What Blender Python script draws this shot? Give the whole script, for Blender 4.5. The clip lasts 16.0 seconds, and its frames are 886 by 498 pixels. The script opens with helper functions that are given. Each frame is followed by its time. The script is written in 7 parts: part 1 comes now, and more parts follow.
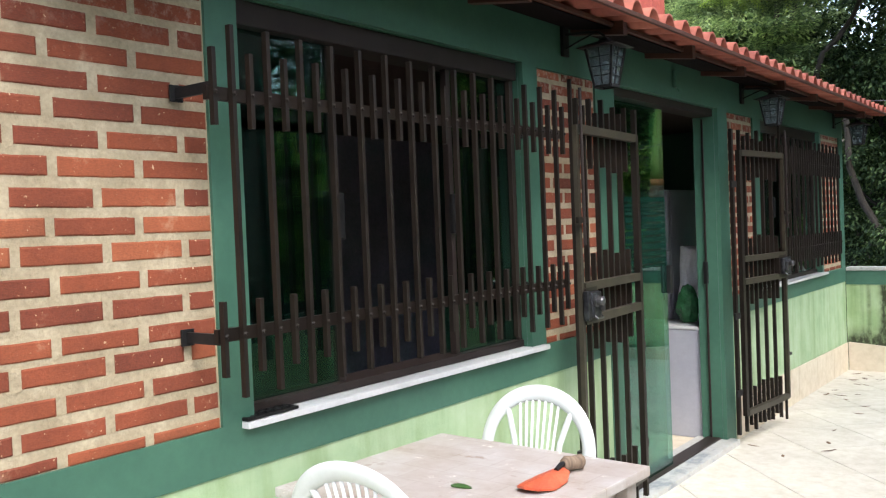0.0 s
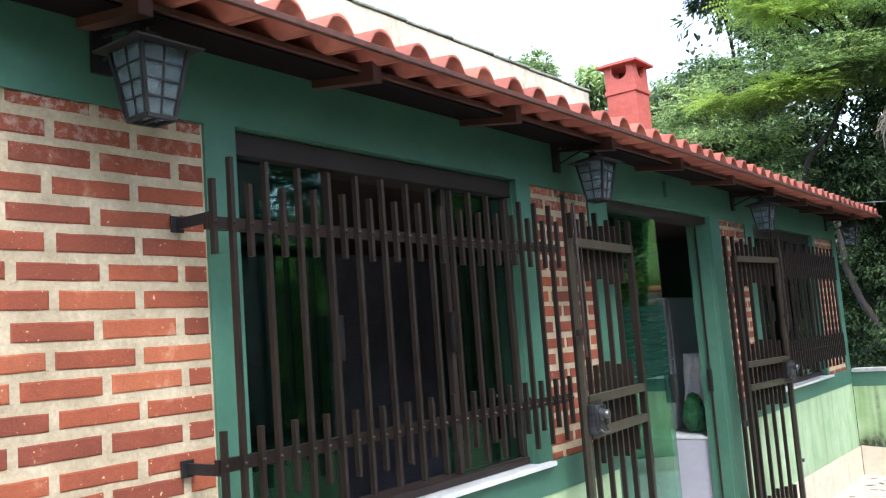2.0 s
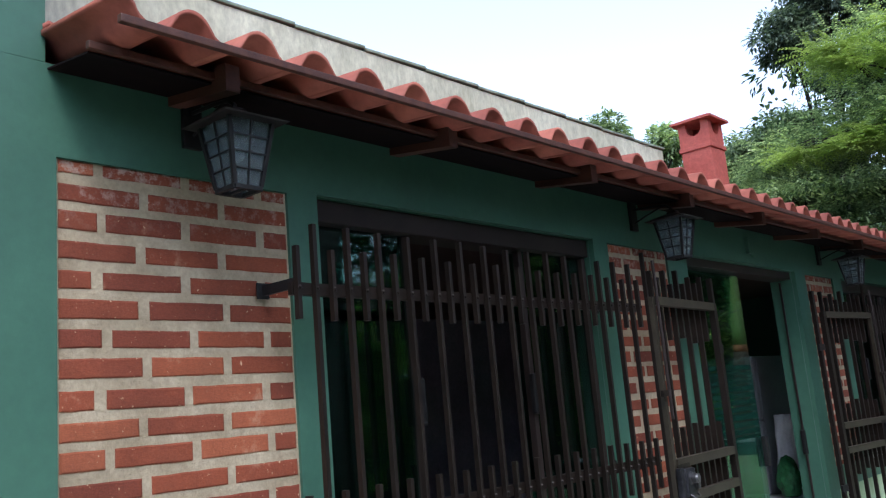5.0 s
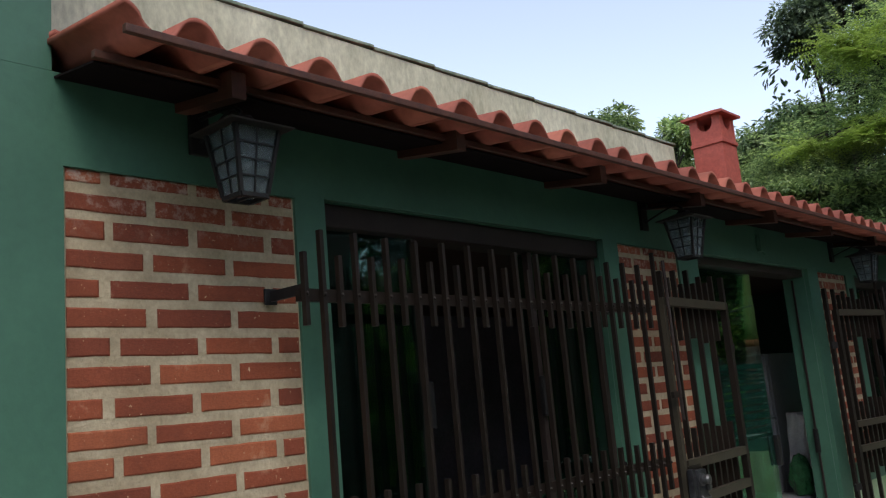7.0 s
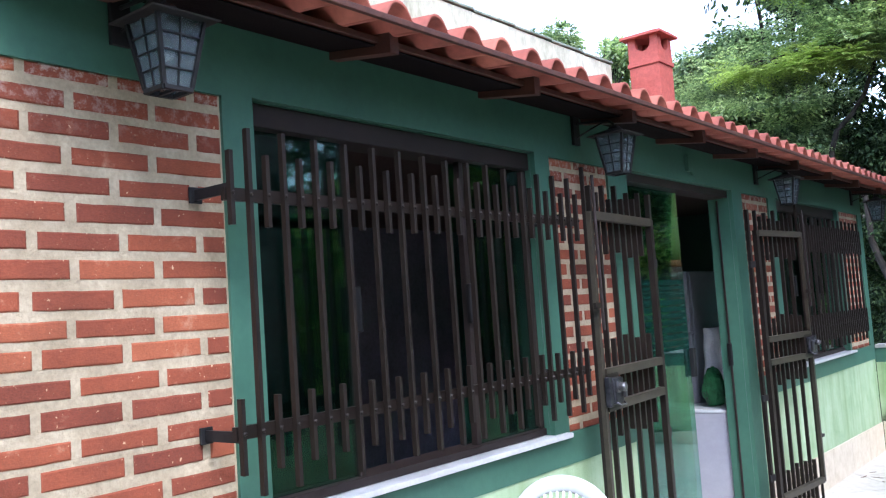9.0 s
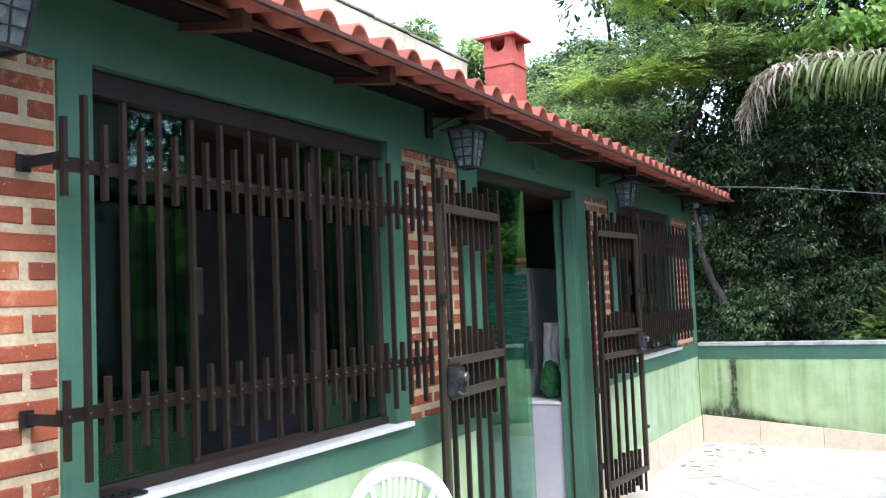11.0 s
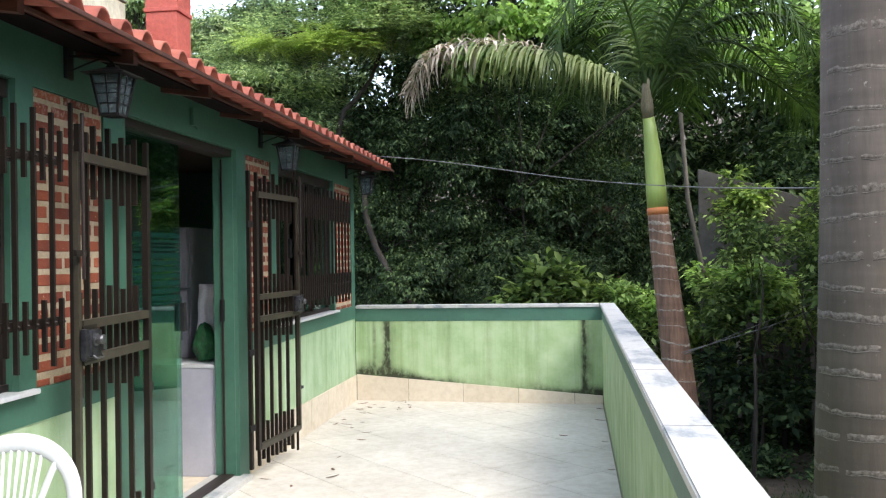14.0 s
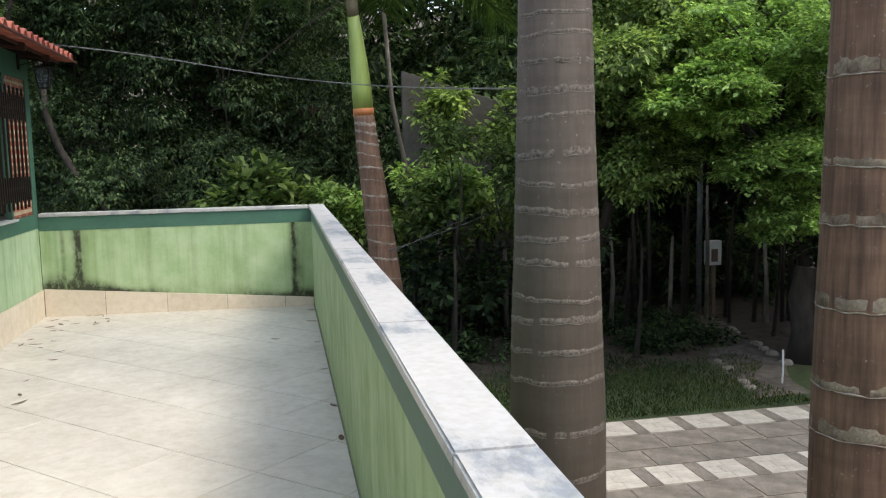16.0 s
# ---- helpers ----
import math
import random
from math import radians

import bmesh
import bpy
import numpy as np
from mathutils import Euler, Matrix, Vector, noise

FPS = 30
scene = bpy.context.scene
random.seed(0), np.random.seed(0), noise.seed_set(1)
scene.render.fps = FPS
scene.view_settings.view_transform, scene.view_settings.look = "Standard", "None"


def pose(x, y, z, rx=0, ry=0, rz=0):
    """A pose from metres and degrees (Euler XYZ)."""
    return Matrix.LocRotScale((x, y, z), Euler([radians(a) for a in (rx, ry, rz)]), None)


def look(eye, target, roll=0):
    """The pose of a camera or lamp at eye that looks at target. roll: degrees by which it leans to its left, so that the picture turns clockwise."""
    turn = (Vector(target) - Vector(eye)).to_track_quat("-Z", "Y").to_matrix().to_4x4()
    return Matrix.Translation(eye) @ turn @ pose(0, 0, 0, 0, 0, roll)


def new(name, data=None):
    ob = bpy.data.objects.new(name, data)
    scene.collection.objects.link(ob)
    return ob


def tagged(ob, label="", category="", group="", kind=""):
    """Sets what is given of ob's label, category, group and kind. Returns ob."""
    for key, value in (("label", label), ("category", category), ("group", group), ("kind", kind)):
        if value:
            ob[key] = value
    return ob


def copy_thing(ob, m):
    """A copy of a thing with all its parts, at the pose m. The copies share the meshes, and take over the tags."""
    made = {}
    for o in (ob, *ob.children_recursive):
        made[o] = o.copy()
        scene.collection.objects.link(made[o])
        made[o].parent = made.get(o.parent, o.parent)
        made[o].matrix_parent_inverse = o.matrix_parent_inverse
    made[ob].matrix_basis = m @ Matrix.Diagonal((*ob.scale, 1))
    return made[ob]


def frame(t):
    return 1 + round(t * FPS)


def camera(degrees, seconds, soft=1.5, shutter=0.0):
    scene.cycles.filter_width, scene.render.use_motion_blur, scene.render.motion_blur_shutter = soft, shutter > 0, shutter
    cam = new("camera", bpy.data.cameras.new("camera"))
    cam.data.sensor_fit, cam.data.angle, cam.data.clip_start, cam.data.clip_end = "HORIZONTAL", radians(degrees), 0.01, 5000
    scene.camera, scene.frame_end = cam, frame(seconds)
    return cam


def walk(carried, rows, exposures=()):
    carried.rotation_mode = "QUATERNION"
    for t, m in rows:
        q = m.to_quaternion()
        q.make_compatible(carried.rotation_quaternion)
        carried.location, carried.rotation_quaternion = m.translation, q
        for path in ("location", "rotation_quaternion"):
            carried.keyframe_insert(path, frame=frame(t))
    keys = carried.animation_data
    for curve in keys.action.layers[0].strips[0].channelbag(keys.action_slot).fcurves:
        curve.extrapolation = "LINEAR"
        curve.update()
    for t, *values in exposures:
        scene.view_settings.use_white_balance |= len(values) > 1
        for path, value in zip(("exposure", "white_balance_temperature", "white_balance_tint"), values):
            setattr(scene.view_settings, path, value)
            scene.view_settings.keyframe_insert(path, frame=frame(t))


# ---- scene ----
cam = camera(54.2, 16.0, soft=1.25)
PATH = [
    (0, (-0.051, 0.155, 1.427), (-1.265, 1.744, 1.376), -2.3),
    (0.5, (-0.059, 0.158, 1.428), (-1.259, 1.758, 1.445), -2.5),
    (1, (-0.051, 0.155, 1.434), (-1.246, 1.757, 1.515), -2.9),
    (1.5, (-0.045, 0.151, 1.436), (-1.238, 1.748, 1.587), -3.6),
    (2, (-0.04, 0.145, 1.444), (-1.235, 1.735, 1.653), -4.3),
    (2.5, (-0.044, 0.14, 1.442), (-1.241, 1.722, 1.704), -4.6),
    (3, (-0.05, 0.137, 1.444), (-1.254, 1.708, 1.734), -4.6),
    (3.5, (-0.054, 0.134, 1.437), (-1.266, 1.693, 1.753), -4.8),
    (4, (-0.055, 0.136, 1.438), (-1.291, 1.671, 1.779), -4.9),
    (4.5, (-0.054, 0.13, 1.439), (-1.326, 1.632, 1.794), -4.8),
    (4.7, (-0.05, 0.128, 1.436), (-1.337, 1.617, 1.796), -4.9),
    (6.8, (-0.036, 0.137, 1.471), (-1.37, 1.576, 1.857), -5.2),
    (7, (-0.037, 0.139, 1.47), (-1.363, 1.594, 1.825), -5.1),
    (7.5, (-0.042, 0.146, 1.454), (-1.344, 1.635, 1.748), -4.8),
    (8, (-0.038, 0.153, 1.451), (-1.323, 1.668, 1.682), -4.5),
    (8.2, (-0.034, 0.152, 1.452), (-1.316, 1.673, 1.656), -4.4),
    (10.3, (-0.008, 0.15, 1.405), (-1.124, 1.806, 1.515), -3.0),
    (10.5, (-0.008, 0.156, 1.407), (-1.089, 1.835, 1.52), -2.8),
    (11, (-0.013, 0.156, 1.415), (-0.974, 1.906, 1.534), -2.3),
    (11.5, (-0.007, 0.151, 1.419), (-0.835, 1.968, 1.537), -1.4),
    (12, (-0.003, 0.154, 1.425), (-0.724, 2.016, 1.535), -0.9),
    (12.5, (0.013, 0.168, 1.423), (-0.599, 2.07, 1.521), -0.7),
    (13, (0.017, 0.176, 1.423), (-0.467, 2.114, 1.505), -0.7),
    (13.5, (0.033, 0.188, 1.419), (-0.331, 2.154, 1.468), -0.8),
    (14, (0.062, 0.203, 1.403), (-0.196, 2.186, 1.417), -0.9),
    (14.5, (0.073, 0.246, 1.414), (-0.061, 2.241, 1.389), -1.0),
    (15, (0.072, 0.261, 1.393), (0.081, 2.259, 1.317), -0.9),
    (15.5, (0.074, 0.283, 1.39), (0.269, 2.269, 1.25), -1.0),
    (16, (0.051, 0.333, 1.385), (0.453, 2.279, 1.163), -1.2),
]
EXPOSURES = [(0.0, 1.30, 6500, 10), (0.5, 1.66, 6380, 10), (1.0, 1.73, 6250, 11), (1.5, 1.68, 6150, 11), (3.0, 1.56, 5900, 11), (3.6, 1.1, 5800, 12), (4.7, 0.73, 5700, 13), (6.8, -0.05, 6400, 10), (7.0, 0.0, 6450, 10), (7.5, 0.6, 5850, 13), (8.0, 1.36, 5500, 18), (8.2, 1.46, 5500, 18),
             (10.3, 1.56, 5850, 13), (12.5, 1.70, 6250, 13), (13.5, 1.55, 6400, 12), (14.0, 1.35, 6500, 11), (14.6, 1.35, 6500, 11), (15.2, 1.35, 6550, 10), (16.0, 0.98, 6800, 10)]
walk(cam, [(t, look(eye, target, roll)) for t, eye, target, roll in PATH], EXPOSURES)

# ---- light: bright hazy sky with a soft veiled sun ----
world = bpy.data.worlds.new("sky")
scene.world = world
world.use_nodes = True
wt = world.node_tree
sky = wt.nodes.new("ShaderNodeTexSky")
sky.sky_type = "NISHITA"
sky.sun_disc = False
sky.sun_elevation = radians(53)
sky.sun_rotation = radians(125)
sky.dust_density = 1.4
sky.air_density = 1.0
bg = wt.nodes["Background"]
bg.inputs[1].default_value = 0.2
haze = wt.nodes.new("ShaderNodeHueSaturation")          # thin white haze
haze.inputs["Saturation"].default_value = 0.62
haze.inputs["Value"].default_value = 1.5
wt.links.new(sky.outputs[0], haze.inputs["Color"])
wt.links.new(haze.outputs[0], bg.inputs[0])

sun = new("sun", bpy.data.lights.new("sun", "SUN"))
sun.data.energy = 1.5
sun.data.angle = radians(20)
sun.data.color = (1.0, 0.93, 0.82)
sun.matrix_world = look((3.0, -1.0, 8.0), (3.0 - 0.49, -1.0 + 0.34, 8.0 - 0.80))


# ---- materials ----
def mat(name):
    m = bpy.data.materials.new(name)
    m.use_nodes = True
    return m, m.node_tree, m.node_tree.nodes["Principled BSDF"]


def node(nt, kind, **vals):
    n = nt.nodes.new(kind)
    for k, v in vals.items():
        n.inputs[k].default_value = v
    return n


def ramp(nt, src, stops):
    r = nt.nodes.new("ShaderNodeValToRGB")
    el = r.color_ramp.elements
    while len(el) < len(stops):
        el.new(0.5)
    for e, (p, c) in zip(el, stops):
        e.position = p
        e.color = (*c, 1)
    nt.links.new(src, r.inputs[0])
    return r.outputs[0]


def grain(nt, scale, detail=6, rough=0.6, stretch=None, coords="Object"):
    tc = nt.nodes.new("ShaderNodeTexCoord")
    src = tc.outputs[coords]
    if stretch:
        mp = nt.nodes.new("ShaderNodeMapping")
        mp.inputs["Scale"].default_value = stretch
        nt.links.new(src, mp.inputs[0])
        src = mp.outputs[0]
    n = node(nt, "ShaderNodeTexNoise", Scale=scale, Detail=detail, Roughness=rough)
    nt.links.new(src, n.inputs["Vector"])
    return n.outputs["Fac"]


def mixc(nt, fac, a, b, blend="MIX"):
    n = nt.nodes.new("ShaderNodeMix")
    n.data_type = "RGBA"
    n.blend_type = blend
    for s, v in ((n.inputs[0], fac), (n.inputs[6], a), (n.inputs[7], b)):
        if isinstance(v, (tuple, list)):
            s.default_value = (*v, 1)
        elif isinstance(v, (int, float)):
            s.default_value = v
        else:
            nt.links.new(v, s)
    return n.outputs[2]


def bump(nt, bsdf, src, strength=0.3, dist=0.01):
    b = node(nt, "ShaderNodeBump", Strength=strength, Distance=dist)
    nt.links.new(src, b.inputs["Height"])
    nt.links.new(b.outputs[0], bsdf.inputs["Normal"])


def rough_mat(name, c0, c1, scale=8, rough=0.8, bump_scale=60, bump_s=0.25, bump_d=0.004, metal=0.0, fine=0.25, stretch=None, random=0.0, coat=0.0):
    """Colour that wanders between c0 and c1, a finer grain on top, and relief."""
    m, nt, b = mat(name)
    col = ramp(nt, grain(nt, scale, 5, 0.55, stretch), [(0.35, c0), (0.65, c1)])
    g2 = ramp(nt, grain(nt, scale * 9, 4, 0.7, stretch), [(0.3, (1 - fine,) * 3), (0.7, (1 + fine * 0.4,) * 3)])
    col = mixc(nt, 1.0, col, g2, "MULTIPLY")
    if random:
        oi = nt.nodes.new("ShaderNodeObjectInfo")
        rv = ramp(nt, oi.outputs["Random"], [(0.0, (1 - random,) * 3), (1.0, (1 + random,) * 3)])
        col = mixc(nt, 1.0, col, rv, "MULTIPLY")
    nt.links.new(col, b.inputs["Base Color"])
    b.inputs["Roughness"].default_value = rough
    b.inputs["Metallic"].default_value = metal
    if coat:
        b.inputs["Coat Weight"].default_value = coat
    bump(nt, b, grain(nt, bump_scale, 6, 0.65, stretch), bump_s, bump_d)
    return m


M_dark_green = rough_mat("dark_green_paint", (0.040, 0.114, 0.077), (0.051, 0.138, 0.092), 3, 0.55, 45, 0.25, 0.003, fine=0.1)


def stucco_mat():
    """Pale green stucco with rain streaks, mould at the foot of the end parapet and a rough cast."""
    m, nt, b = mat("pale_green_stucco")
    base = ramp(nt, grain(nt, 5, 6, 0.6), [(0.3, (0.295, 0.42, 0.24)), (0.5, (0.36, 0.48, 0.29)), (0.72, (0.42, 0.53, 0.355))])
    streak = ramp(nt, grain(nt, 6, 5, 0.6, (1.6, 1.6, 0.12)), [(0.42, (1, 1, 1)), (0.72, (0.55, 0.6, 0.42))])
    col = mixc(nt, 0.55, base, streak, "MULTIPLY")
    nt.links.new(col, b.inputs["Base Color"])
    b.inputs["Roughness"].default_value = 0.9
    bump(nt, b, grain(nt, 70, 7, 0.75), 0.7, 0.008)
    return m


M_stucco = stucco_mat()


def parapet_mat():
    """The same stucco, weathered: dark drip lines from the coping and black mould along the tiles."""
    m, nt, b = mat("weathered_stucco")
    base = ramp(nt, grain(nt, 4, 6, 0.62), [(0.3, (0.265, 0.385, 0.19)), (0.5, (0.35, 0.465, 0.25)), (0.72, (0.43, 0.535, 0.325))])
    streak = ramp(nt, grain(nt, 7, 5, 0.6, (1.8, 1.8, 0.10)), [(0.45, (1, 1, 1)), (0.75, (0.45, 0.5, 0.32))])
    col = mixc(nt, 0.6, base, streak, "MULTIPLY")
    at = nt.nodes.new("ShaderNodeAttribute")
    at.attribute_name = "mould"
    ed = node(nt, "ShaderNodeMath")
    ed.operation = "MULTIPLY"
    nt.links.new(at.outputs["Fac"], ed.inputs[0])
    nt.links.new(ramp(nt, grain(nt, 14, 8, 0.75, (1, 1, 0.6)), [(0.3, (0.25,) * 3), (0.6, (1.3,) * 3)]), ed.inputs[1])
    ed.use_clamp = True
    col = mixc(nt, ed.outputs[0], col, (0.035, 0.042, 0.02))
    nt.links.new(col, b.inputs["Base Color"])
    b.inputs["Roughness"].default_value = 0.92
    bump(nt, b, grain(nt, 60, 7, 0.7), 0.45, 0.006)
    return m


M_weathered = parapet_mat()
M_mortar = rough_mat("sandy_mortar", (0.335, 0.272, 0.178), (0.46, 0.385, 0.265), 9, 0.95, 60, 0.9, 0.007, fine=0.22)


def brick_mat():
    m, nt, b = mat("red_brick")
    oi = nt.nodes.new("ShaderNodeObjectInfo")
    tone = ramp(nt, oi.outputs["Random"], [(0.0, (0.185, 0.042, 0.020)), (0.3, (0.23, 0.054, 0.024)), (0.8, (0.28, 0.068, 0.028)), (1.0, (0.36, 0.105, 0.045))])
    var = ramp(nt, grain(nt, 22, 6, 0.65, coords="Generated"), [(0.3, (0.72,) * 3), (0.7, (1.15,) * 3)])
    col = mixc(nt, 1.0, tone, var, "MULTIPLY")
    geo = nt.nodes.new("ShaderNodeNewGeometry")
    n = node(nt, "ShaderNodeTexNoise", Scale=85, Detail=4, Roughness=0.55)
    nt.links.new(geo.outputs["Position"], n.inputs["Vector"])
    spot = ramp(nt, n.outputs["Fac"], [(0.67, (0, 0, 0)), (0.73, (1, 1, 1))])
    n2 = node(nt, "ShaderNodeTexNoise", Scale=9, Detail=7, Roughness=0.7)
    nt.links.new(geo.outputs["Position"], n2.inputs["Vector"])
    smear = ramp(nt, n2.outputs["Fac"], [(0.60, (0, 0, 0)), (0.78, (0.5, 0.5, 0.5))])
    col = mixc(nt, spot, col, (0.62, 0.42, 0.26))
    col = mixc(nt, smear, col, (0.55, 0.40, 0.27))
    # lime bloom crusted on the topmost courses
    sep = nt.nodes.new("ShaderNodeSeparateXYZ")
    nt.links.new(geo.outputs["Position"], sep.inputs[0])
    high = nt.nodes.new("ShaderNodeMapRange")
    high.inputs["From Min"].default_value, high.inputs["From Max"].default_value = 1.92, 2.10
    nt.links.new(sep.outputs["Z"], high.inputs["Value"])
    n5 = node(nt, "ShaderNodeTexNoise", Scale=38, Detail=7, Roughness=0.72)
    nt.links.new(geo.outputs["Position"], n5.inputs["Vector"])
    lime = mixc(nt, 1.0, ramp(nt, n5.outputs["Fac"], [(0.49, (0, 0, 0)), (0.62, (0.75,) * 3)]), high.outputs[0], "MULTIPLY")
    col = mixc(nt, lime, col, (0.52, 0.43, 0.37))
    n4 = node(nt, "ShaderNodeTexNoise", Scale=4.5, Detail=6, Roughness=0.65)
    nt.links.new(geo.outputs["Position"], n4.inputs["Vector"])
    col = mixc(nt, 1.0, col, ramp(nt, n4.outputs["Fac"], [(0.35, (0.72, 0.70, 0.70)), (0.65, (1.06, 1.04, 1.02))]), "MULTIPLY")
    nt.links.new(col, b.inputs["Base Color"])
    b.inputs["Roughness"].default_value = 0.88
    n3 = node(nt, "ShaderNodeTexNoise", Scale=120, Detail=6, Roughness=0.7)
    nt.links.new(geo.outputs["Position"], n3.inputs["Vector"])
    bump(nt, b, n3.outputs["Fac"], 0.6, 0.004)
    return m


M_brick = brick_mat()
M_steel = rough_mat("brown_painted_steel", (0.008, 0.0052, 0.004), (0.013, 0.0085, 0.006), 14, 0.5, 120, 0.12, 0.002, fine=0.15)
M_steel.node_tree.nodes["Principled BSDF"].inputs["Specular IOR Level"].default_value = 0.3
M_iron = rough_mat("black_iron", (0.006, 0.006, 0.007), (0.014, 0.013, 0.013), 20, 0.55, 90, 0.2, 0.002)
M_iron.node_tree.nodes["Principled BSDF"].inputs["Specular IOR Level"].default_value = 0.3
M_alu = rough_mat("bronze_aluminium", (0.020, 0.014, 0.013), (0.028, 0.020, 0.018), 6, 0.45, 80, 0.05, 0.001, fine=0.08)
M_alu.node_tree.nodes["Principled BSDF"].inputs["Specular IOR Level"].default_value = 0.3


def marble_mat():
    m, nt, b = mat("white_marble")
    v = ramp(nt, grain(nt, 3.2, 9, 0.68, (1, 0.5, 1), coords="Object"), [(0.40, (0.47, 0.465, 0.45)), (0.55, (0.43, 0.43, 0.425)), (0.62, (0.21, 0.235, 0.26)), (0.69, (0.41, 0.41, 0.41))])
    dirt = ramp(nt, grain(nt, 30, 6, 0.7), [(0.35, (0.82, 0.80, 0.74)), (0.6, (1, 1, 1))])
    col = mixc(nt, 0.8, v, dirt, "MULTIPLY")
    nt.links.new(col, b.inputs["Base Color"])
    b.inputs["Roughness"].default_value = 0.45
    bump(nt, b, grain(nt, 40, 4, 0.6), 0.08, 0.002)
    return m


M_marble = marble_mat()
M_sill = rough_mat("clean_white_marble", (0.56, 0.57, 0.58), (0.66, 0.66, 0.66), 5, 0.4, 60, 0.06, 0.002, fine=0.12)


def floor_tile_mat(name, a, c):
    m, nt, b = mat(name)
    geo = nt.nodes.new("ShaderNodeNewGeometry")
    n = node(nt, "ShaderNodeTexNoise", Scale=1.3, Detail=7, Roughness=0.62)
    nt.links.new(geo.outputs["Position"], n.inputs["Vector"])
    col = ramp(nt, n.outputs["Fac"], [(0.3, a), (0.65, c)])
    n2 = node(nt, "ShaderNodeTexNoise", Scale=14, Detail=8, Roughness=0.72)
    nt.links.new(geo.outputs["Position"], n2.inputs["Vector"])
    col = mixc(nt, 0.7, col, ramp(nt, n2.outputs["Fac"], [(0.32, (0.80, 0.77, 0.70)), (0.58, (1, 1, 1))]), "MULTIPLY")
    oi = nt.nodes.new("ShaderNodeObjectInfo")
    col = mixc(nt, 1.0, col, ramp(nt, oi.outputs["Random"], [(0, (0.95,) * 3), (1, (1.03,) * 3)]), "MULTIPLY")
    nt.links.new(col, b.inputs["Base Color"])
    nt.links.new(ramp(nt, n2.outputs["Fac"], [(0.3, (0.6,) * 3), (0.7, (0.38,) * 3)]), b.inputs["Roughness"])
    bump(nt, b, n2.outputs["Fac"], 0.08, 0.002)
    return m


M_tile = floor_tile_mat("cream_ceramic_tile", (0.46, 0.43, 0.37), (0.58, 0.55, 0.48))
M_skirt = floor_tile_mat("beige_skirting_tile", (0.58, 0.50, 0.38), (0.66, 0.58, 0.46))
M_grout = rough_mat("dirty_grout", (0.19, 0.155, 0.115), (0.34, 0.295, 0.235), 10, 0.95, 80, 0.3)


def clay_mat():
    m, nt, b = mat("clay_roof_tile")
    oi = nt.nodes.new("ShaderNodeObjectInfo")
    tone = ramp(nt, oi.outputs["Random"], [(0, (0.235, 0.054, 0.034)), (0.5, (0.305, 0.079, 0.049)), (1, (0.385, 0.115, 0.073))])
    geo = nt.nodes.new("ShaderNodeNewGeometry")
    n = node(nt, "ShaderNodeTexNoise", Scale=18, Detail=7, Roughness=0.65)
    nt.links.new(geo.outputs["Position"], n.inputs["Vector"])
    col = mixc(nt, 1.0, tone, ramp(nt, n.outputs["Fac"], [(0.3, (0.7,) * 3), (0.65, (1.1,) * 3)]), "MULTIPLY")
    nt.links.new(col, b.inputs["Base Color"])
    b.inputs["Roughness"].default_value = 0.75
    bump(nt, b, n.outputs["Fac"], 0.25, 0.004)
    return m


M_clay = clay_mat()
M_rafter = rough_mat("red_brown_wood", (0.05, 0.016, 0.010), (0.085, 0.028, 0.016), 5, 0.6, 40, 0.3, 0.003, stretch=(1, 6, 6))
M_chimney = rough_mat("brick_red_paint", (0.42, 0.085, 0.06), (0.50, 0.115, 0.08), 4, 0.7, 40, 0.3, 0.004)
M_cream_wall = rough_mat("weathered_cream_render", (0.46, 0.46, 0.34), (0.64, 0.64, 0.50), 3, 0.92, 40, 0.6, 0.006, fine=0.3, stretch=(1, 1, 0.5))
M_green_tile = rough_mat("mossy_green_capping", (0.15, 0.20, 0.14), (0.30, 0.36, 0.28), 8, 0.7, 40, 0.3)
M_plastic = rough_mat("white_plastic", (0.54, 0.56, 0.57), (0.60, 0.62, 0.62), 6, 0.35, 60, 0.03, 0.001, fine=0.04)
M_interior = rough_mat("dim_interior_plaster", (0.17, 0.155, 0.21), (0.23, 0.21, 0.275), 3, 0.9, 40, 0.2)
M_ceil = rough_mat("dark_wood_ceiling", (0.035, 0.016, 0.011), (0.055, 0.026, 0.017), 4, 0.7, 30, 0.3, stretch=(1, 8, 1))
M_white_metal = rough_mat("white_enamel", (0.72, 0.73, 0.75), (0.78, 0.79, 0.80), 3, 0.3, 40, 0.03, fine=0.05)


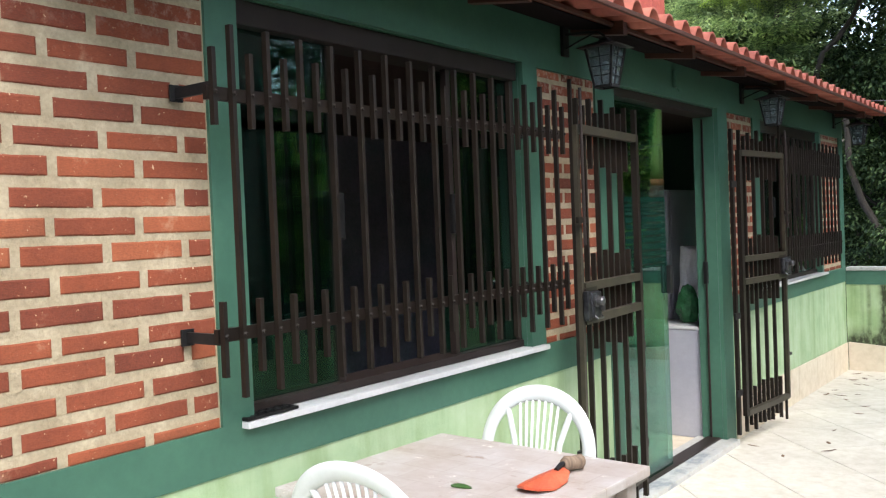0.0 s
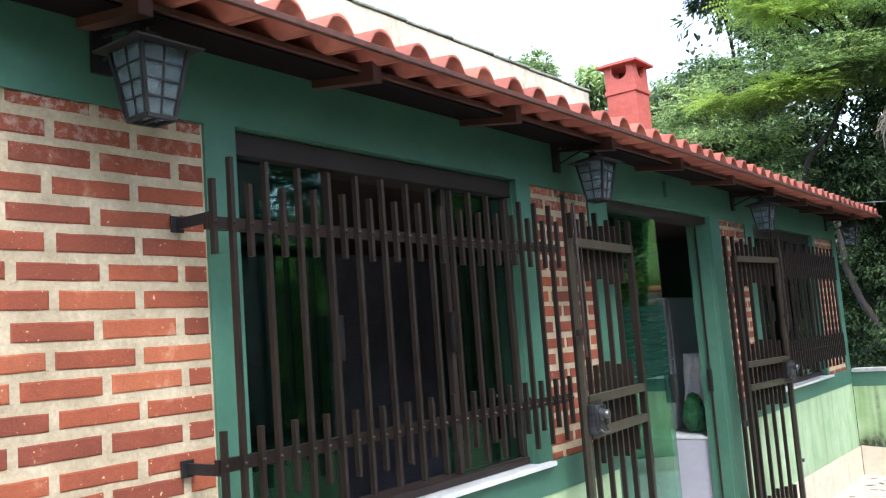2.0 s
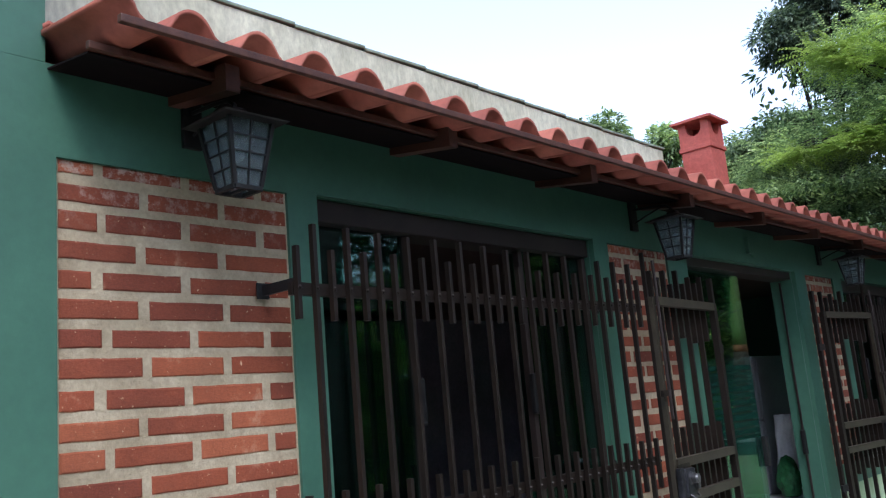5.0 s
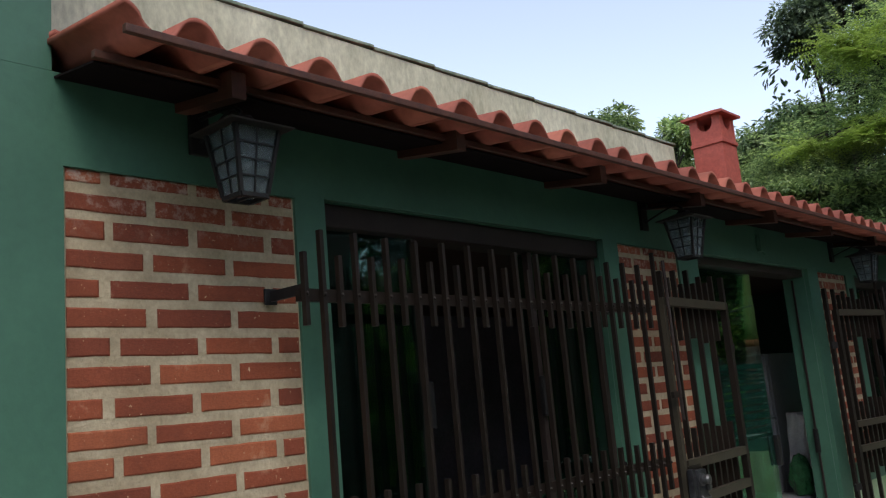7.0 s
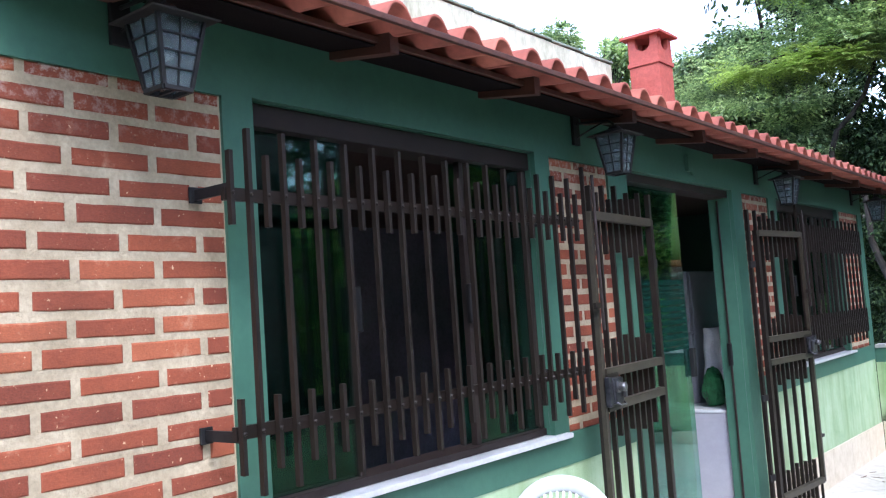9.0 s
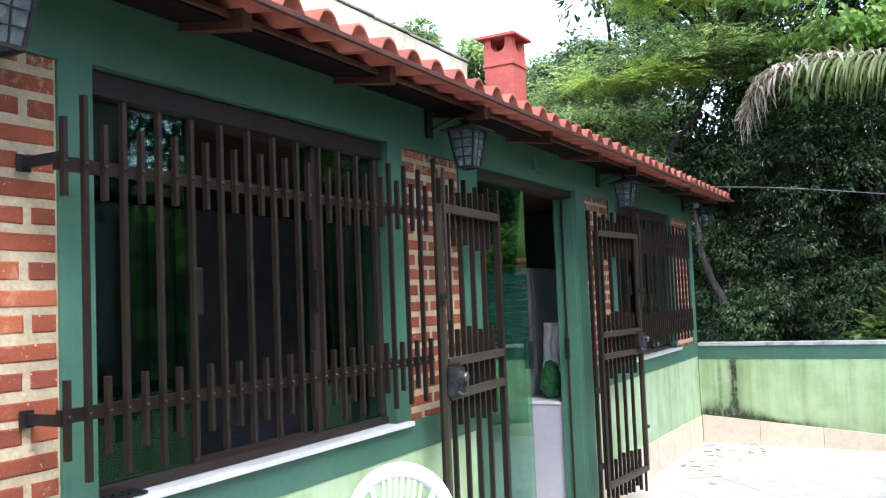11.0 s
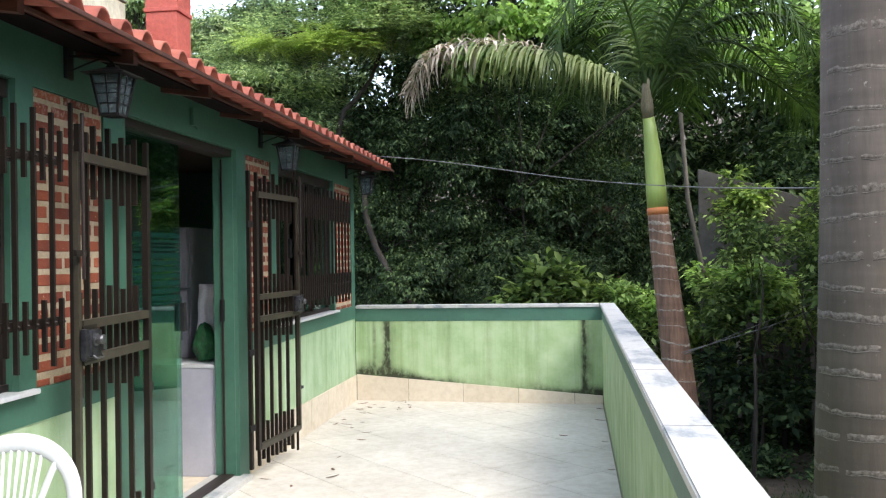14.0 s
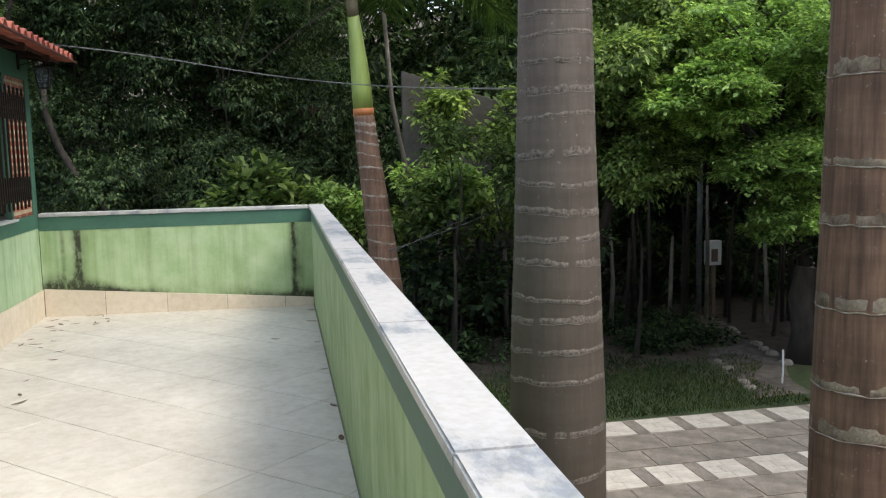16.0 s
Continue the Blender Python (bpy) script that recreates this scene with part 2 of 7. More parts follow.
def glass_mat(name, tint=(0.85, 0.93, 0.9), rough=0.02):
    m, nt, b = mat(name)
    out = nt.nodes["Material Output"]
    tr = nt.nodes.new("ShaderNodeBsdfTransparent")
    tr.inputs[0].default_value = (*tint, 1)
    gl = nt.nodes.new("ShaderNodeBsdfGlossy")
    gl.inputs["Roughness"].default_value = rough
    # reflections from the panes' back faces are put into this green gloss tint
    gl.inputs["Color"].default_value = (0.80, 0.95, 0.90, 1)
    lw = node(nt, "ShaderNodeLayerWeight", Blend=0.5)
    fr = nt.nodes.new("ShaderNodeMath")
    fr.operation = "POWER"
    fr.inputs[1].default_value = 4.0
    nt.links.new(lw.outputs["Facing"], fr.inputs[0])
    base = nt.nodes.new("ShaderNodeMath")
    base.operation = "MULTIPLY_ADD"
    base.inputs[1].default_value, base.inputs[2].default_value = 0.92, 0.06
    nt.links.new(fr.outputs[0], base.inputs[0])
    mx = nt.nodes.new("ShaderNodeMixShader")
    nt.links.new(base.outputs[0], mx.inputs[0])
    nt.links.new(tr.outputs[0], mx.inputs[1])
    nt.links.new(gl.outputs[0], mx.inputs[2])
    nt.links.new(mx.outputs[0], out.inputs[0])
    return m


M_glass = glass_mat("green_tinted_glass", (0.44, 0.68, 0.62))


def frosted_mat(name, clear, haze):
    """Thin hazy glass: partly clear, partly scattering."""
    m, nt, b = mat(name)
    tr = nt.nodes.new("ShaderNodeBsdfTransparent")
    tr.inputs[0].default_value = (*clear, 1)
    tl = nt.nodes.new("ShaderNodeBsdfTranslucent")
    tl.inputs[0].default_value = (*haze, 1)
    b.inputs["Base Color"].default_value = (*haze, 1)
    b.inputs["Roughness"].default_value = 0.25
    m1, m2 = nt.nodes.new("ShaderNodeMixShader"), nt.nodes.new("ShaderNodeMixShader")
    m1.inputs[0].default_value = 0.5
    spots = ramp(nt, grain(nt, 25, 5, 0.6), [(0.35, (0.34,) * 3), (0.65, (0.50,) * 3)])
    nt.links.new(b.outputs[0], m1.inputs[1])
    nt.links.new(tl.outputs[0], m1.inputs[2])
    nt.links.new(spots, m2.inputs[0])
    nt.links.new(tr.outputs[0], m2.inputs[1])
    nt.links.new(m1.outputs[0], m2.inputs[2])
    nt.links.new(m2.outputs[0], nt.nodes["Material Output"].inputs[0])
    return m


M_pane = frosted_mat("hazy_lantern_glass", (0.86, 0.92, 0.93), (0.23, 0.275, 0.295))


# ---- building helpers ----
def box(bm, x0, x1, y0, y1, z0, z1, bev=0.0):
    vs = [bm.verts.new((x, y, z)) for z in (z0, z1) for y in (y0, y1) for x in (x0, x1)]
    fs = [bm.faces.new([vs[i] for i in q]) for q in ((0, 2, 3, 1), (4, 5, 7, 6), (0, 1, 5, 4), (2, 6, 7, 3), (0, 4, 6, 2), (1, 3, 7, 5))]
    if bev:
        es = list({e for f in fs for e in f.edges})
        bmesh.ops.bevel(bm, geom=es, offset=bev, segments=2, affect="EDGES", profile=0.6)
    return vs


def bar(bm, a, b, w, d=None, up=(0, 0, 1), bev=0.0):
    """A bar of section w x d from a to b."""
    d = d or w
    a, b = Vector(a), Vector(b)
    ax = (b - a).normalized()
    u = Vector(up)
    if abs(ax.dot(u)) > 0.95:
        u = Vector((0, 1, 0))
    s = ax.cross(u).normalized()
    u = s.cross(ax).normalized()
    q = [(-1, -1), (1, -1), (1, 1), (-1, 1)]
    v0 = [bm.verts.new(a + s * (i * w / 2) + u * (j * d / 2)) for i, j in q]
    v1 = [bm.verts.new(b + s * (i * w / 2) + u * (j * d / 2)) for i, j in q]
    fs = [bm.faces.new(v0[::-1]), bm.faces.new(v1)]
    for i in range(4):
        fs.append(bm.faces.new((v0[i], v0[(i + 1) % 4], v1[(i + 1) % 4], v1[i])))
    if bev:
        bmesh.ops.bevel(bm, geom=list({e for f in fs for e in f.edges}), offset=bev, segments=1, affect="EDGES")


def tube(bm, pts, radii, n=8, caps=True):
    """A round tube along pts."""
    pts = [Vector(p) for p in pts]
    if not isinstance(radii, (list, tuple)):
        radii = [radii] * len(pts)
    rings = []
    ref = Vector((0.31, 0.77, 0.55)).normalized()
    for i, p in enumerate(pts):
        t = (pts[min(i + 1, len(pts) - 1)] - pts[max(i - 1, 0)]).normalized()
        if abs(t.dot(ref)) > 0.95:
            ref = Vector((1, 0, 0))
        s = t.cross(ref).normalized()
        u = s.cross(t)
        rings.append([bm.verts.new(p + (s * math.cos(2 * math.pi * k / n) + u * math.sin(2 * math.pi * k / n)) * radii[i]) for k in range(n)])
    for r0, r1 in zip(rings, rings[1:]):
        for k in range(n):
            bm.faces.new((r0[k], r0[(k + 1) % n], r1[(k + 1) % n], r1[k]))
    if caps:
        bm.faces.new(rings[0][::-1])
        bm.faces.new(rings[-1])


def finish(bm, name, smooth=False):
    bmesh.ops.recalc_face_normals(bm, faces=bm.faces[:])
    me = bpy.data.meshes.new(name)
    bm.to_mesh(me)
    bm.free()
    if smooth:
        me.shade_smooth()
    return me


def part(name, bm, material, parent=None, label="", smooth=False):
    """Links a bmesh as one mesh object, in its parent's own coordinates."""
    me = finish(bm, name, smooth)
    me.materials.append(material)
    ob = new(name, me)
    if parent:
        ob.parent = parent
    if label:
        tagged(ob, label)
    return ob


def thing(name, x, y, z, label, category, group="", rz=0.0, kind=""):
    ob = new(name)
    ob.empty_display_size = 0.1
    ob.matrix_world = pose(x, y, z, 0, 0, rz)
    return tagged(ob, label, category, group, kind)


def solid(name, material, label, category, *boxes, bev=0.0, kind="structure"):
    bm = bmesh.new()
    for b in boxes:
        box(bm, *b, bev=bev)
    if not bev:
        # weld boxes that meet: drop the faces between them
        seen = {}
        for f in bm.faces:
            seen.setdefault(tuple(round(c, 4) for c in f.calc_center_median()), []).append(f)
        inner = [f for fs in seen.values() if len(fs) == 2 for f in fs]
        bmesh.ops.delete(bm, geom=inner, context="FACES_ONLY")
        bmesh.ops.remove_doubles(bm, verts=bm.verts[:], dist=0.0005)
    return tagged(part(name, bm, material), label, category, kind=kind)


# ---- the plan: facade along y at x = WX, terrace on its +x side ----
WX = -1.96
END = 8.787            # inner face of the end parapet
GROUND = -1.9          # garden level
SILL, HEAD = 0.90, 2.10
WIN1, DOOR, WIN2 = (1.749, 3.246), (4.09, 5.53), (6.38, 7.96)
PANELS = [(0.98, 1.64), (3.36, 3.89), (5.70, 6.21), (8.02, 8.65)]
PTOP, PBOT = 2.09, 0.905
BAND = 0.775           # foot of the dark green band
ROOF0, ROOF1 = 0.856, 9.06


def fz(x, y):
    """Height of the sloping terrace floor."""
    return -0.011 * (x - WX) - 0.008 * (y - 2.5)


def px(y):
    """Inner face of the long parapet."""
    return 0.50 - (END - y) * 0.021


def facade():
    ys = sorted({-3.0, END, *WIN1, *DOOR, *WIN2, *[v for p in PANELS for v in p], 3.97, 5.70})
    zs = [GROUND, 0.0, BAND, SILL, PBOT, PTOP, HEAD, 2.315]
    kinds = {"core": [], "dark": [], "pale": [], "mortar": []}
    for z0, z1 in zip(zs, zs[1:]):
        runs = {}
        for y0, y1 in zip(ys, ys[1:]):
            ym, zm = (y0 + y1) / 2, (z0 + z1) / 2
            hole = any(a < ym < b and SILL < zm < HEAD for a, b in (WIN1, WIN2)) or (DOOR[0] < ym < DOOR[1] and 0 < zm < HEAD)
            if hole:
                continue
            kinds["core"].append((-2.12, -1.985, y0, y1, z0, z1))
            if any(a < ym < b for a, b in PANELS) and PBOT < zm < PTOP:
                kinds["mortar"].append((-1.985, -1.971, y0, y1, z0, z1))
            elif zm < BAND and not (3.97 < ym < DOOR[0] or DOOR[1] < ym < 5.70):
                kinds["pale"].append((-1.985, WX - 0.005, y0, y1, z0, z1))
            else:
                kinds["dark"].append((-1.985, WX, y0, y1, z0, z1))
    return kinds


K = facade()
solid("wall_core", M_interior, "inner masonry of the house front wall", "wall", *K["core"])
solid("wall_front_dark", M_dark_green, "dark green painted plaster borders of the house front", "wall", *K["dark"])
solid("wall_front_pale", M_stucco, "pale green rough stucco below the windows", "wall", *K["pale"])
# the taller part of the house past the end of the eave
solid("wall_tall", M_dark_green, "dark green taller house wall beside the eave", "wall", (-2.4, WX, -3.0, 0.955, 2.316, 5.2))
# dark green linings of the openings
for i, (a, b) in enumerate((WIN1, DOOR, WIN2)):
    z0 = 0.013 if i == 1 else SILL + 0.011
    solid("trim_%d" % (i + 1), M_dark_green, "dark green painted reveal of the opening", "reveal", (-2.118, -1.9855, a, a + 0.003, z0, HEAD - 0.003), (-2.118, -1.9855, b - 0.003, b, z0, HEAD - 0.003), (-2.118, -1.9855, a, b, HEAD - 0.003, HEAD))
BRICK_WALLS = []
for (a, b) in PANELS:
    BRICK_WALLS.append([k for k in K["mortar"] if a - 0.01 < k[2] and k[3] < b + 0.01])
panel_obs = []
for (a, b), boxes in zip(PANELS, BRICK_WALLS):
    panel_obs.append(solid("brick_wall_%d" % (len(panel_obs) + 1), M_mortar, "exposed brick panel with thick sandy mortar joints", "brick wall", *boxes))

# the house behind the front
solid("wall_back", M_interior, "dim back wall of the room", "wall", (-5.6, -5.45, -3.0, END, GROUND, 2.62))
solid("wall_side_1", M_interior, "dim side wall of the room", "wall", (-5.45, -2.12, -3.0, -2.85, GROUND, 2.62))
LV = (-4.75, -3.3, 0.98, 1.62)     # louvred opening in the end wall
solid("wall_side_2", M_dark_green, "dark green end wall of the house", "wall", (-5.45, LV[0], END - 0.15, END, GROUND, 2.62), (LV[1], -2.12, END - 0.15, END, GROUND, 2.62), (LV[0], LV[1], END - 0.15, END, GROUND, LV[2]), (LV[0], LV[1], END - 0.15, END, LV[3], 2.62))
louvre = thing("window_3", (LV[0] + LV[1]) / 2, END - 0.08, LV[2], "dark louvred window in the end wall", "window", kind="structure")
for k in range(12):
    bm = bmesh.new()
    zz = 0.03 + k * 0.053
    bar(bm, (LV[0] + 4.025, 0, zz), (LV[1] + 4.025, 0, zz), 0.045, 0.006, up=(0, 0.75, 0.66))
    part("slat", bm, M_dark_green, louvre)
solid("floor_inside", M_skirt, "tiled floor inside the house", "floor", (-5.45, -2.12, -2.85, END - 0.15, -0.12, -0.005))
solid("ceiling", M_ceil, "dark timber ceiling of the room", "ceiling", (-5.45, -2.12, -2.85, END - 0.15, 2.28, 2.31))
solid("doorstep", M_marble, "white marble threshold of the sliding door", "threshold", (-2.16, -1.90, DOOR[0] + 0.002, DOOR[1] + 0.06, -0.028, 0.012), bev=0.004)

# upper cream wall behind the roof, with its capping tiles
UPX = -3.2
solid("wall_upper", M_cream_wall, "weathered cream rendered wall above the roof", "wall", (UPX - 0.15, UPX, 0.80, 6.50, 2.45, 3.375))
for k in range(12):
    y = 0.82 + k * 0.475
    bm = bmesh.new()
    box(bm, UPX - 0.17, UPX + 0.012, y, y + 0.475, 3.378, 3.396, bev=0.005)
    bmesh.ops.rotate(bm, cent=(UPX, y, 3.378), matrix=Matrix.Rotation(0.022, 3, "X"), verts=bm.verts[:])
    tagged(part("capping_tile", bm, M_green_tile, bpy.data.objects["wall_upper"]))

# ---- terrace ----
bm = bmesh.new()
q = [(WX - 0.06, -3.0), (px(-3.0) + 0.06, -3.0), (px(END + 0.1) + 0.06, END + 0.1), (WX - 0.06, END + 0.1)]
top = [bm.verts.new((x, y, fz(x, y) - 0.004)) for x, y in q]
low = [bm.verts.new((x, y, GROUND)) for x, y in q]
bm.faces.new(top)
bm.faces.new(low[::-1])
for i in range(4):
    bm.faces.new((top[i], low[i], low[(i + 1) % 4], top[(i + 1) % 4]))
terrace = tagged(part("floor", bm, M_grout), "cream tiled terrace floor with dirty diagonal joints", "floor", kind="structure")

CAPZ = 0.905


def wall_grid(name, p0, p1, z0, z1, thick, material, label, mould=None, nu=80, nv=24):
    """A parapet wall from p0 to p1 (inner face), with a fine inner face that carries its own staining."""
    p0, p1 = Vector((*p0, 0)), Vector((*p1, 0))
    d = (p1 - p0).normalized()
    nrm = Vector((d.y, -d.x, 0))
    bm = bmesh.new()
    lay = bm.verts.layers.float.new("mould")
    g = [[bm.verts.new(p0 + (p1 - p0) * (i / nu) + Vector((0, 0, z0 + (z1 - z0) * j / nv))) for j in range(nv + 1)] for i in range(nu + 1)]
    for i in range(nu):
        for j in range(nv):
            bm.faces.new((g[i][j], g[i + 1][j], g[i + 1][j + 1], g[i][j + 1]))
    o = [bm.verts.new(v.co + nrm * thick) for v in (g[0][0], g[nu][0], g[nu][nv], g[0][nv])]
    bm.faces.new(o)
    bm.faces.new([g[i][nv] for i in range(nu + 1)] + [o[2], o[3]])
    bm.faces.new([g[0][j] for j in range(nv + 1)] + [o[3], o[0]])
    bm.faces.new([g[nu][j] for j in range(nv + 1)] + [o[2], o[1]])
    for i in range(nu + 1):
        for j in range(nv + 1):
            u, z = (p1 - p0).length * i / nu, z0 + (z1 - z0) * j / nv
            g[i][j][lay] = mould(u, z) if mould else 0.0
    return tagged(part(name, bm, material), label, "parapet wall", kind="structure")


def mould_end(u, z):
    """Black drips and mould on the end parapet: u runs from the house."""
    foot = 0.212 - 0.083 * u
    m = 1.6 * max(0.0, 1 - (z - foot) / (0.13 + 0.07 * math.sin(u * 5.0 + 0.6)))  ** 1.6
    m *= 0.55 + 0.45 * math.sin(u * 3.1 + 0.4)
    for c, w, s in ((0.13, 0.016, 0.35), (0.32, 0.026, 1.6), (0.31, 0.07, 0.45), (0.19, 0.018, 0.7), (2.28, 0.022, 1.1), (2.31, 0.06, 0.5), (0.95, 0.03, 0.18), (1.35, 0.03, 0.22), (1.83, 0.03, 0.2)):
        m += s * math.exp(-((u - c) / w) ** 2) * (0.75 + 0.5 * max(0, 0.5 - z))
    return min(max(m, 0.0), 1.0)


def mould_side(u, z):
    return min(1.0, 0.85 * max(0.0, 1 - (z + 0.06) / 0.05) + 0.10 * max(0.0, math.sin(u * 9) * math.sin(u * 23 + 1)))


E0, E1 = (WX + 0.001, END), (px(END), END)
wall_grid("parapet_end_pale", E0, E1, -0.2, 0.745, -0.14, M_weathered, "pale green end parapet with black mould streaks", mould_end, 160, 40)
wall_grid("parapet_end_dark", (E0[0], END - 0.003), (E1[0], END - 0.003), 0.745, 0.872, -0.14, M_dark_green, "dark green band under the coping of the end parapet", nu=2, nv=1)
S0, S1 = (px(END), END), (px(-3.0), -3.0)
wall_grid("parapet_side_pale", S0, S1, -0.2, 0.765, -0.14, M_weathered, "pale green long parapet with faint rain streaks", mould_side, 200, 24)
wall_grid("parapet_side_dark", (S0[0] - 0.003, S0[1]), (S1[0] - 0.003, S1[1]), 0.765, 0.872, -0.14, M_dark_green, "dark green band under the coping of the long parapet", nu=2, nv=1)


def coping(a, b, label, w0=-0.018, w1=0.128):
    """A run of marble coping between plan points a and b on the inner face."""
    a, b = Vector((*a, 0)), Vector((*b, 0))
    d = (b - a).normalized()
    n = Vector((-d.y, d.x, 0))
    bm = bmesh.new()
    v = [bm.verts.new(p + n * w + Vector((0, 0, z))) for z in (0.873, CAPZ) for p, w in ((a, w0), (b, w0), (b, w1), (a, w1))]
    for f in ((3, 2, 1, 0), (4, 5, 6, 7), (0, 1, 5, 4), (1, 2, 6, 5), (2, 3, 7, 6), (3, 0, 4, 7)):
        bm.faces.new([v[i] for i in f])
    bmesh.ops.bevel(bm, geom=bm.edges[:], offset=0.005, segments=2, affect="EDGES")
    return bm


cap_end = thing("coping_end", WX, END, 0.873, "white marble coping slabs on the end parapet", "coping", kind="structure")
xs = [WX + 0.005, -0.92, 0.08, px(END) - 0.02]
for x0, x1 in zip(xs, xs[1:]):
    part("coping_slab", coping((x0 - WX, 0), (x1 - WX - 0.003, 0), ""), M_marble, cap_end).location = (0, 0, -0.873)
cap_side = thing("coping_side", 0, 0, 0, "white marble coping slabs with grey veins on the long parapet", "coping", kind="structure")
ys = [END + 0.128, 7.2, 5.95, 4.75, 3.95, 2.75, 1.65, 0.5, -0.7, -1.8, -3.0]
for y0, y1 in zip(ys, ys[1:]):
    part("coping_slab", coping((px(y0), y0), (px(y1), y1 + 0.003), ""), M_marble, cap_side)

# skirting tiles: along the facade and, tapering, along the end parapet
skirt = thing("baseboard", WX, END, 0, "beige ceramic skirting tiles along the terrace walls", "baseboard", kind="structure")


def skirt_piece(p, q, z0, z1, t):
    """A tile from plan point p to q; z0, z1 its top at both ends; t its thickness as a vector."""
    bm = bmesh.new()
    t = Vector((*t, 0))
    vs = []
    for s in (0, 1):
        for (x, y), zt in ((p, z0), (q, z1)):
            for z in (fz(x, y) - 0.003, zt):
                vs.append(bm.verts.new(Vector((x - WX, y - END, z)) + t * s))
    for f in ((0, 2, 3, 1), (4, 5, 7, 6), (0, 1, 5, 4), (2, 6, 7, 3), (1, 3, 7, 5), (0, 4, 6, 2)):
        bm.faces.new([vs[i] for i in f])
    bmesh.ops.bevel(bm, geom=bm.edges[:], offset=0.002, segments=1, affect="EDGES")
    part("skirting_tile", bm, M_skirt, skirt)


cuts = [WX + 0.008, -1.424, -0.874, -0.323, 0.223, px(END) - 0.002]
for x0, x1 in zip(cuts, cuts[1:]):
    zt = [0.212 - (x - WX) * 0.083 for x in (x0, x1)]
    skirt_piece((x0 + 0.002, END - 0.0005), (x1 - 0.002, END - 0.0005), zt[0], zt[1], (0, -0.009))
yy = [END - 0.01, 8.24, 7.69, 7.14, 6.59, 6.04, 5.715]
for y0, y1 in zip(yy, yy[1:]):
    skirt_piece((WX - 0.0045, y0 - 0.002), (WX - 0.0045, y1 + 0.002), 0.205 + (END - y0) * 0.014, 0.205 + (END - y1) * 0.014, (0.011, 0))
yy = [3.96, 3.4, 2.85, 2.3, 1.75, 1.2, 0.65, 0.1, -0.45, -1.0]
for y0, y1 in zip(yy, yy[1:]):
    skirt_piece((WX - 0.0045, y0 - 0.002), (WX - 0.0045, y1 + 0.002), 0.25, 0.25, (0.011, 0))

# ---- garden level ----


def ground_mat():
    m, nt, b = mat("lawn_and_leaf_litter")
    geo = nt.nodes.new("ShaderNodeNewGeometry")

    def nz(scale, det=6):
        n = node(nt, "ShaderNodeTexNoise", Scale=scale, Detail=det, Roughness=0.65)
        nt.links.new(geo.outputs["Position"], n.inputs["Vector"])
        return n.outputs["Fac"]
    grass = ramp(nt, nz(9), [(0.3, (0.018, 0.034, 0.009)), (0.7, (0.046, 0.072, 0.020))])
    soil = ramp(nt, nz(6), [(0.3, (0.035, 0.025, 0.016)), (0.7, (0.10, 0.075, 0.05))])
    sep = nt.nodes.new("ShaderNodeSeparateXYZ")
    nt.links.new(geo.outputs["Position"], sep.inputs[0])
    far = nt.nodes.new("ShaderNodeMapRange")
    far.inputs["From Min"].default_value, far.inputs["From Max"].default_value = 11.0, 14.0
    nt.links.new(sep.outputs["Y"], far.inputs["Value"])
    patch = node(nt, "ShaderNodeMath")
    nt.links.new(far.outputs[0], patch.inputs[0])
    nt.links.new(ramp(nt, nz(0.8, 5), [(0.35, (0, 0, 0)), (0.75, (0.8,) * 3)]), patch.inputs[1])
    col = mixc(nt, ramp(nt, patch.outputs[0], [(0.5, (0, 0, 0)), (0.8, (1, 1, 1))]), grass, soil)
    nt.links.new(col, b.inputs["Base Color"])
    b.inputs["Roughness"].default_value = 0.95
    bump(nt, b, nz(40), 0.8, 0.03)
    return m


M_ground = ground_mat()
bm = bmesh.new()
bmesh.ops.create_grid(bm, x_segments=150, y_segments=150, size=400)
for v in bm.verts:
    v.co.z = GROUND + max(0.0, math.hypot(v.co.x, v.co.y) - 28) ** 0.9 * 0.32
tagged(part("ground", bm, M_ground), "garden lawn and bare soil under the trees", "ground", kind="structure")

# ---- windows, sliding door ----


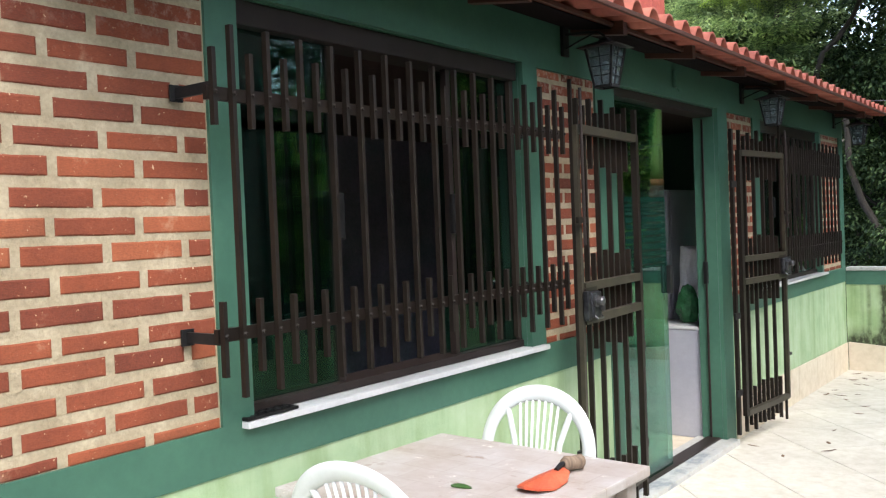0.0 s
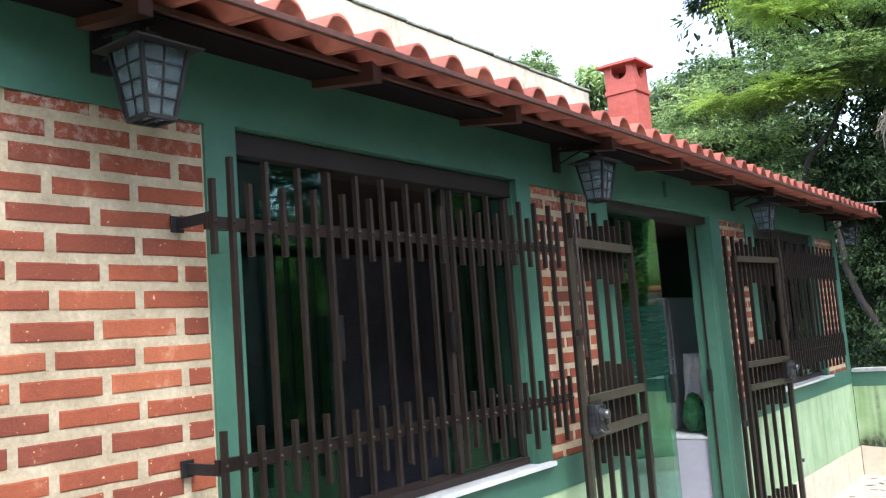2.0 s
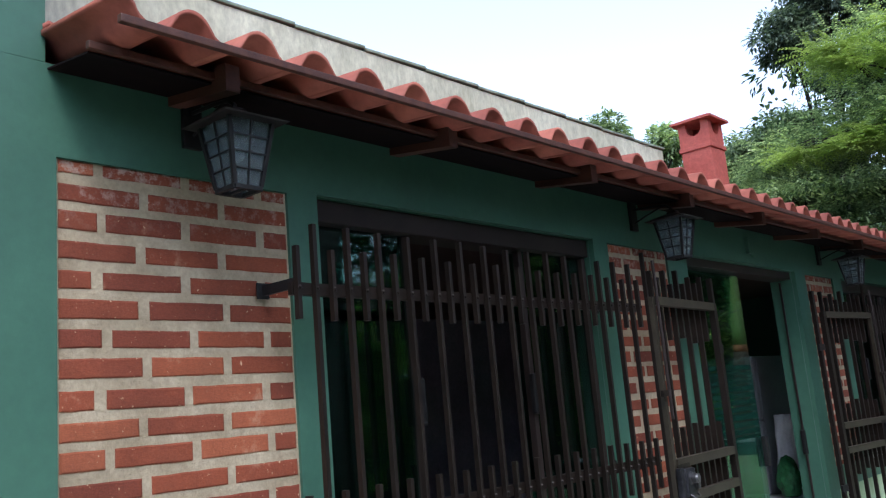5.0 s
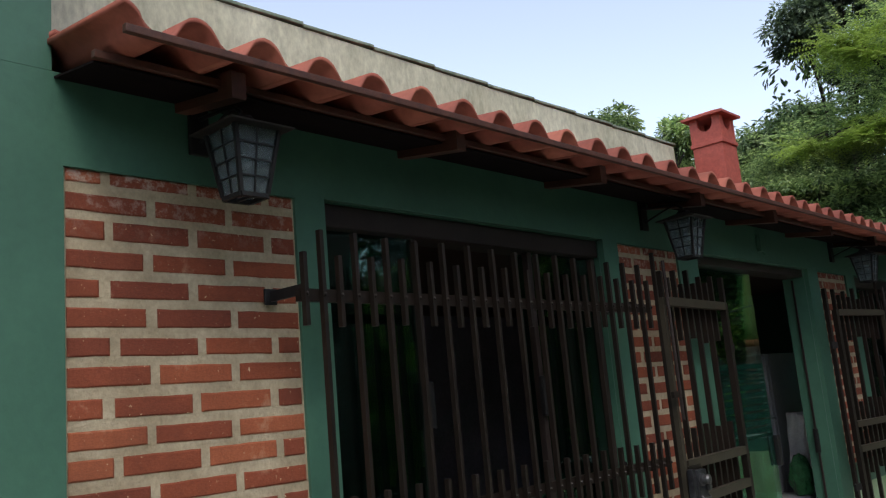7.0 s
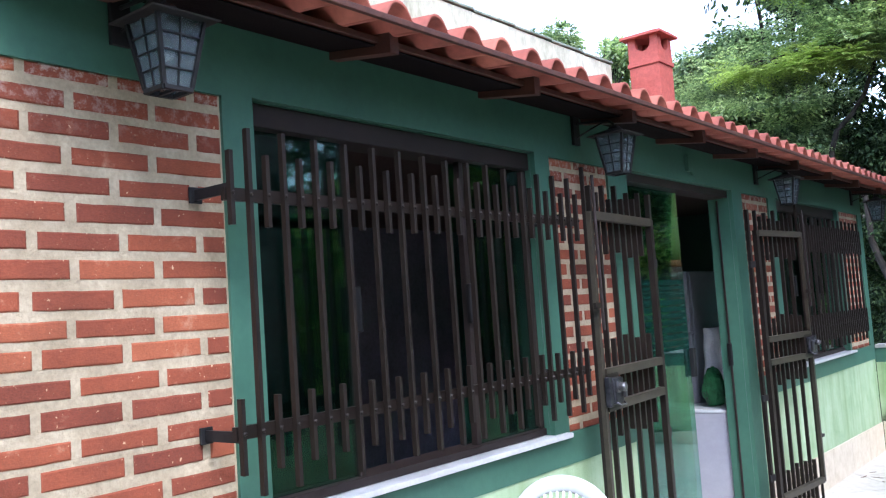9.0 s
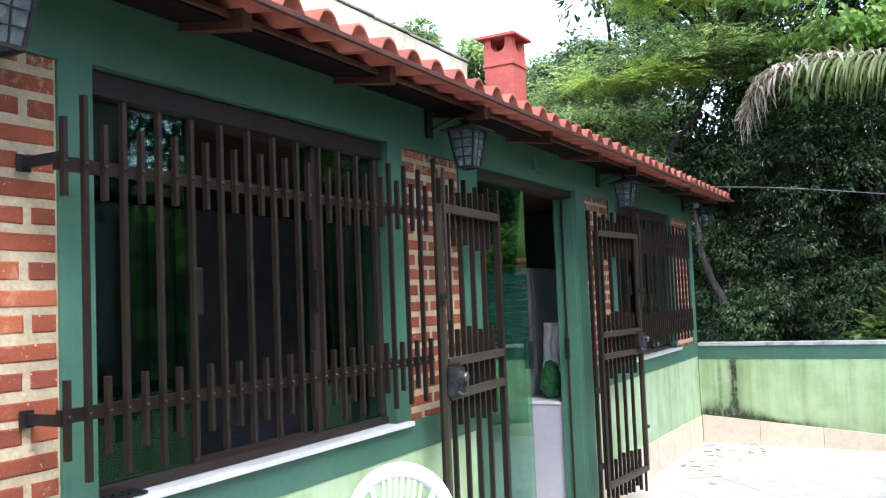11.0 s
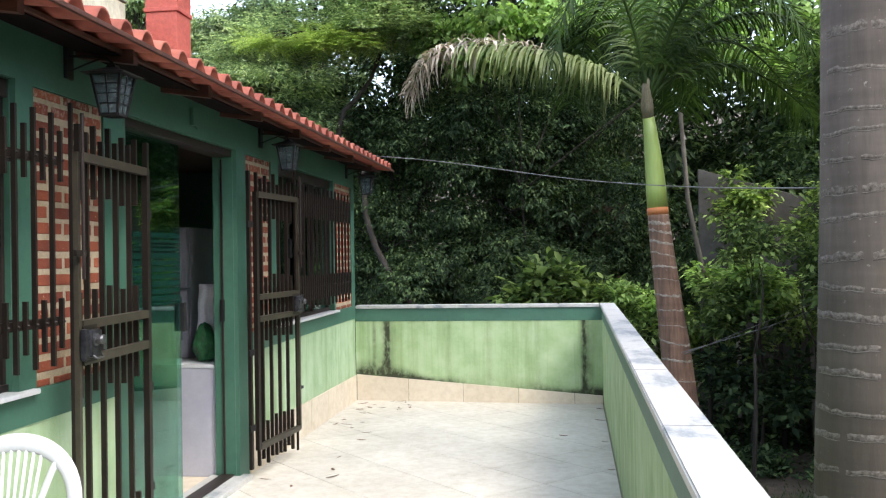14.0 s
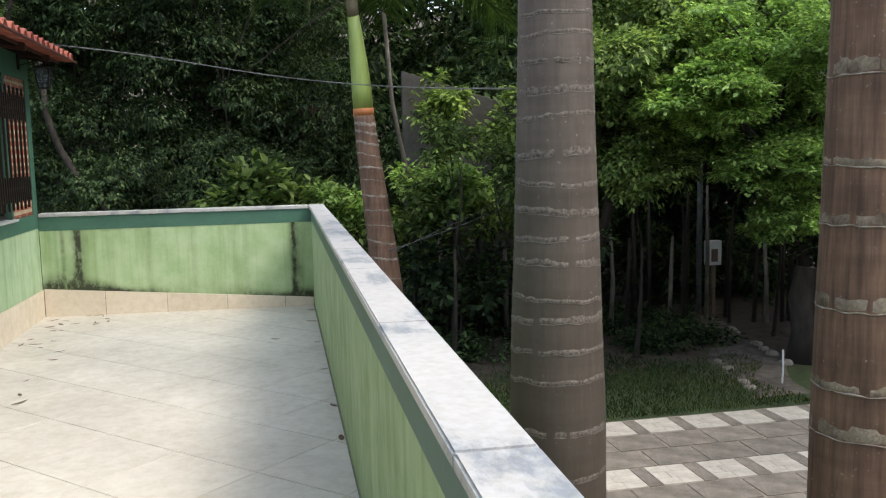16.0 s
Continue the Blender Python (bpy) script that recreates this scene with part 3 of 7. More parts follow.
def window(name, y0, y1, open_from, open_to):
    """Bronze sliding window: head track, side frames, panes on either side of the open middle."""
    w = thing(name, -2.05, (y0 + y1) / 2, SILL, "bronze aluminium sliding window with dark glass, half open", "window", kind="structure")
    def L(bm_fn, pname, material, **k):
        bm = bmesh.new()
        bm_fn(bm)
        bmesh.ops.translate(bm, vec=(2.05, -(y0 + y1) / 2, -SILL), verts=bm.verts[:])
        return part(pname, bm, material, w, **k)
    L(lambda b: box(b, -2.11, -1.99, y0 + 0.0035, y1 - 0.0035, HEAD - 0.075, HEAD - 0.0035, bev=0.004), "head_track", M_alu)
    L(lambda b: box(b, -2.11, -2.0, y0, y1, SILL + 0.012, SILL + 0.04, bev=0.003), "sill_track", M_alu)
    L(lambda b: box(b, -2.10, -2.01, y0 + 0.0035, y0 + 0.022, SILL + 0.04, HEAD - 0.075), "jamb_frame", M_alu)
    L(lambda b: box(b, -2.10, -2.01, y1 - 0.022, y1 - 0.0035, SILL + 0.04, HEAD - 0.075), "jamb_frame", M_alu)
    for a, c, x in ((y0 + 0.022, open_from, -2.03), (y0 + 0.05, open_from + 0.03, -2.075), (open_to, y1 - 0.022, -2.03), (open_to - 0.03, y1 - 0.05, -2.075)):
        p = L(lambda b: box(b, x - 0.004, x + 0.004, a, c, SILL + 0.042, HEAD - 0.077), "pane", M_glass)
        p.visible_shadow = False
    for y in (open_from, open_to):
        L(lambda b: box(b, -2.045, -2.018, y - 0.013, y + 0.013, SILL + 0.04, HEAD - 0.077, bev=0.002), "stile", M_alu)
        L(lambda b: box(b, -2.02, -1.998, y - 0.022, y + 0.022, 1.40, 1.55, bev=0.006), "latch", M_iron)
    return w


window("window_1", *WIN1, 2.17, 2.80)
window("window_2", *WIN2, 6.80, 7.45)
for nm, (a, b) in (("window_sill_1", WIN1), ("window_sill_2", WIN2)):
    solid(nm, M_sill, "white marble window sill", "window sill", (-2.11, WX + 0.03, a - 0.045 if nm[-1] == "1" else a - 0.09, b + 0.095, SILL - 0.010, SILL + 0.010), bev=0.004)

door = thing("door_1", -2.04, (DOOR[0] + DOOR[1]) / 2, 0, "sliding glass door in bronze aluminium, standing half open", "door", kind="structure")


def dpart(pname, material, x0, x1, y0, y1, z0, z1, bev=0.003, parent=door):
    bm = bmesh.new()
    box(bm, x0 + 2.04, x1 + 2.04, y0 - (DOOR[0] + DOOR[1]) / 2, y1 - (DOOR[0] + DOOR[1]) / 2, z0, z1, bev)
    return part(pname, bm, material, parent)


dpart("head_track", M_alu, -2.11, -1.99, DOOR[0] + 0.0035, DOOR[1] - 0.0035, HEAD - 0.048, HEAD - 0.0035)
dpart("floor_track", M_alu, -2.09, -2.0, DOOR[0], DOOR[1], 0.012, 0.022)
dpart("jamb_frame", M_alu, -2.064, -2.052, DOOR[1] - 0.016, DOOR[1] - 0.0035, 0.022, HEAD - 0.06)
dpart("jamb_frame", M_alu, -2.10, -2.0, DOOR[0] + 0.0035, DOOR[0] + 0.025, 0.022, HEAD - 0.06)
for a, c, x in ((DOOR[0] + 0.025, 4.82, -2.03), (DOOR[0] + 0.05, 4.86, -2.075)):
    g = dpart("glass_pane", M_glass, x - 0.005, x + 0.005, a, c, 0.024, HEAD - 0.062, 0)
    g.visible_shadow = False
# green privacy film in uneven bands across the door glass
M_film = frosted_mat("green_adhesive_film", (0.30, 0.62, 0.54), (0.020, 0.105, 0.078))
CUTS = [1.545, 1.508, 1.482, 1.463, 1.438, 1.398, 1.363, 1.327, 1.290, 1.248, 1.211, 1.175, 1.150]
for z1, z0 in zip(CUTS, CUTS[1:]):
    dpart("film_band", M_film, -2.0245, -2.0235, DOOR[0] + 0.04, 4.817, z0 + 0.010, z1, 0)
dpart("pull_handle", M_iron, -2.02, -1.995, 4.80, 4.835, 1.00, 1.16, 0.004)
dpart("strike", M_iron, -2.07, -2.045, DOOR[1] - 0.03, DOOR[1] - 0.004, 1.0, 1.14, 0.004)

# ---- eave: rafters, battens; the tiles come last ----
RS = 0.15              # fall of the roof per metre
FRONT = -1.60
TILEZ = 2.262          # underside of the tiles at the front edge
for k in range(11):
    y = 1.29 + k * 0.80
    if y > ROOF1:
        break
    bm = bmesh.new()
    z = lambda x: 2.256 + (-1.70 - x) * RS
    xf, xb = -1.70, -2.9
    v = [bm.verts.new((x, y + s * 0.02, zz)) for s in (-1, 1) for x, zz in ((xb, z(xb) - 0.022), (xf - 0.001, z(xf) - 0.022), (xf, z(xf) - 0.018), (xf, z(xf) + 0.046), (xb, z(xb) + 0.046))]
    bm.faces.new(v[:5])
    bm.faces.new(v[5:][::-1])
    for i in range(5):
        bm.faces.new((v[i], v[(i + 1) % 5], v[5 + (i + 1) % 5], v[5 + i]))
    tagged(part("rafter", bm, M_rafter), "red-brown painted rafter under the clay roof", "rafter", "rafters of the eave", "structure")
for x, zc in ((-1.592, 2.281), (-1.752, 2.284), (-2.25, 2.355), (-2.65, 2.415)):
    bm = bmesh.new()
    y0 = 0.945 if x > -1.7 else 0.955
    box(bm, x - 0.008, x + 0.008, y0, ROOF1 - 0.02, zc - 0.009, zc + 0.009, 0.002)
    tagged(part("roof_batten", bm, M_rafter), "red-brown painted batten carrying the roof tiles", "batten", "battens of the eave", "structure")
solid("roof_lining", M_ceil, "dark boarding on top of the front wall", "roof", (-3.3, -2.4, 0.96, END, 2.33, 2.345))
# soffit sheet: the recess's deep shade is put into its near-black colour
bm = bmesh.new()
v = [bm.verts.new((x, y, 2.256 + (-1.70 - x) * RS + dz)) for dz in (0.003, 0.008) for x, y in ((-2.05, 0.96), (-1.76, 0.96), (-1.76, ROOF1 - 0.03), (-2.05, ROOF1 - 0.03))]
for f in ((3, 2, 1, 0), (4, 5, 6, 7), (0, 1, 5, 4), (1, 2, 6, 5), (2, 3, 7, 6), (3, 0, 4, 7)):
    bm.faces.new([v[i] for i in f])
M_soffit_shade = rough_mat("shade_black_soffit", (0.005, 0.003, 0.004), (0.010, 0.006, 0.006), 4, 0.95, 30, 0.4, stretch=(8, 1, 1))
M_soffit_shade.node_tree.nodes["Principled BSDF"].inputs["Specular IOR Level"].default_value = 0.08
tagged(part("soffit_shade_sheet", bm, M_soffit_shade), "soffit sheet coloured near-black for the shade between the rafters and the wall", "soffit", kind="structure")


# ---- window grilles and gates ----
BARW = 0.0125
# gate rails: their sky-lit look is put into a lighter copy of the steel
M_rail_lit = rough_mat("sky_lit_olive_brown_steel", (0.024, 0.019, 0.012), (0.040, 0.032, 0.020), 14, 0.5, 120, 0.12, 0.002, fine=0.2)


def rod_part(pname, parent, y, z0, z1, x=0.016, w=BARW, dx=0.017):
    bm = bmesh.new()
    box(bm, x - dx / 2, x + dx / 2, y - w / 2, y + w / 2, z0, z1)
    return part(pname, bm, M_steel, parent)


def grille(y0, y1, first_short=True):
    """Two rails with long bars and pairs of short ones in turn, held off the wall by four brackets."""
    g = thing("window_grille", -1.817, (y0 + y1) / 2, 1.0, "dark brown steel window grille of long and short bars", "grille", "window grilles")
    c = (y0 + y1) / 2
    for z in (0.785, 0.175):
        bm = bmesh.new()
        box(bm, -0.012, 0.004, y0 - c - 0.01, y1 - c, z - 0.017, z + 0.017)
        part("rail", bm, M_steel, g)
    k, y = 0, y0
    while y < y1 + 0.001:
        jig = 0.003 * math.sin(k * 2.4)
        if k % 2 == (0 if first_short else 1):
            rod_part("short_bar", g, y - c, 0.703 + jig, 0.896 + jig)
            rod_part("short_bar", g, y - c, 0.072 + jig * 0.5, 0.262 + jig * 0.5)
        else:
            rod_part("long_bar", g, y - c, 0.010 + jig, 0.957 + jig)
        for z in (0.785, 0.175):
            bm = bmesh.new()
            tube(bm, [(0.027, y - c, z), (0.0315, y - c, z)], [0.006, 0.003], 8)
            part("rivet", bm, M_steel, g)
        k += 1
        y = y0 + 0.0594 * min(k, 17) + 0.0565 * max(0, k - 17)
    for z in (0.80, 0.165):
        for ye in (y0 - c + 0.005, y1 - c - 0.10):
            bm = bmesh.new()
            box(bm, -0.153, 0.0, ye - 0.005, ye + 0.005, z - 0.014, z + 0.014)
            box(bm, -0.144, -0.138, ye - 0.02, ye + 0.02, z - 0.022, z + 0.022, 0.002)
            part("bracket", bm, M_iron, g)
    return g


grille(1.5325, 3.30)
grille(6.30, 7.95)


M_bolt = rough_mat("worn_bright_steel", (0.07, 0.07, 0.075), (0.15, 0.15, 0.155), 10, 0.4, 80, 0.1, metal=0.8)


M_lock = rough_mat("scuffed_lock_steel", (0.02, 0.02, 0.024), (0.06, 0.06, 0.068), 30, 0.4, 90, 0.2, 0.002, metal=0.6)


def gate(hinge, free, lock_z=1.075):
    """A gate leaf from its hinge (x, y) to its free edge, of a flat frame and bars in two lengths."""
    h, f = Vector((*hinge, 0)), Vector((*free, 0))
    L = (f - h).length
    g = new("metal_gate")
    ang = math.degrees(math.atan2(f.y - h.y, f.x - h.x))
    g.matrix_world = pose(h.x, h.y, 0.05, 0, 0, ang)
    g.empty_display_size = 0.1
    tagged(g, "dark brown steel gate leaf folded open beside the door", "gate", "gate leaves")
    side = 1 if f.y < h.y else -1                 # outward face in local y

    def b(pname, x0, x1, z0, z1, d0, d1, material=M_steel, bev=0.0, parent=g):
        bm = bmesh.new()
        ya, yb = sorted((side * d0, side * d1))
        box(bm, x0, x1, ya, yb, z0 - 0.05, z1 - 0.05, bev)
        return part(pname, bm, material, parent)
    b("stile", 0, 0.034, 0.17, 1.83, -0.012, 0.016)
    b("stile", L - 0.022, L, 0.17, 1.83, -0.006, 0.014, M_rail_lit)
    for z in (1.815, 1.150, 1.008, 0.185):
        b("rail", 0.034, L - 0.034, z - 0.018, z + 0.018, -0.012, 0.018, M_rail_lit)
    n = 9
    for k in range(n):
        x = 0.045 + (L - 0.09) * (k + 0.5) / n
        j = 0.012 * math.sin(k * 2.1)
        if k % 2:
            b("long_bar", x - 0.0075, x + 0.0075, 0.075 + j, 1.915 + j, -0.034, -0.0125)
        else:
            b("short_bar", x - 0.0075, x + 0.0075, 1.655 + j, 1.96 + j, -0.034, -0.0125)
            b("short_bar", x - 0.0075, x + 0.0075, 0.865 + j, 1.285 + j, -0.034, -0.0125)
            b("short_bar", x - 0.0075, x + 0.0075, 0.055 + j, 0.335 + j, -0.034, -0.0125)
    b("guard_bar", -0.055, -0.03, 0.06, 1.96, -0.03, -0.008)
    b("edge_bar", L - 0.014, L - 0.002, 0.02, 2.02, -0.022, -0.0065)
    for z in (1.62, 0.80, 0.32):
        b("hinge", -0.075, 0.0, z - 0.02, z + 0.02, -0.02, -0.006, M_iron, 0.003)
    lock = b("lock_case", L - 0.125, L - 0.030, lock_z - 0.055, lock_z + 0.055, 0.019, 0.050, M_lock, 0.012)
    zl = lock_z - 0.05
    for nm, x, r0, d0, d1 in (("knob_collar", L - 0.062, 0.026, 0.050, 0.058), ("knob", L - 0.062, 0.019, 0.058, 0.086)):
        bm = bmesh.new()
        tube(bm, [(x, side * d0, zl + 0.016), (x, side * (d0 * 0.3 + d1 * 0.7), zl + 0.016), (x, side * d1, zl + 0.016)], [r0, r0, r0 * 0.8], 16)
        part(nm, bm, M_bolt, lock, "bright steel lock " + nm.split("_")[-1])
    bm = bmesh.new()
    box(bm, L - 0.120, L - 0.098, *sorted((side * 0.050, side * 0.066)), zl - 0.030, zl + 0.030, 0.003)
    part("latch_slide", bm, M_bolt, lock)
    b("lock_bracket", L - 0.028, L + 0.004, lock_z - 0.062, lock_z + 0.060, 0.019, 0.042, M_lock, 0.004)
    bm = bmesh.new()
    tube(bm, [(L - 0.115, side * 0.046, zl - 0.045), (L - 0.11, side * 0.060, zl - 0.058), (L - 0.05, side * 0.060, zl - 0.058), (L - 0.045, side * 0.046, zl - 0.045)], 0.004, 8)
    part("pull_loop", bm, M_bolt, lock)
    b("bolt_plate", L - 0.145, L - 0.025, lock_z - 0.075, lock_z + 0.072, -0.0115, 0.0188, M_steel)
    bm = bmesh.new()
    tube(bm, [(L - 0.012, side * 0.03, 1.28), (L - 0.012, side * 0.03, 1.93)], 0.007, 8)
    part("drop_bolt", bm, M_alu, g)
    b("latch_tab", L - 0.04, L + 0.045, 1.42, 1.445, 0.017, 0.03, M_steel)
    b("stop_tab", L, L + 0.055, 0.455, 0.475, -0.01, 0.01, M_iron)
    return g


gate((-1.85, 4.075), (-1.795, 3.36))
gate((-1.85, 5.545), (-1.78, 6.245))

# ---- wall lanterns ----


def lantern(y):
    x = WX + 0.205
    l = thing("wall_lantern", x, y, 2.0, "black iron wall lantern with grey leaded glass panes", "lantern", "wall lanterns")
    T, B, H = 0.063, 0.038, 0.158           # half widths at top and foot, height
    z0, z1 = 0.012, 0.012 + H
    cs = [(-1, -1), (1, -1), (1, 1), (-1, 1)]
    for i in range(4):
        a, c = cs[i], cs[(i + 1) % 4]
        bm = bmesh.new()
        vs = [bm.verts.new((a[0] * B * .95, a[1] * B * .95, z0)), bm.verts.new((c[0] * B * .95, c[1] * B * .95, z0)), bm.verts.new((c[0] * T * .95, c[1] * T * .95, z1)), bm.verts.new((a[0] * T * .95, a[1] * T * .95, z1))]
        f = bm.faces.new(vs)
        r = bmesh.ops.extrude_face_region(bm, geom=[f])
        n = Vector((a[0] + c[0], a[1] + c[1], 0)).normalized() * 0.004
        bmesh.ops.translate(bm, vec=-n, verts=[v for v in r["geom"] if isinstance(v, bmesh.types.BMVert)])
        part("pane", bm, M_pane, l, "hazy glass pane")
        bm = bmesh.new()
        bar(bm, (a[0] * B, a[1] * B, z0), (a[0] * T, a[1] * T, z1), 0.0095)
        part("corner_post", bm, M_iron, l)
        bm = bmesh.new()
        for t in (0.25, 0.5, 0.75):
            w = B + (T - B) * t
            bar(bm, (a[0] * w, a[1] * w, z0 + H * t), (c[0] * w, c[1] * w, z0 + H * t), 0.0036)
        p0 = Vector((a[0] + c[0], a[1] + c[1], 0)) / 2
        bar(bm, (p0.x * B, p0.y * B, z0), (p0.x * T, p0.y * T, z1), 0.0036)
        part("glazing_bar", bm, M_iron, l)
    bm = bmesh.new()
    for i in range(4):
        a, c = cs[i], cs[(i + 1) % 4]
        bar(bm, (a[0] * B, a[1] * B, 0.006), (c[0] * B, c[1] * B, 0.006), 0.010)
    bar(bm, (-B, 0, 0.006), (B, 0, 0.006), 0.007)
    part("foot_ring", bm, M_iron, l)
    bm = bmesh.new()
    rim = T + 0.031
    rings = [[bm.verts.new((i * w, j * w, z)) for i, j in cs] for w, z in ((rim - 0.004, z1 + 0.001), (rim, z1 + 0.004), (T + 0.014, z1 + 0.010), (0.022, z1 + 0.034), (0.016, z1 + 0.046))]
    bm.faces.new(rings[0][::-1])
    bm.faces.new(rings[-1])
    for u, v in zip(rings, rings[1:]):
        for k in range(4):
            bm.faces.new((u[k], u[(k + 1) % 4], v[(k + 1) % 4], v[k]))
    part("hood", bm, M_iron, l)
    bm = bmesh.new()
    box(bm, -0.205, -0.190, -0.028, 0.028, 0.165, 0.325, 0.003)
    part("wall_plate", bm, M_iron, l)
    bm = bmesh.new()
    tube(bm, [(-0.19, 0, 0.262), (-0.09, 0, 0.256), (-0.03, 0, 0.247), (-0.004, 0, 0.228), (0, 0, 0.205)], 0.006, 8)
    tube(bm, [(-0.19, 0, 0.20), (-0.12, 0, 0.225), (-0.05, 0, 0.247)], 0.004, 6)
    part("arm", bm, M_iron, l)
    bm = bmesh.new()
    bmesh.ops.create_uvsphere(bm, u_segments=12, v_segments=8, radius=0.019)
    bmesh.ops.translate(bm, vec=(0, 0, z0 + 0.085), verts=bm.verts[:])
    part("bulb", bm, M_plastic, l, "white unlit bulb", smooth=True)
    return l


for y in (1.332, 3.60, 5.985, 8.47):
    lantern(y)

# small painted junction box over the door
bx = thing("junction_box", WX, 4.86, 2.20, "small dark green painted junction box above the door", "junction box")
bm = bmesh.new()
box(bm, 0, 0.022, -0.03, 0.03, -0.045, 0.05, 0.004)
part("cover", bm, M_dark_green, bx)
bm = bmesh.new()
tube(bm, [(0.012, 0.01, -0.045), (0.02, 0.015, -0.062), (0.022, 0.05, -0.06)], 0.004, 6)
part("cable_tail", bm, M_dark_green, bx)

# dark cast trivet on the sill of the first window
tv = thing("trivet", -1.985, 1.80, SILL + 0.010, "black cast openwork trivet lying on the sill", "trivet")
bm = bmesh.new()
for i in range(7):
    bar(bm, (-0.05, -0.09 + i * 0.03, 0.006), (0.045, -0.09 + i * 0.03, 0.006), 0.011, 0.009)
for i in range(4):
    bar(bm, (-0.05 + i * 0.031, -0.095, 0.0065), (-0.05 + i * 0.031, 0.095, 0.0065), 0.011, 0.008)
part("lattice", bm, M_iron, tv)

# ---- chimney ----
ch = thing("chimney", -2.98, 6.78, 2.45, "brick-red painted chimney with a capped vent", "chimney")
R = 0.130
bm = bmesh.new()
box(bm, -R, R, -R, R, 0, 0.90, 0.008)
box(bm, -R - 0.012, R + 0.012, -R - 0.012, R + 0.012, 0.90, 0.935, 0.006)
part("shaft", bm, M_chimney, ch)
for i in range(4):
    bm = bmesh.new()
    pts = [(-R, 0.0), (R, 0.0), (R, 0.20), (0.065, 0.20)]
    pts += [(0.065 * math.cos(a), 0.15 - 0.065 * math.sin(a)) for a in [math.pi * k / 10 for k in range(11)]]
    pts += [(-0.065, 0.20), (-R, 0.20)]
    lo = [bm.verts.new((x, -R - 0.001, z + 0.936)) for x, z in pts]
    hi = [bm.verts.new((x * 0.999, -R + 0.035, z + 0.936)) for x, z in pts]
    bm.faces.new(lo)
    bm.faces.new(hi[::-1])
    for k in range(len(pts)):
        bm.faces.new((lo[k], lo[(k + 1) % len(pts)], hi[(k + 1) % len(pts)], hi[k]))
    bmesh.ops.rotate(bm, matrix=Matrix.Rotation(i * math.pi / 2, 3, "Z"), verts=bm.verts[:])
    part("vent_side", bm, M_chimney, ch)
bm = bmesh.new()
c0 = [bm.verts.new((i * 0.178, j * 0.178, 1.137)) for i, j in ((-1, -1), (1, -1), (1, 1), (-1, 1))]
c1 = [bm.verts.new((i * 0.178, j * 0.178, 1.157)) for i, j in ((-1, -1), (1, -1), (1, 1), (-1, 1))]
ap = [bm.verts.new((i * 0.05, j * 0.05, 1.205)) for i, j in ((-1, -1), (1, -1), (1, 1), (-1, 1))]
bm.faces.new(c0[::-1])
bm.faces.new(ap)
for u, v in ((c0, c1), (c1, ap)):
    for k in range(4):
        bm.faces.new((u[k], u[(k + 1) % 4], v[(k + 1) % 4], v[k]))
part("cap", bm, M_chimney, ch)

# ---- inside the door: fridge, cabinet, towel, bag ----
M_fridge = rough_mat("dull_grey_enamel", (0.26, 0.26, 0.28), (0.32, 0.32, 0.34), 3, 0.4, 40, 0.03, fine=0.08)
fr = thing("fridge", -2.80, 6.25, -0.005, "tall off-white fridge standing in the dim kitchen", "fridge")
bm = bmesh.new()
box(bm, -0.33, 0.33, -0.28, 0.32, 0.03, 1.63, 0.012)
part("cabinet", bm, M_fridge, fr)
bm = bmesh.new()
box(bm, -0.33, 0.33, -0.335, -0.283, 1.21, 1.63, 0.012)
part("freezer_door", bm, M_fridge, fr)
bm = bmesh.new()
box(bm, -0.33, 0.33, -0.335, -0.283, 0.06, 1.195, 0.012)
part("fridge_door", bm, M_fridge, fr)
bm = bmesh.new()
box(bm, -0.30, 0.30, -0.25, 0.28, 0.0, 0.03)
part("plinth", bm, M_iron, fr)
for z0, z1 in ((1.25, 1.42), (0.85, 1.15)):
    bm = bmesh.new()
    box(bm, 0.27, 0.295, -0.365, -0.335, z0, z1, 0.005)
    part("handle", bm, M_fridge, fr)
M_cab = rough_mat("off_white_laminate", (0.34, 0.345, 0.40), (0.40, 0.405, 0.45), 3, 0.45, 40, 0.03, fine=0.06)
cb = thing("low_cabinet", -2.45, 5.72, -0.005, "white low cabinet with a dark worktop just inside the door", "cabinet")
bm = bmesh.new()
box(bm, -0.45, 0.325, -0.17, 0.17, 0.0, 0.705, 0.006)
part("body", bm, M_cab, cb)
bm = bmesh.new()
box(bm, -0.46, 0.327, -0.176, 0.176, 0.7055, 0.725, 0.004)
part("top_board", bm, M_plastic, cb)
M_towel = rough_mat("white_cloth", (0.70, 0.70, 0.72), (0.80, 0.80, 0.82), 20, 0.95, 200, 0.4, 0.003)
M_bag = rough_mat("green_plastic_film", (0.015, 0.10, 0.03), (0.03, 0.18, 0.06), 18, 0.25, 60, 0.8, 0.02)


def lump(pname, x, y, z, sx, sy, sz, material, label, cat, seed, fall=0.25):
    ob = thing(pname, x, y, z, label, cat)
    bm = bmesh.new()
    bmesh.ops.create_icosphere(bm, subdivisions=4, radius=1.0)
    for v in bm.verts:
        n = noise.noise(v.co * 2.2 + Vector((seed, 0, 0))) * 0.22 + noise.noise(v.co * 6 + Vector((0, seed, 0))) * 0.10
        c = v.co * (1 + n)
        zz = max(-0.9, c.z)
        k = 1 + fall * (0.0 - zz) * 0.5
        v.co = Vector((c.x * sx * k, c.y * sy * k, (zz + 0.9) * sz))
    part("crumpled_film" if cat == "bag" else "cloth_fold", bm, material, ob, smooth=True)
    return ob


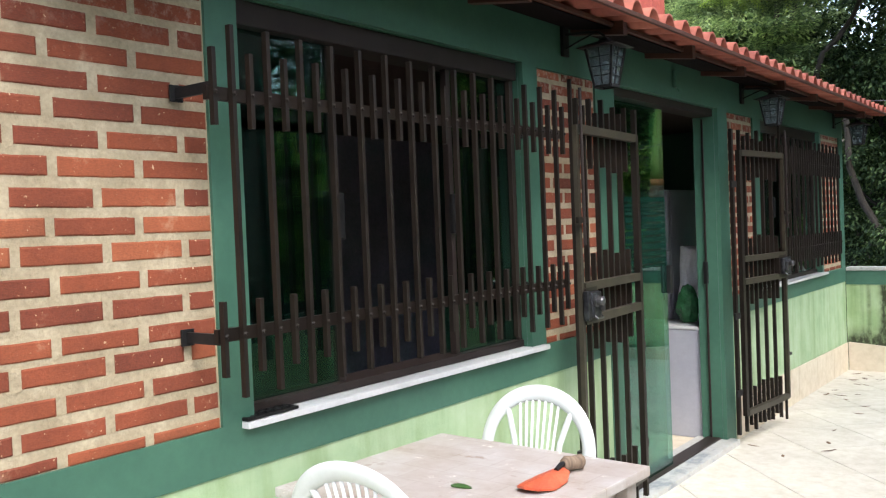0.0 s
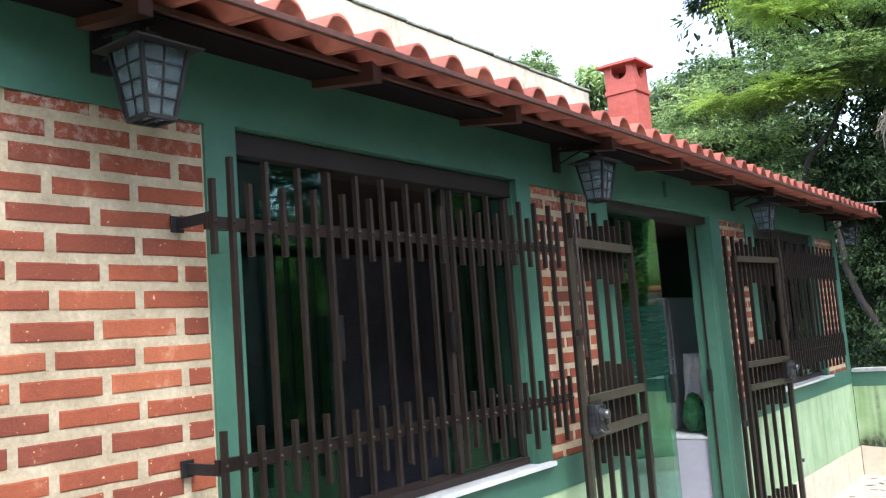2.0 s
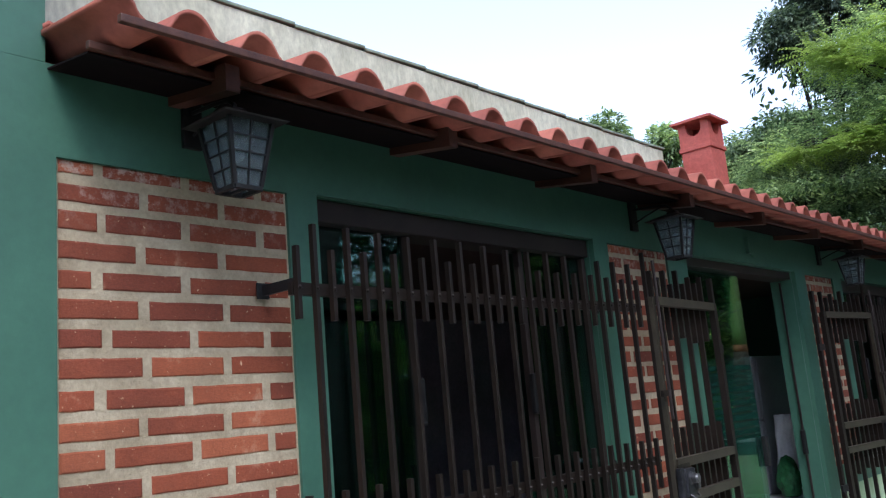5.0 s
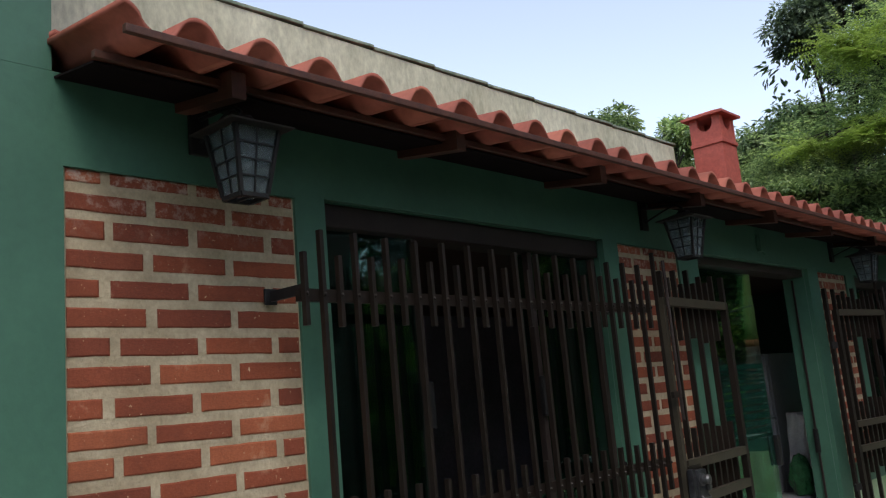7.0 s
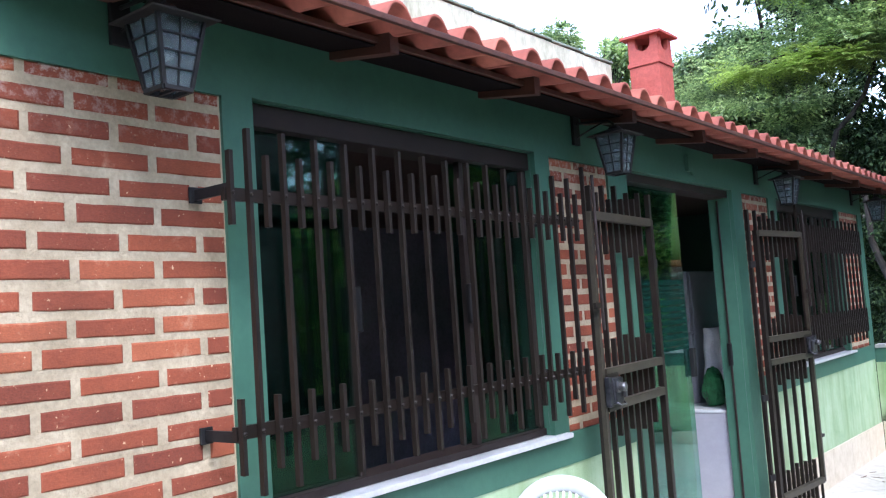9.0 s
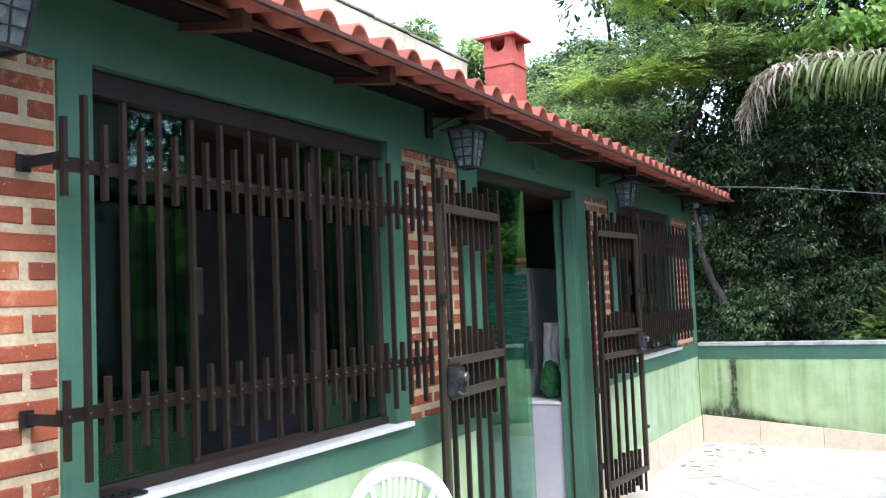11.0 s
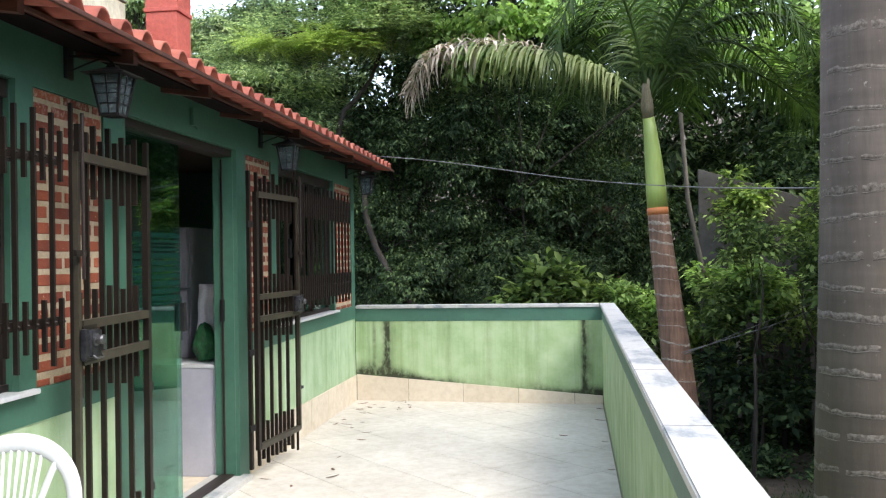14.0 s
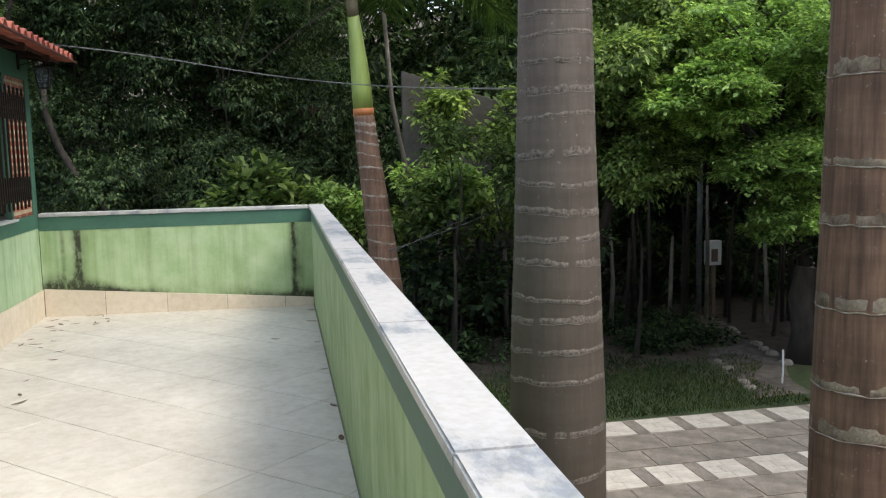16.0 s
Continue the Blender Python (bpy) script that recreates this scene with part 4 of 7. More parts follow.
lump("plastic_bag", -2.27, 5.72, 0.7255, 0.075, 0.06, 0.13, M_bag, "crumpled green plastic bag on the low cabinet", "bag", 3.0)
hc = thing("hanging_cloth", -2.30, 5.86, 0.73, "white cloth draped on a thin white post beside the fridge", "cloth")
bm = bmesh.new()
rows = []
for j in range(15):
    z = 0.50 - 0.46 * j / 14
    wd = 0.062 + 0.022 * min(1.0, j / 7) + 0.006 * math.sin(j * 0.9)
    rows.append([bm.verts.new((-wd + 2 * wd * i / 10 + 0.008 * math.sin(j), 0.018 * math.sin(i * 1.9 + j * 0.25) + 0.006 * math.sin(i * 4.1), z + 0.02 * math.sin(i * 1.3) * j / 14)) for i in range(11)])
fs = [bm.faces.new((rows[j][i], rows[j][i + 1], rows[j + 1][i + 1], rows[j + 1][i])) for j in range(14) for i in range(10)]
r = bmesh.ops.extrude_face_region(bm, geom=fs)
bmesh.ops.translate(bm, vec=(0, 0.004, 0), verts=[v for v in r["geom"] if isinstance(v, bmesh.types.BMVert)])
part("drape", bm, M_towel, hc, smooth=True)
bm = bmesh.new()
tube(bm, [(0.078, 0.012, 0.0), (0.078, 0.012, 0.53)], 0.005, 8)
part("rail", bm, M_white_metal, hc)

# ---- terrace furniture ----


def table_mat():
    m, nt, b = mat("worn_faux_marble")
    base = ramp(nt, grain(nt, 5, 8, 0.7), [(0.3, (0.29, 0.225, 0.18)), (0.45, (0.37, 0.325, 0.295)), (0.6, (0.42, 0.39, 0.375)), (0.75, (0.52, 0.50, 0.49))])
    br = nt.nodes.new("ShaderNodeTexBrick")
    tc = nt.nodes.new("ShaderNodeTexCoord")
    nt.links.new(tc.outputs["Object"], br.inputs["Vector"])
    br.inputs["Scale"].default_value = 1.0
    br.inputs["Brick Width"].default_value = 0.16
    br.inputs["Row Height"].default_value = 0.11
    br.inputs["Mortar Size"].default_value = 0.002
    br.inputs["Color1"].default_value = (1, 1, 1, 1)
    br.inputs["Color2"].default_value = (0.92, 0.88, 0.86, 1)
    br.inputs["Mortar"].default_value = (0.86, 0.83, 0.80, 1)
    col = mixc(nt, 1.0, base, br.outputs["Color"], "MULTIPLY")
    wear = ramp(nt, grain(nt, 11, 9, 0.75), [(0.60, (0, 0, 0)), (0.66, (1, 1, 1))])
    col = mixc(nt, wear, col, (0.70, 0.67, 0.62))
    stain = ramp(nt, grain(nt, 7, 8, 0.7, (1, 1.3, 1)), [(0.60, (0, 0, 0)), (0.68, (0.8, 0.8, 0.8))])
    col = mixc(nt, stain, col, (0.20, 0.12, 0.07))
    nt.links.new(col, b.inputs["Base Color"])
    b.inputs["Roughness"].default_value = 0.35
    bump(nt, b, grain(nt, 50, 6, 0.7), 0.1, 0.002)
    return m


M_table = table_mat()
TZ = fz(-1.5, 2.1)
tb = thing("terrace_table", -1.50, 2.11, TZ, "weathered faux-marble square table with worn white edges", "table", rz=-2.5)
H = 0.72 - TZ
bm = bmesh.new()
box(bm, -0.39, 0.39, -0.365, 0.365, H - 0.03, H, 0.006)
part("tabletop", bm, M_table, tb)
bm = bmesh.new()
for y in (-0.30, 0.30):
    box(bm, -0.31, 0.31, y - 0.012, y + 0.012, H - 0.055, H - 0.0305)
part("apron", bm, M_table, tb)
bm = bmesh.new()
for x in (-0.31, 0.31):
    box(bm, x - 0.012, x + 0.012, -0.285, 0.285, H - 0.10, H - 0.0305)
part("apron", bm, M_table, tb)
for x in (-0.33, 0.33):
    for y in (-0.31, 0.31):
        bm = bmesh.new()
        box(bm, x - 0.028, x + 0.028, y - 0.028, y + 0.028, 0, H - 0.0305, 0.004)
        part("leg", bm, M_table, tb)
M_red = rough_mat("worn_orange_paint", (0.48, 0.075, 0.03), (0.58, 0.12, 0.05), 16, 0.5, 80, 0.3, 0.002, fine=0.35)
M_oldwood = rough_mat("grey_worn_wood", (0.13, 0.09, 0.06), (0.24, 0.17, 0.12), 20, 0.8, 90, 0.4, 0.003, stretch=(6, 1, 1))
tw = thing("mason_trowel", -1.262, 2.165, 0.7212, "orange painted masonry trowel with a wooden handle on the table", "trowel", rz=90)
bm = bmesh.new()
out = [(0.075, 0.0), (0.065, 0.028), (0.02, 0.052), (-0.04, 0.058), (-0.085, 0.035), (-0.098, 0.0), (-0.085, -0.035), (-0.04, -0.058), (0.02, -0.052), (0.065, -0.028)]
v0 = [bm.verts.new((x, y, 0.0 + 0.012 * (1 - (y / 0.06) ** 2))) for x, y in out]
v1 = [bm.verts.new((x, y, 0.004 + 0.014 * (1 - (y / 0.06) ** 2))) for x, y in out]
c0, c1 = bm.verts.new((-0.01, 0, 0.013)), bm.verts.new((-0.01, 0, 0.022))
for k in range(10):
    a, b2 = k, (k + 1) % 10
    bm.faces.new((v0[b2], v0[a], c0))
    bm.faces.new((v1[a], v1[b2], c1))
    bm.faces.new((v0[a], v0[b2], v1[b2], v1[a]))
part("blade", bm, M_red, tw)
bm = bmesh.new()
tube(bm, [(0.04, 0, 0.02), (0.06, 0, 0.027), (0.085, 0, 0.026)], 0.007, 8)
part("tang", bm, M_iron, tw)
bm = bmesh.new()
tube(bm, [(0.075, 0, 0.026), (0.085, 0, 0.025), (0.11, -0.008, 0.022), (0.135, -0.016, 0.019), (0.144, -0.018, 0.018)], [0.014, 0.019, 0.017, 0.019, 0.012], 12)
part("handle", bm, M_oldwood, tw, smooth=True)
tw.scale = (1.2, 0.92, 1.15)
M_leaf1 = rough_mat("fresh_green_leaf", (0.03, 0.08, 0.02), (0.06, 0.13, 0.03), 12, 0.5)
lf = thing("fallen_leaf", -1.445, 2.02, 0.7205, "green fallen leaf lying on the table", "leaf")
bm = bmesh.new()
o = [(0.045 * math.cos(a), 0.022 * math.sin(a) * (1 - 0.3 * math.cos(a))) for a in [2 * math.pi * k / 14 for k in range(14)]]
lo = [bm.verts.new((x, y, 0.002 + 0.10 * abs(y))) for x, y in o]
hi = [bm.verts.new((x, y, 0.0035 + 0.10 * abs(y))) for x, y in o]
bm.faces.new(lo[::-1])
bm.faces.new(hi)
for k in range(14):
    bm.faces.new((lo[k], lo[(k + 1) % 14], hi[(k + 1) % 14], hi[k]))
part("blade", bm, M_leaf1, lf)
lf.scale = (0.75, 0.75, 0.75)


def strip(bm, pts, wid, thick, nrm):
    """A flat rounded strip along pts, wid wide across and thick along nrm(i)."""
    rings = []
    for i, p in enumerate(pts):
        p = Vector(p)
        t = (Vector(pts[min(i + 1, len(pts) - 1)]) - Vector(pts[max(i - 1, 0)])).normalized()
        n = Vector(nrm(i)).normalized()
        s = t.cross(n).normalized()
        n = s.cross(t)
        w = wid(i) if callable(wid) else wid
        rings.append([bm.verts.new(p + s * (math.cos(a) * w / 2) + n * (math.sin(a) * thick / 2)) for a in [2 * math.pi * k / 10 for k in range(10)]])
    for a, b2 in zip(rings, rings[1:]):
        for k in range(10):
            bm.faces.new((a[k], a[(k + 1) % 10], b2[(k + 1) % 10], b2[k]))
    bm.faces.new(rings[0][::-1])
    bm.faces.new(rings[-1])


def plastic_chair():
    """One-piece garden chair; it faces -y, its back stands at +y."""
    c = thing("garden_chair", 0, 0, 0, "white moulded plastic garden chair with a slatted arched back", "chair", "chairs at the table")
    BY, BT = 0.20, 0.10                     # foot of the back and its lean

    def bp(x, z):
        return (x, BY + (z - 0.42) / 0.42 * BT, z)
    arch = []
    for k in range(25):
        a = math.pi * k / 24
        x = 0.235 * math.cos(a)
        z = 0.60 + 0.225 * math.sin(a) ** 0.8 if 0 < k < 24 else 0.60
        arch.append(bp(x, z))
    arch = [bp(0.215, 0.44), bp(0.228, 0.52)] + arch + [bp(-0.228, 0.52), bp(-0.215, 0.44)]
    bm = bmesh.new()
    strip(bm, arch, 0.058, 0.02, lambda i: (0, 1, -0.24))
    part("back_frame", bm, M_plastic, c, smooth=True)
    for sx in (-1, 1):
        bm = bmesh.new()
        strip(bm, [bp(sx * 0.085, 0.44), bp(sx * 0.09, 0.55), bp(sx * 0.105, 0.66), bp(sx * 0.135, 0.74), bp(sx * 0.16, 0.785)], 0.026, 0.016, lambda i: (0, 1, -0.24))
        part("back_rib", bm, M_plastic, c, smooth=True)
    for k in range(7):
        x = -0.072 + k * 0.024
        bm = bmesh.new()
        strip(bm, [bp(x * 0.85, 0.44), bp(x * 0.95, 0.6), bp(x * 1.25, 0.80 + 0.01 * (3 - abs(k - 3)))], 0.012, 0.010, lambda i: (0, 1, -0.24))
        part("back_slat", bm, M_plastic, c, smooth=True)
    bm = bmesh.new()
    vs = []
    for i in range(9):
        for j in range(9):
            x, y = -0.225 + 0.45 * i / 8, -0.22 + 0.43 * j / 8
            vs.append(bm.verts.new((x * (1 + 0.06 * (8 - j) / 8), y, 0.43 - 0.025 * (1 - (x / 0.225) ** 2) * (1 - (y / 0.3) ** 2) - (0.02 if j == 0 else 0))))
    fs = [bm.faces.new((vs[i * 9 + j], vs[(i + 1) * 9 + j], vs[(i + 1) * 9 + j + 1], vs[i * 9 + j + 1])) for i in range(8) for j in range(8)]
    r = bmesh.ops.extrude_face_region(bm, geom=fs)
    bmesh.ops.translate(bm, vec=(0, 0, -0.014), verts=[v for v in r["geom"] if isinstance(v, bmesh.types.BMVert)])
    part("seat", bm, M_plastic, c, smooth=True)
    for sx in (-1, 1):
        for y0, y1 in ((-0.20, -0.25), (0.20, 0.27)):
            bm = bmesh.new()
            strip(bm, [(sx * 0.215, y0, 0.43), (sx * 0.235, (y0 + y1) / 2, 0.22), (sx * 0.25, y1, 0.0)], lambda i: (0.06, 0.05, 0.04)[i], 0.022, lambda i: (sx, 0.3, 0))
            part("leg", bm, M_plastic, c, smooth=True)
    return c


chair = plastic_chair()
chair.matrix_world = pose(-1.64, 2.515, fz(-1.66, 2.5) - 0.0, 0, 0, 4) @ Matrix.Diagonal((0.86, 0.95, 1.0, 1.0))
copy_thing(chair, pose(-1.60, 1.985, fz(-1.5, 1.9), 0, 0, 187))


# The garden behind the end parapet is laid out on a near plan and set back to its true distance, the young palm 13 m off.
EYE0, FAR = Vector((0.0, 0.15, 1.43)), 1.43


def afar(p):
    return EYE0 + (Vector(p) - EYE0) * FAR


def is_afar(x, y):
    """True for what stands behind the end parapet, house side of the old palms."""
    az = math.degrees(math.atan2(x, y))
    return az < 17 and not (az > 8 and y > 12.5)


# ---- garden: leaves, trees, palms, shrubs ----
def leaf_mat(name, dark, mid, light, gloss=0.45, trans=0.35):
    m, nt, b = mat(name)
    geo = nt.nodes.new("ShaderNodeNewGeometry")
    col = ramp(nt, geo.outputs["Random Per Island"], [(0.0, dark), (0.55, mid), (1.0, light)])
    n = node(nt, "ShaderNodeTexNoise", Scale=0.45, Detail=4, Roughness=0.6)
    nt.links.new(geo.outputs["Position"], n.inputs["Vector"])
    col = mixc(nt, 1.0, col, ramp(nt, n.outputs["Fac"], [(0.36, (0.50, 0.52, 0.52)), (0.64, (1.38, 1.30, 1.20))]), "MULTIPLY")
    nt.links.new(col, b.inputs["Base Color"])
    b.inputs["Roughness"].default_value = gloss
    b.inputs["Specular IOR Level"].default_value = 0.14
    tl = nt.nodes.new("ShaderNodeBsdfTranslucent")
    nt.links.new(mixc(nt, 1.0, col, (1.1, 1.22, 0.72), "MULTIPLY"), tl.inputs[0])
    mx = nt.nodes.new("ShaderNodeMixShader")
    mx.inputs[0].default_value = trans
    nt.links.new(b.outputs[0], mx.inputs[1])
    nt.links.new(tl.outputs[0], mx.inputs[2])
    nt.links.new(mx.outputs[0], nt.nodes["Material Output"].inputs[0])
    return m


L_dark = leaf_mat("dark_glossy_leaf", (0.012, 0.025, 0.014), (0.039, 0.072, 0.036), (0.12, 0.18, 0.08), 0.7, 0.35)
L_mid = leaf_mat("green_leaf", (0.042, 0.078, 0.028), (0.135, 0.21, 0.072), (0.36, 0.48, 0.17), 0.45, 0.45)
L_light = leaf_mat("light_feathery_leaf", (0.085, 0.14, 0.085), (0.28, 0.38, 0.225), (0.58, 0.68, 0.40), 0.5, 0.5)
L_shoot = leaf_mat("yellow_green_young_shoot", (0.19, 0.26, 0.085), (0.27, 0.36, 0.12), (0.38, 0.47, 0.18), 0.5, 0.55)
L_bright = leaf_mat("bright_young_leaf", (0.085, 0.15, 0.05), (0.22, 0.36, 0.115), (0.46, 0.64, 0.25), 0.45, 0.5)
# the far tree's aerial haze is mixed into this leaf colour
L_haze = leaf_mat("haze_tinted_far_leaf", (0.06, 0.09, 0.08), (0.14, 0.19, 0.16), (0.30, 0.37, 0.30), 0.5, 0.4)
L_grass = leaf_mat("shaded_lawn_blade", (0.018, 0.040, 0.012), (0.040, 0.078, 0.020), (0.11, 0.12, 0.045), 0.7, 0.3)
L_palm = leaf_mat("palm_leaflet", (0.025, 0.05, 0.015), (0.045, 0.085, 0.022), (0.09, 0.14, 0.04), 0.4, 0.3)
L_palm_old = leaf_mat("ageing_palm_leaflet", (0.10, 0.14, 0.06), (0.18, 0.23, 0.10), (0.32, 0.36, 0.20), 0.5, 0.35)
L_dry = leaf_mat("dry_palm_leaflet", (0.28, 0.23, 0.20), (0.45, 0.40, 0.36), (0.64, 0.60, 0.56), 0.7, 0.15)
M_bark = rough_mat("dark_bark", (0.018, 0.014, 0.011), (0.045, 0.036, 0.028), 7, 0.95, 30, 0.8, 0.02, stretch=(1, 1, 0.3))
M_bark_mid = rough_mat("grey_brown_bark", (0.05, 0.044, 0.036), (0.12, 0.105, 0.088), 9, 0.95, 35, 0.7, 0.012, stretch=(1, 1, 0.4))
M_bark_pale = rough_mat("pale_bark", (0.13, 0.115, 0.095), (0.26, 0.235, 0.20), 8, 0.9, 35, 0.6, 0.01, stretch=(1, 1, 0.4))


def leaf_mesh(name, base, axis, nrm, length, width, material):
    """Many kite-shaped leaves as one mesh: base points, axes, normals (n x 3), lengths and widths (n)."""
    n = len(base)
    axis = axis / (np.linalg.norm(axis, axis=1, keepdims=True) + 1e-9)
    side = np.cross(axis, nrm)
    side /= np.linalg.norm(side, axis=1, keepdims=True) + 1e-9
    up = np.cross(side, axis)
    l, w = length[:, None], width[:, None]
    v = np.empty((n, 6, 3), np.float32)
    v[:, 0] = base
    v[:, 1] = base + axis * l * 0.35 + side * w * 0.5 + up * w * 0.14
    v[:, 2] = base + axis * l * 0.72 + side * w * 0.36 + up * w * 0.08
    v[:, 3] = base + axis * l - up * l * 0.08
    v[:, 4] = base + axis * l * 0.72 - side * w * 0.36 + up * w * 0.08
    v[:, 5] = base + axis * l * 0.35 - side * w * 0.5 + up * w * 0.14
    k = np.arange(n)[:, None] * 6
    f = np.concatenate([k + np.array([0, 1, 2, 3]), k + np.array([0, 3, 4, 5])], 1).reshape(-1, 4)
    me = bpy.data.meshes.new(name)
    me.vertices.add(n * 6)
    me.vertices.foreach_set("co", v.reshape(-1))
    me.loops.add(f.size)
    me.loops.foreach_set("vertex_index", f.reshape(-1).astype(np.int32))
    me.polygons.add(len(f))
    me.polygons.foreach_set("loop_start", np.arange(0, f.size, 4, dtype=np.int32))
    me.update()
    me.validate()
    me.materials.append(material)
    return me


def foliage(rg, centre, radii, lobes, sprays, per, leaf, width, droop=0.35, lobe_r=0.42, feather=False, flat=False):
    """Sprays of leaves over the outside of many lobes that fill an uneven ellipsoid."""
    c = rg.normal(size=(lobes, 3))
    c /= np.linalg.norm(c, axis=1, keepdims=True)
    c *= rg.uniform(0.25, 0.95, (lobes, 1)) ** 0.7
    c = c * np.array(radii) + np.array(centre)
    lr = rg.uniform(0.55, 1.15, lobes) * lobe_r * float(np.mean(radii))
    li = rg.integers(0, lobes, sprays)
    d = rg.normal(size=(sprays, 3))
    d[:, 2] = d[:, 2] * 0.8 + 0.25
    if flat:
        d[:, 2] = d[:, 2] * 0.3 + 0.1
    d /= np.linalg.norm(d, axis=1, keepdims=True)
    r = lr[li] * rg.uniform(0.2 if flat else 0.55, 1.08, sprays)
    p = c[li] + d * r[:, None] * np.array((1.0, 1.0, 0.62))
    out = d.copy()
    out[:, 2] -= droop
    out /= np.linalg.norm(out, axis=1, keepdims=True)
    s = np.cross(out, (0, 0, 1.0)) + 1e-6
    s /= np.linalg.norm(s, axis=1, keepdims=True)
    up = np.cross(s, out)
    B, A, N = [], [], []
    span = leaf * (0.42 * per if feather else 1.6)
    for k in range(per):
        t = (k + 0.5) / per
        sg = 1 if k % 2 else -1
        if feather:
            b = p + out * span * t - up * span * 0.18 * t * t
            a = s * sg + out * 0.45 - up * 0.25
            nn = up + rg.normal(size=p.shape) * 0.15
        else:
            b = p + out * span * t * 0.7 + s * sg * leaf * 0.25 + rg.normal(size=p.shape) * leaf * 0.35
            a = out * 0.7 + s * sg * rg.uniform(0.2, 0.9, (sprays, 1)) + rg.normal(size=p.shape) * 0.28
            a[:, 2] -= droop * 0.6
            nn = up + np.array((0, 0, 1.5 if flat else 0.5)) + rg.normal(size=p.shape) * 0.3
        B.append(b), A.append(a), N.append(nn)
    B, A, N = np.concatenate(B), np.concatenate(A), np.concatenate(N)
    n = len(B)
    return B, A, N, leaf * rg.uniform(0.65, 1.25, n), width * rg.uniform(0.7, 1.25, n)


def limb_path(a, b, bend, n=7):
    a, b, bend = Vector(a), Vector(b), Vector(bend)
    return [a.lerp(b, k / n) + bend * math.sin(math.pi * k / n) for k in range(n + 1)]


def tree(name, foot, crowns, material, seed, label, leaf=0.12, width=0.05, lobes=26, sprays=700, per=7, droop=0.35, trunk_r=0.12, bark=None, feather=False, bend=(0.3, 0, 0), group="", category="tree", lobe_r=0.42, flat=False, stem=None, placed=False):
    """crowns: list of (centre, radii); the trunk reaches into each of them with a tapered limb."""
    rg = np.random.default_rng(seed)
    if not placed and is_afar(foot[0], foot[1]):
        f = afar(foot)
        foot = (f.x, f.y, GROUND)
        crowns = [(tuple(afar(c[0])), tuple(r * FAR for r in c[1]), *c[2:]) for c in crowns]
        stem = [tuple(afar(p)) for p in stem] if stem else None
        trunk_r, leaf, width, sprays = trunk_r * FAR, leaf * 1.18, width * 1.18, int(sprays * 1.35)
    t = thing(name, *foot, label, category, group)
    fx = Vector(foot)
    bm = bmesh.new()
    top = Vector(crowns[0][0])
    fork = fx.lerp(top, 0.55) + Vector(bend) * 0.6
    path = [p - fx for p in limb_path(fx, fork, Vector(bend) * 0.5)]
    if stem:
        fork = Vector(stem[-1])
        path = [Vector((0, 0, 0))] + [Vector(p) - fx for p in stem]
    tube(bm, path, [trunk_r * (1.25 - 0.6 * k / (len(path) - 1)) for k in range(len(path))], 9)
    part("trunk", bm, bark or M_bark, t, smooth=True)
    rnd = random.Random(seed)
    for c, r, *own in crowns:
        c = Vector(c)
        bm = bmesh.new()
        tube(bm, [p - fx for p in limb_path(fork, c, (rnd.uniform(-.3, .3), rnd.uniform(-.2, .2), 0.15))], [trunk_r * (0.62 - 0.07 * k) for k in range(8)], 7)
        for q in range(6):
            e = c + Vector((rnd.uniform(-1, 1) * r[0], rnd.uniform(-1, 1) * r[1], rnd.uniform(-0.4, 0.9) * r[2])) * 0.8
            s0 = fork.lerp(c, rnd.uniform(0.45, 0.95))
            tube(bm, [p - fx for p in limb_path(s0, e, (0, 0, 0.15), 4)], [trunk_r * (0.22 - 0.04 * k) for k in range(5)], 5)
        part("limb", bm, bark or M_bark, t, smooth=True)
        few = 0.13 if own else 1.0
        b, a, n, l, w = foliage(rg, tuple(c - fx), r, lobes, int(sprays * few), per, leaf, width, droop, lobe_r, feather, flat)
        ob = new("crown", leaf_mesh("crown", b, a, n, l, w, own[0] if own else material))
        ob.parent = t
    return t


# feathery light tree over the end of the eave
tree("feathery_tree", (-3.05, 12.4, GROUND), [((-2.9, 12.3, 4.75), (1.1, 1.0, 0.42)), ((-1.9, 12.3, 5.4), (1.2, 1.1, 0.40)), ((-4.0, 12.5, 4.5), (0.9, 0.9, 0.30)), ((-2.5, 12.6, 5.75), (1.2, 1.1, 0.35)), ((-1.5, 12.4, 6.1), (1.3, 1.1, 0.4)), ((-2.2, 12.0, 4.55), (0.7, 0.6, 0.25)),
     ((-3.11, 11.05, 5.44), (0.20, 0.14, 0.09), L_shoot), ((-2.96, 11.16, 5.25), (0.20, 0.14, 0.09), L_shoot), ((-2.45, 11.3, 5.21), (0.20, 0.14, 0.09), L_shoot), ((-2.24, 11.22, 5.56), (0.20, 0.14, 0.09), L_shoot), ((-2.92, 11.45, 4.33), (0.13, 0.12, 0.08), L_shoot), ((-3.14, 11.41, 4.27), (0.13, 0.12, 0.08), L_shoot), ((-2.56, 11.55, 4.26), (0.13, 0.12, 0.08), L_shoot), ((-3.71, 11.23, 4.27), (0.20, 0.14, 0.09), L_shoot)],
     L_light, 3, "tall tree with feathery light green leaves behind the house", leaf=0.062, width=0.028, lobes=30, sprays=520, per=18, feather=True, droop=0.12, trunk_r=0.038, lobe_r=0.36, flat=True,
     stem=((-3.25, 12.4, 1.2), (-3.1, 12.4, 2.6), (-3.03, 12.4, 3.28), (-2.95, 12.4, 3.52), (-2.75, 12.4, 3.70), (-2.56, 12.4, 3.95), (-2.42, 12.4, 4.3), (-2.34, 12.4, 4.64)))
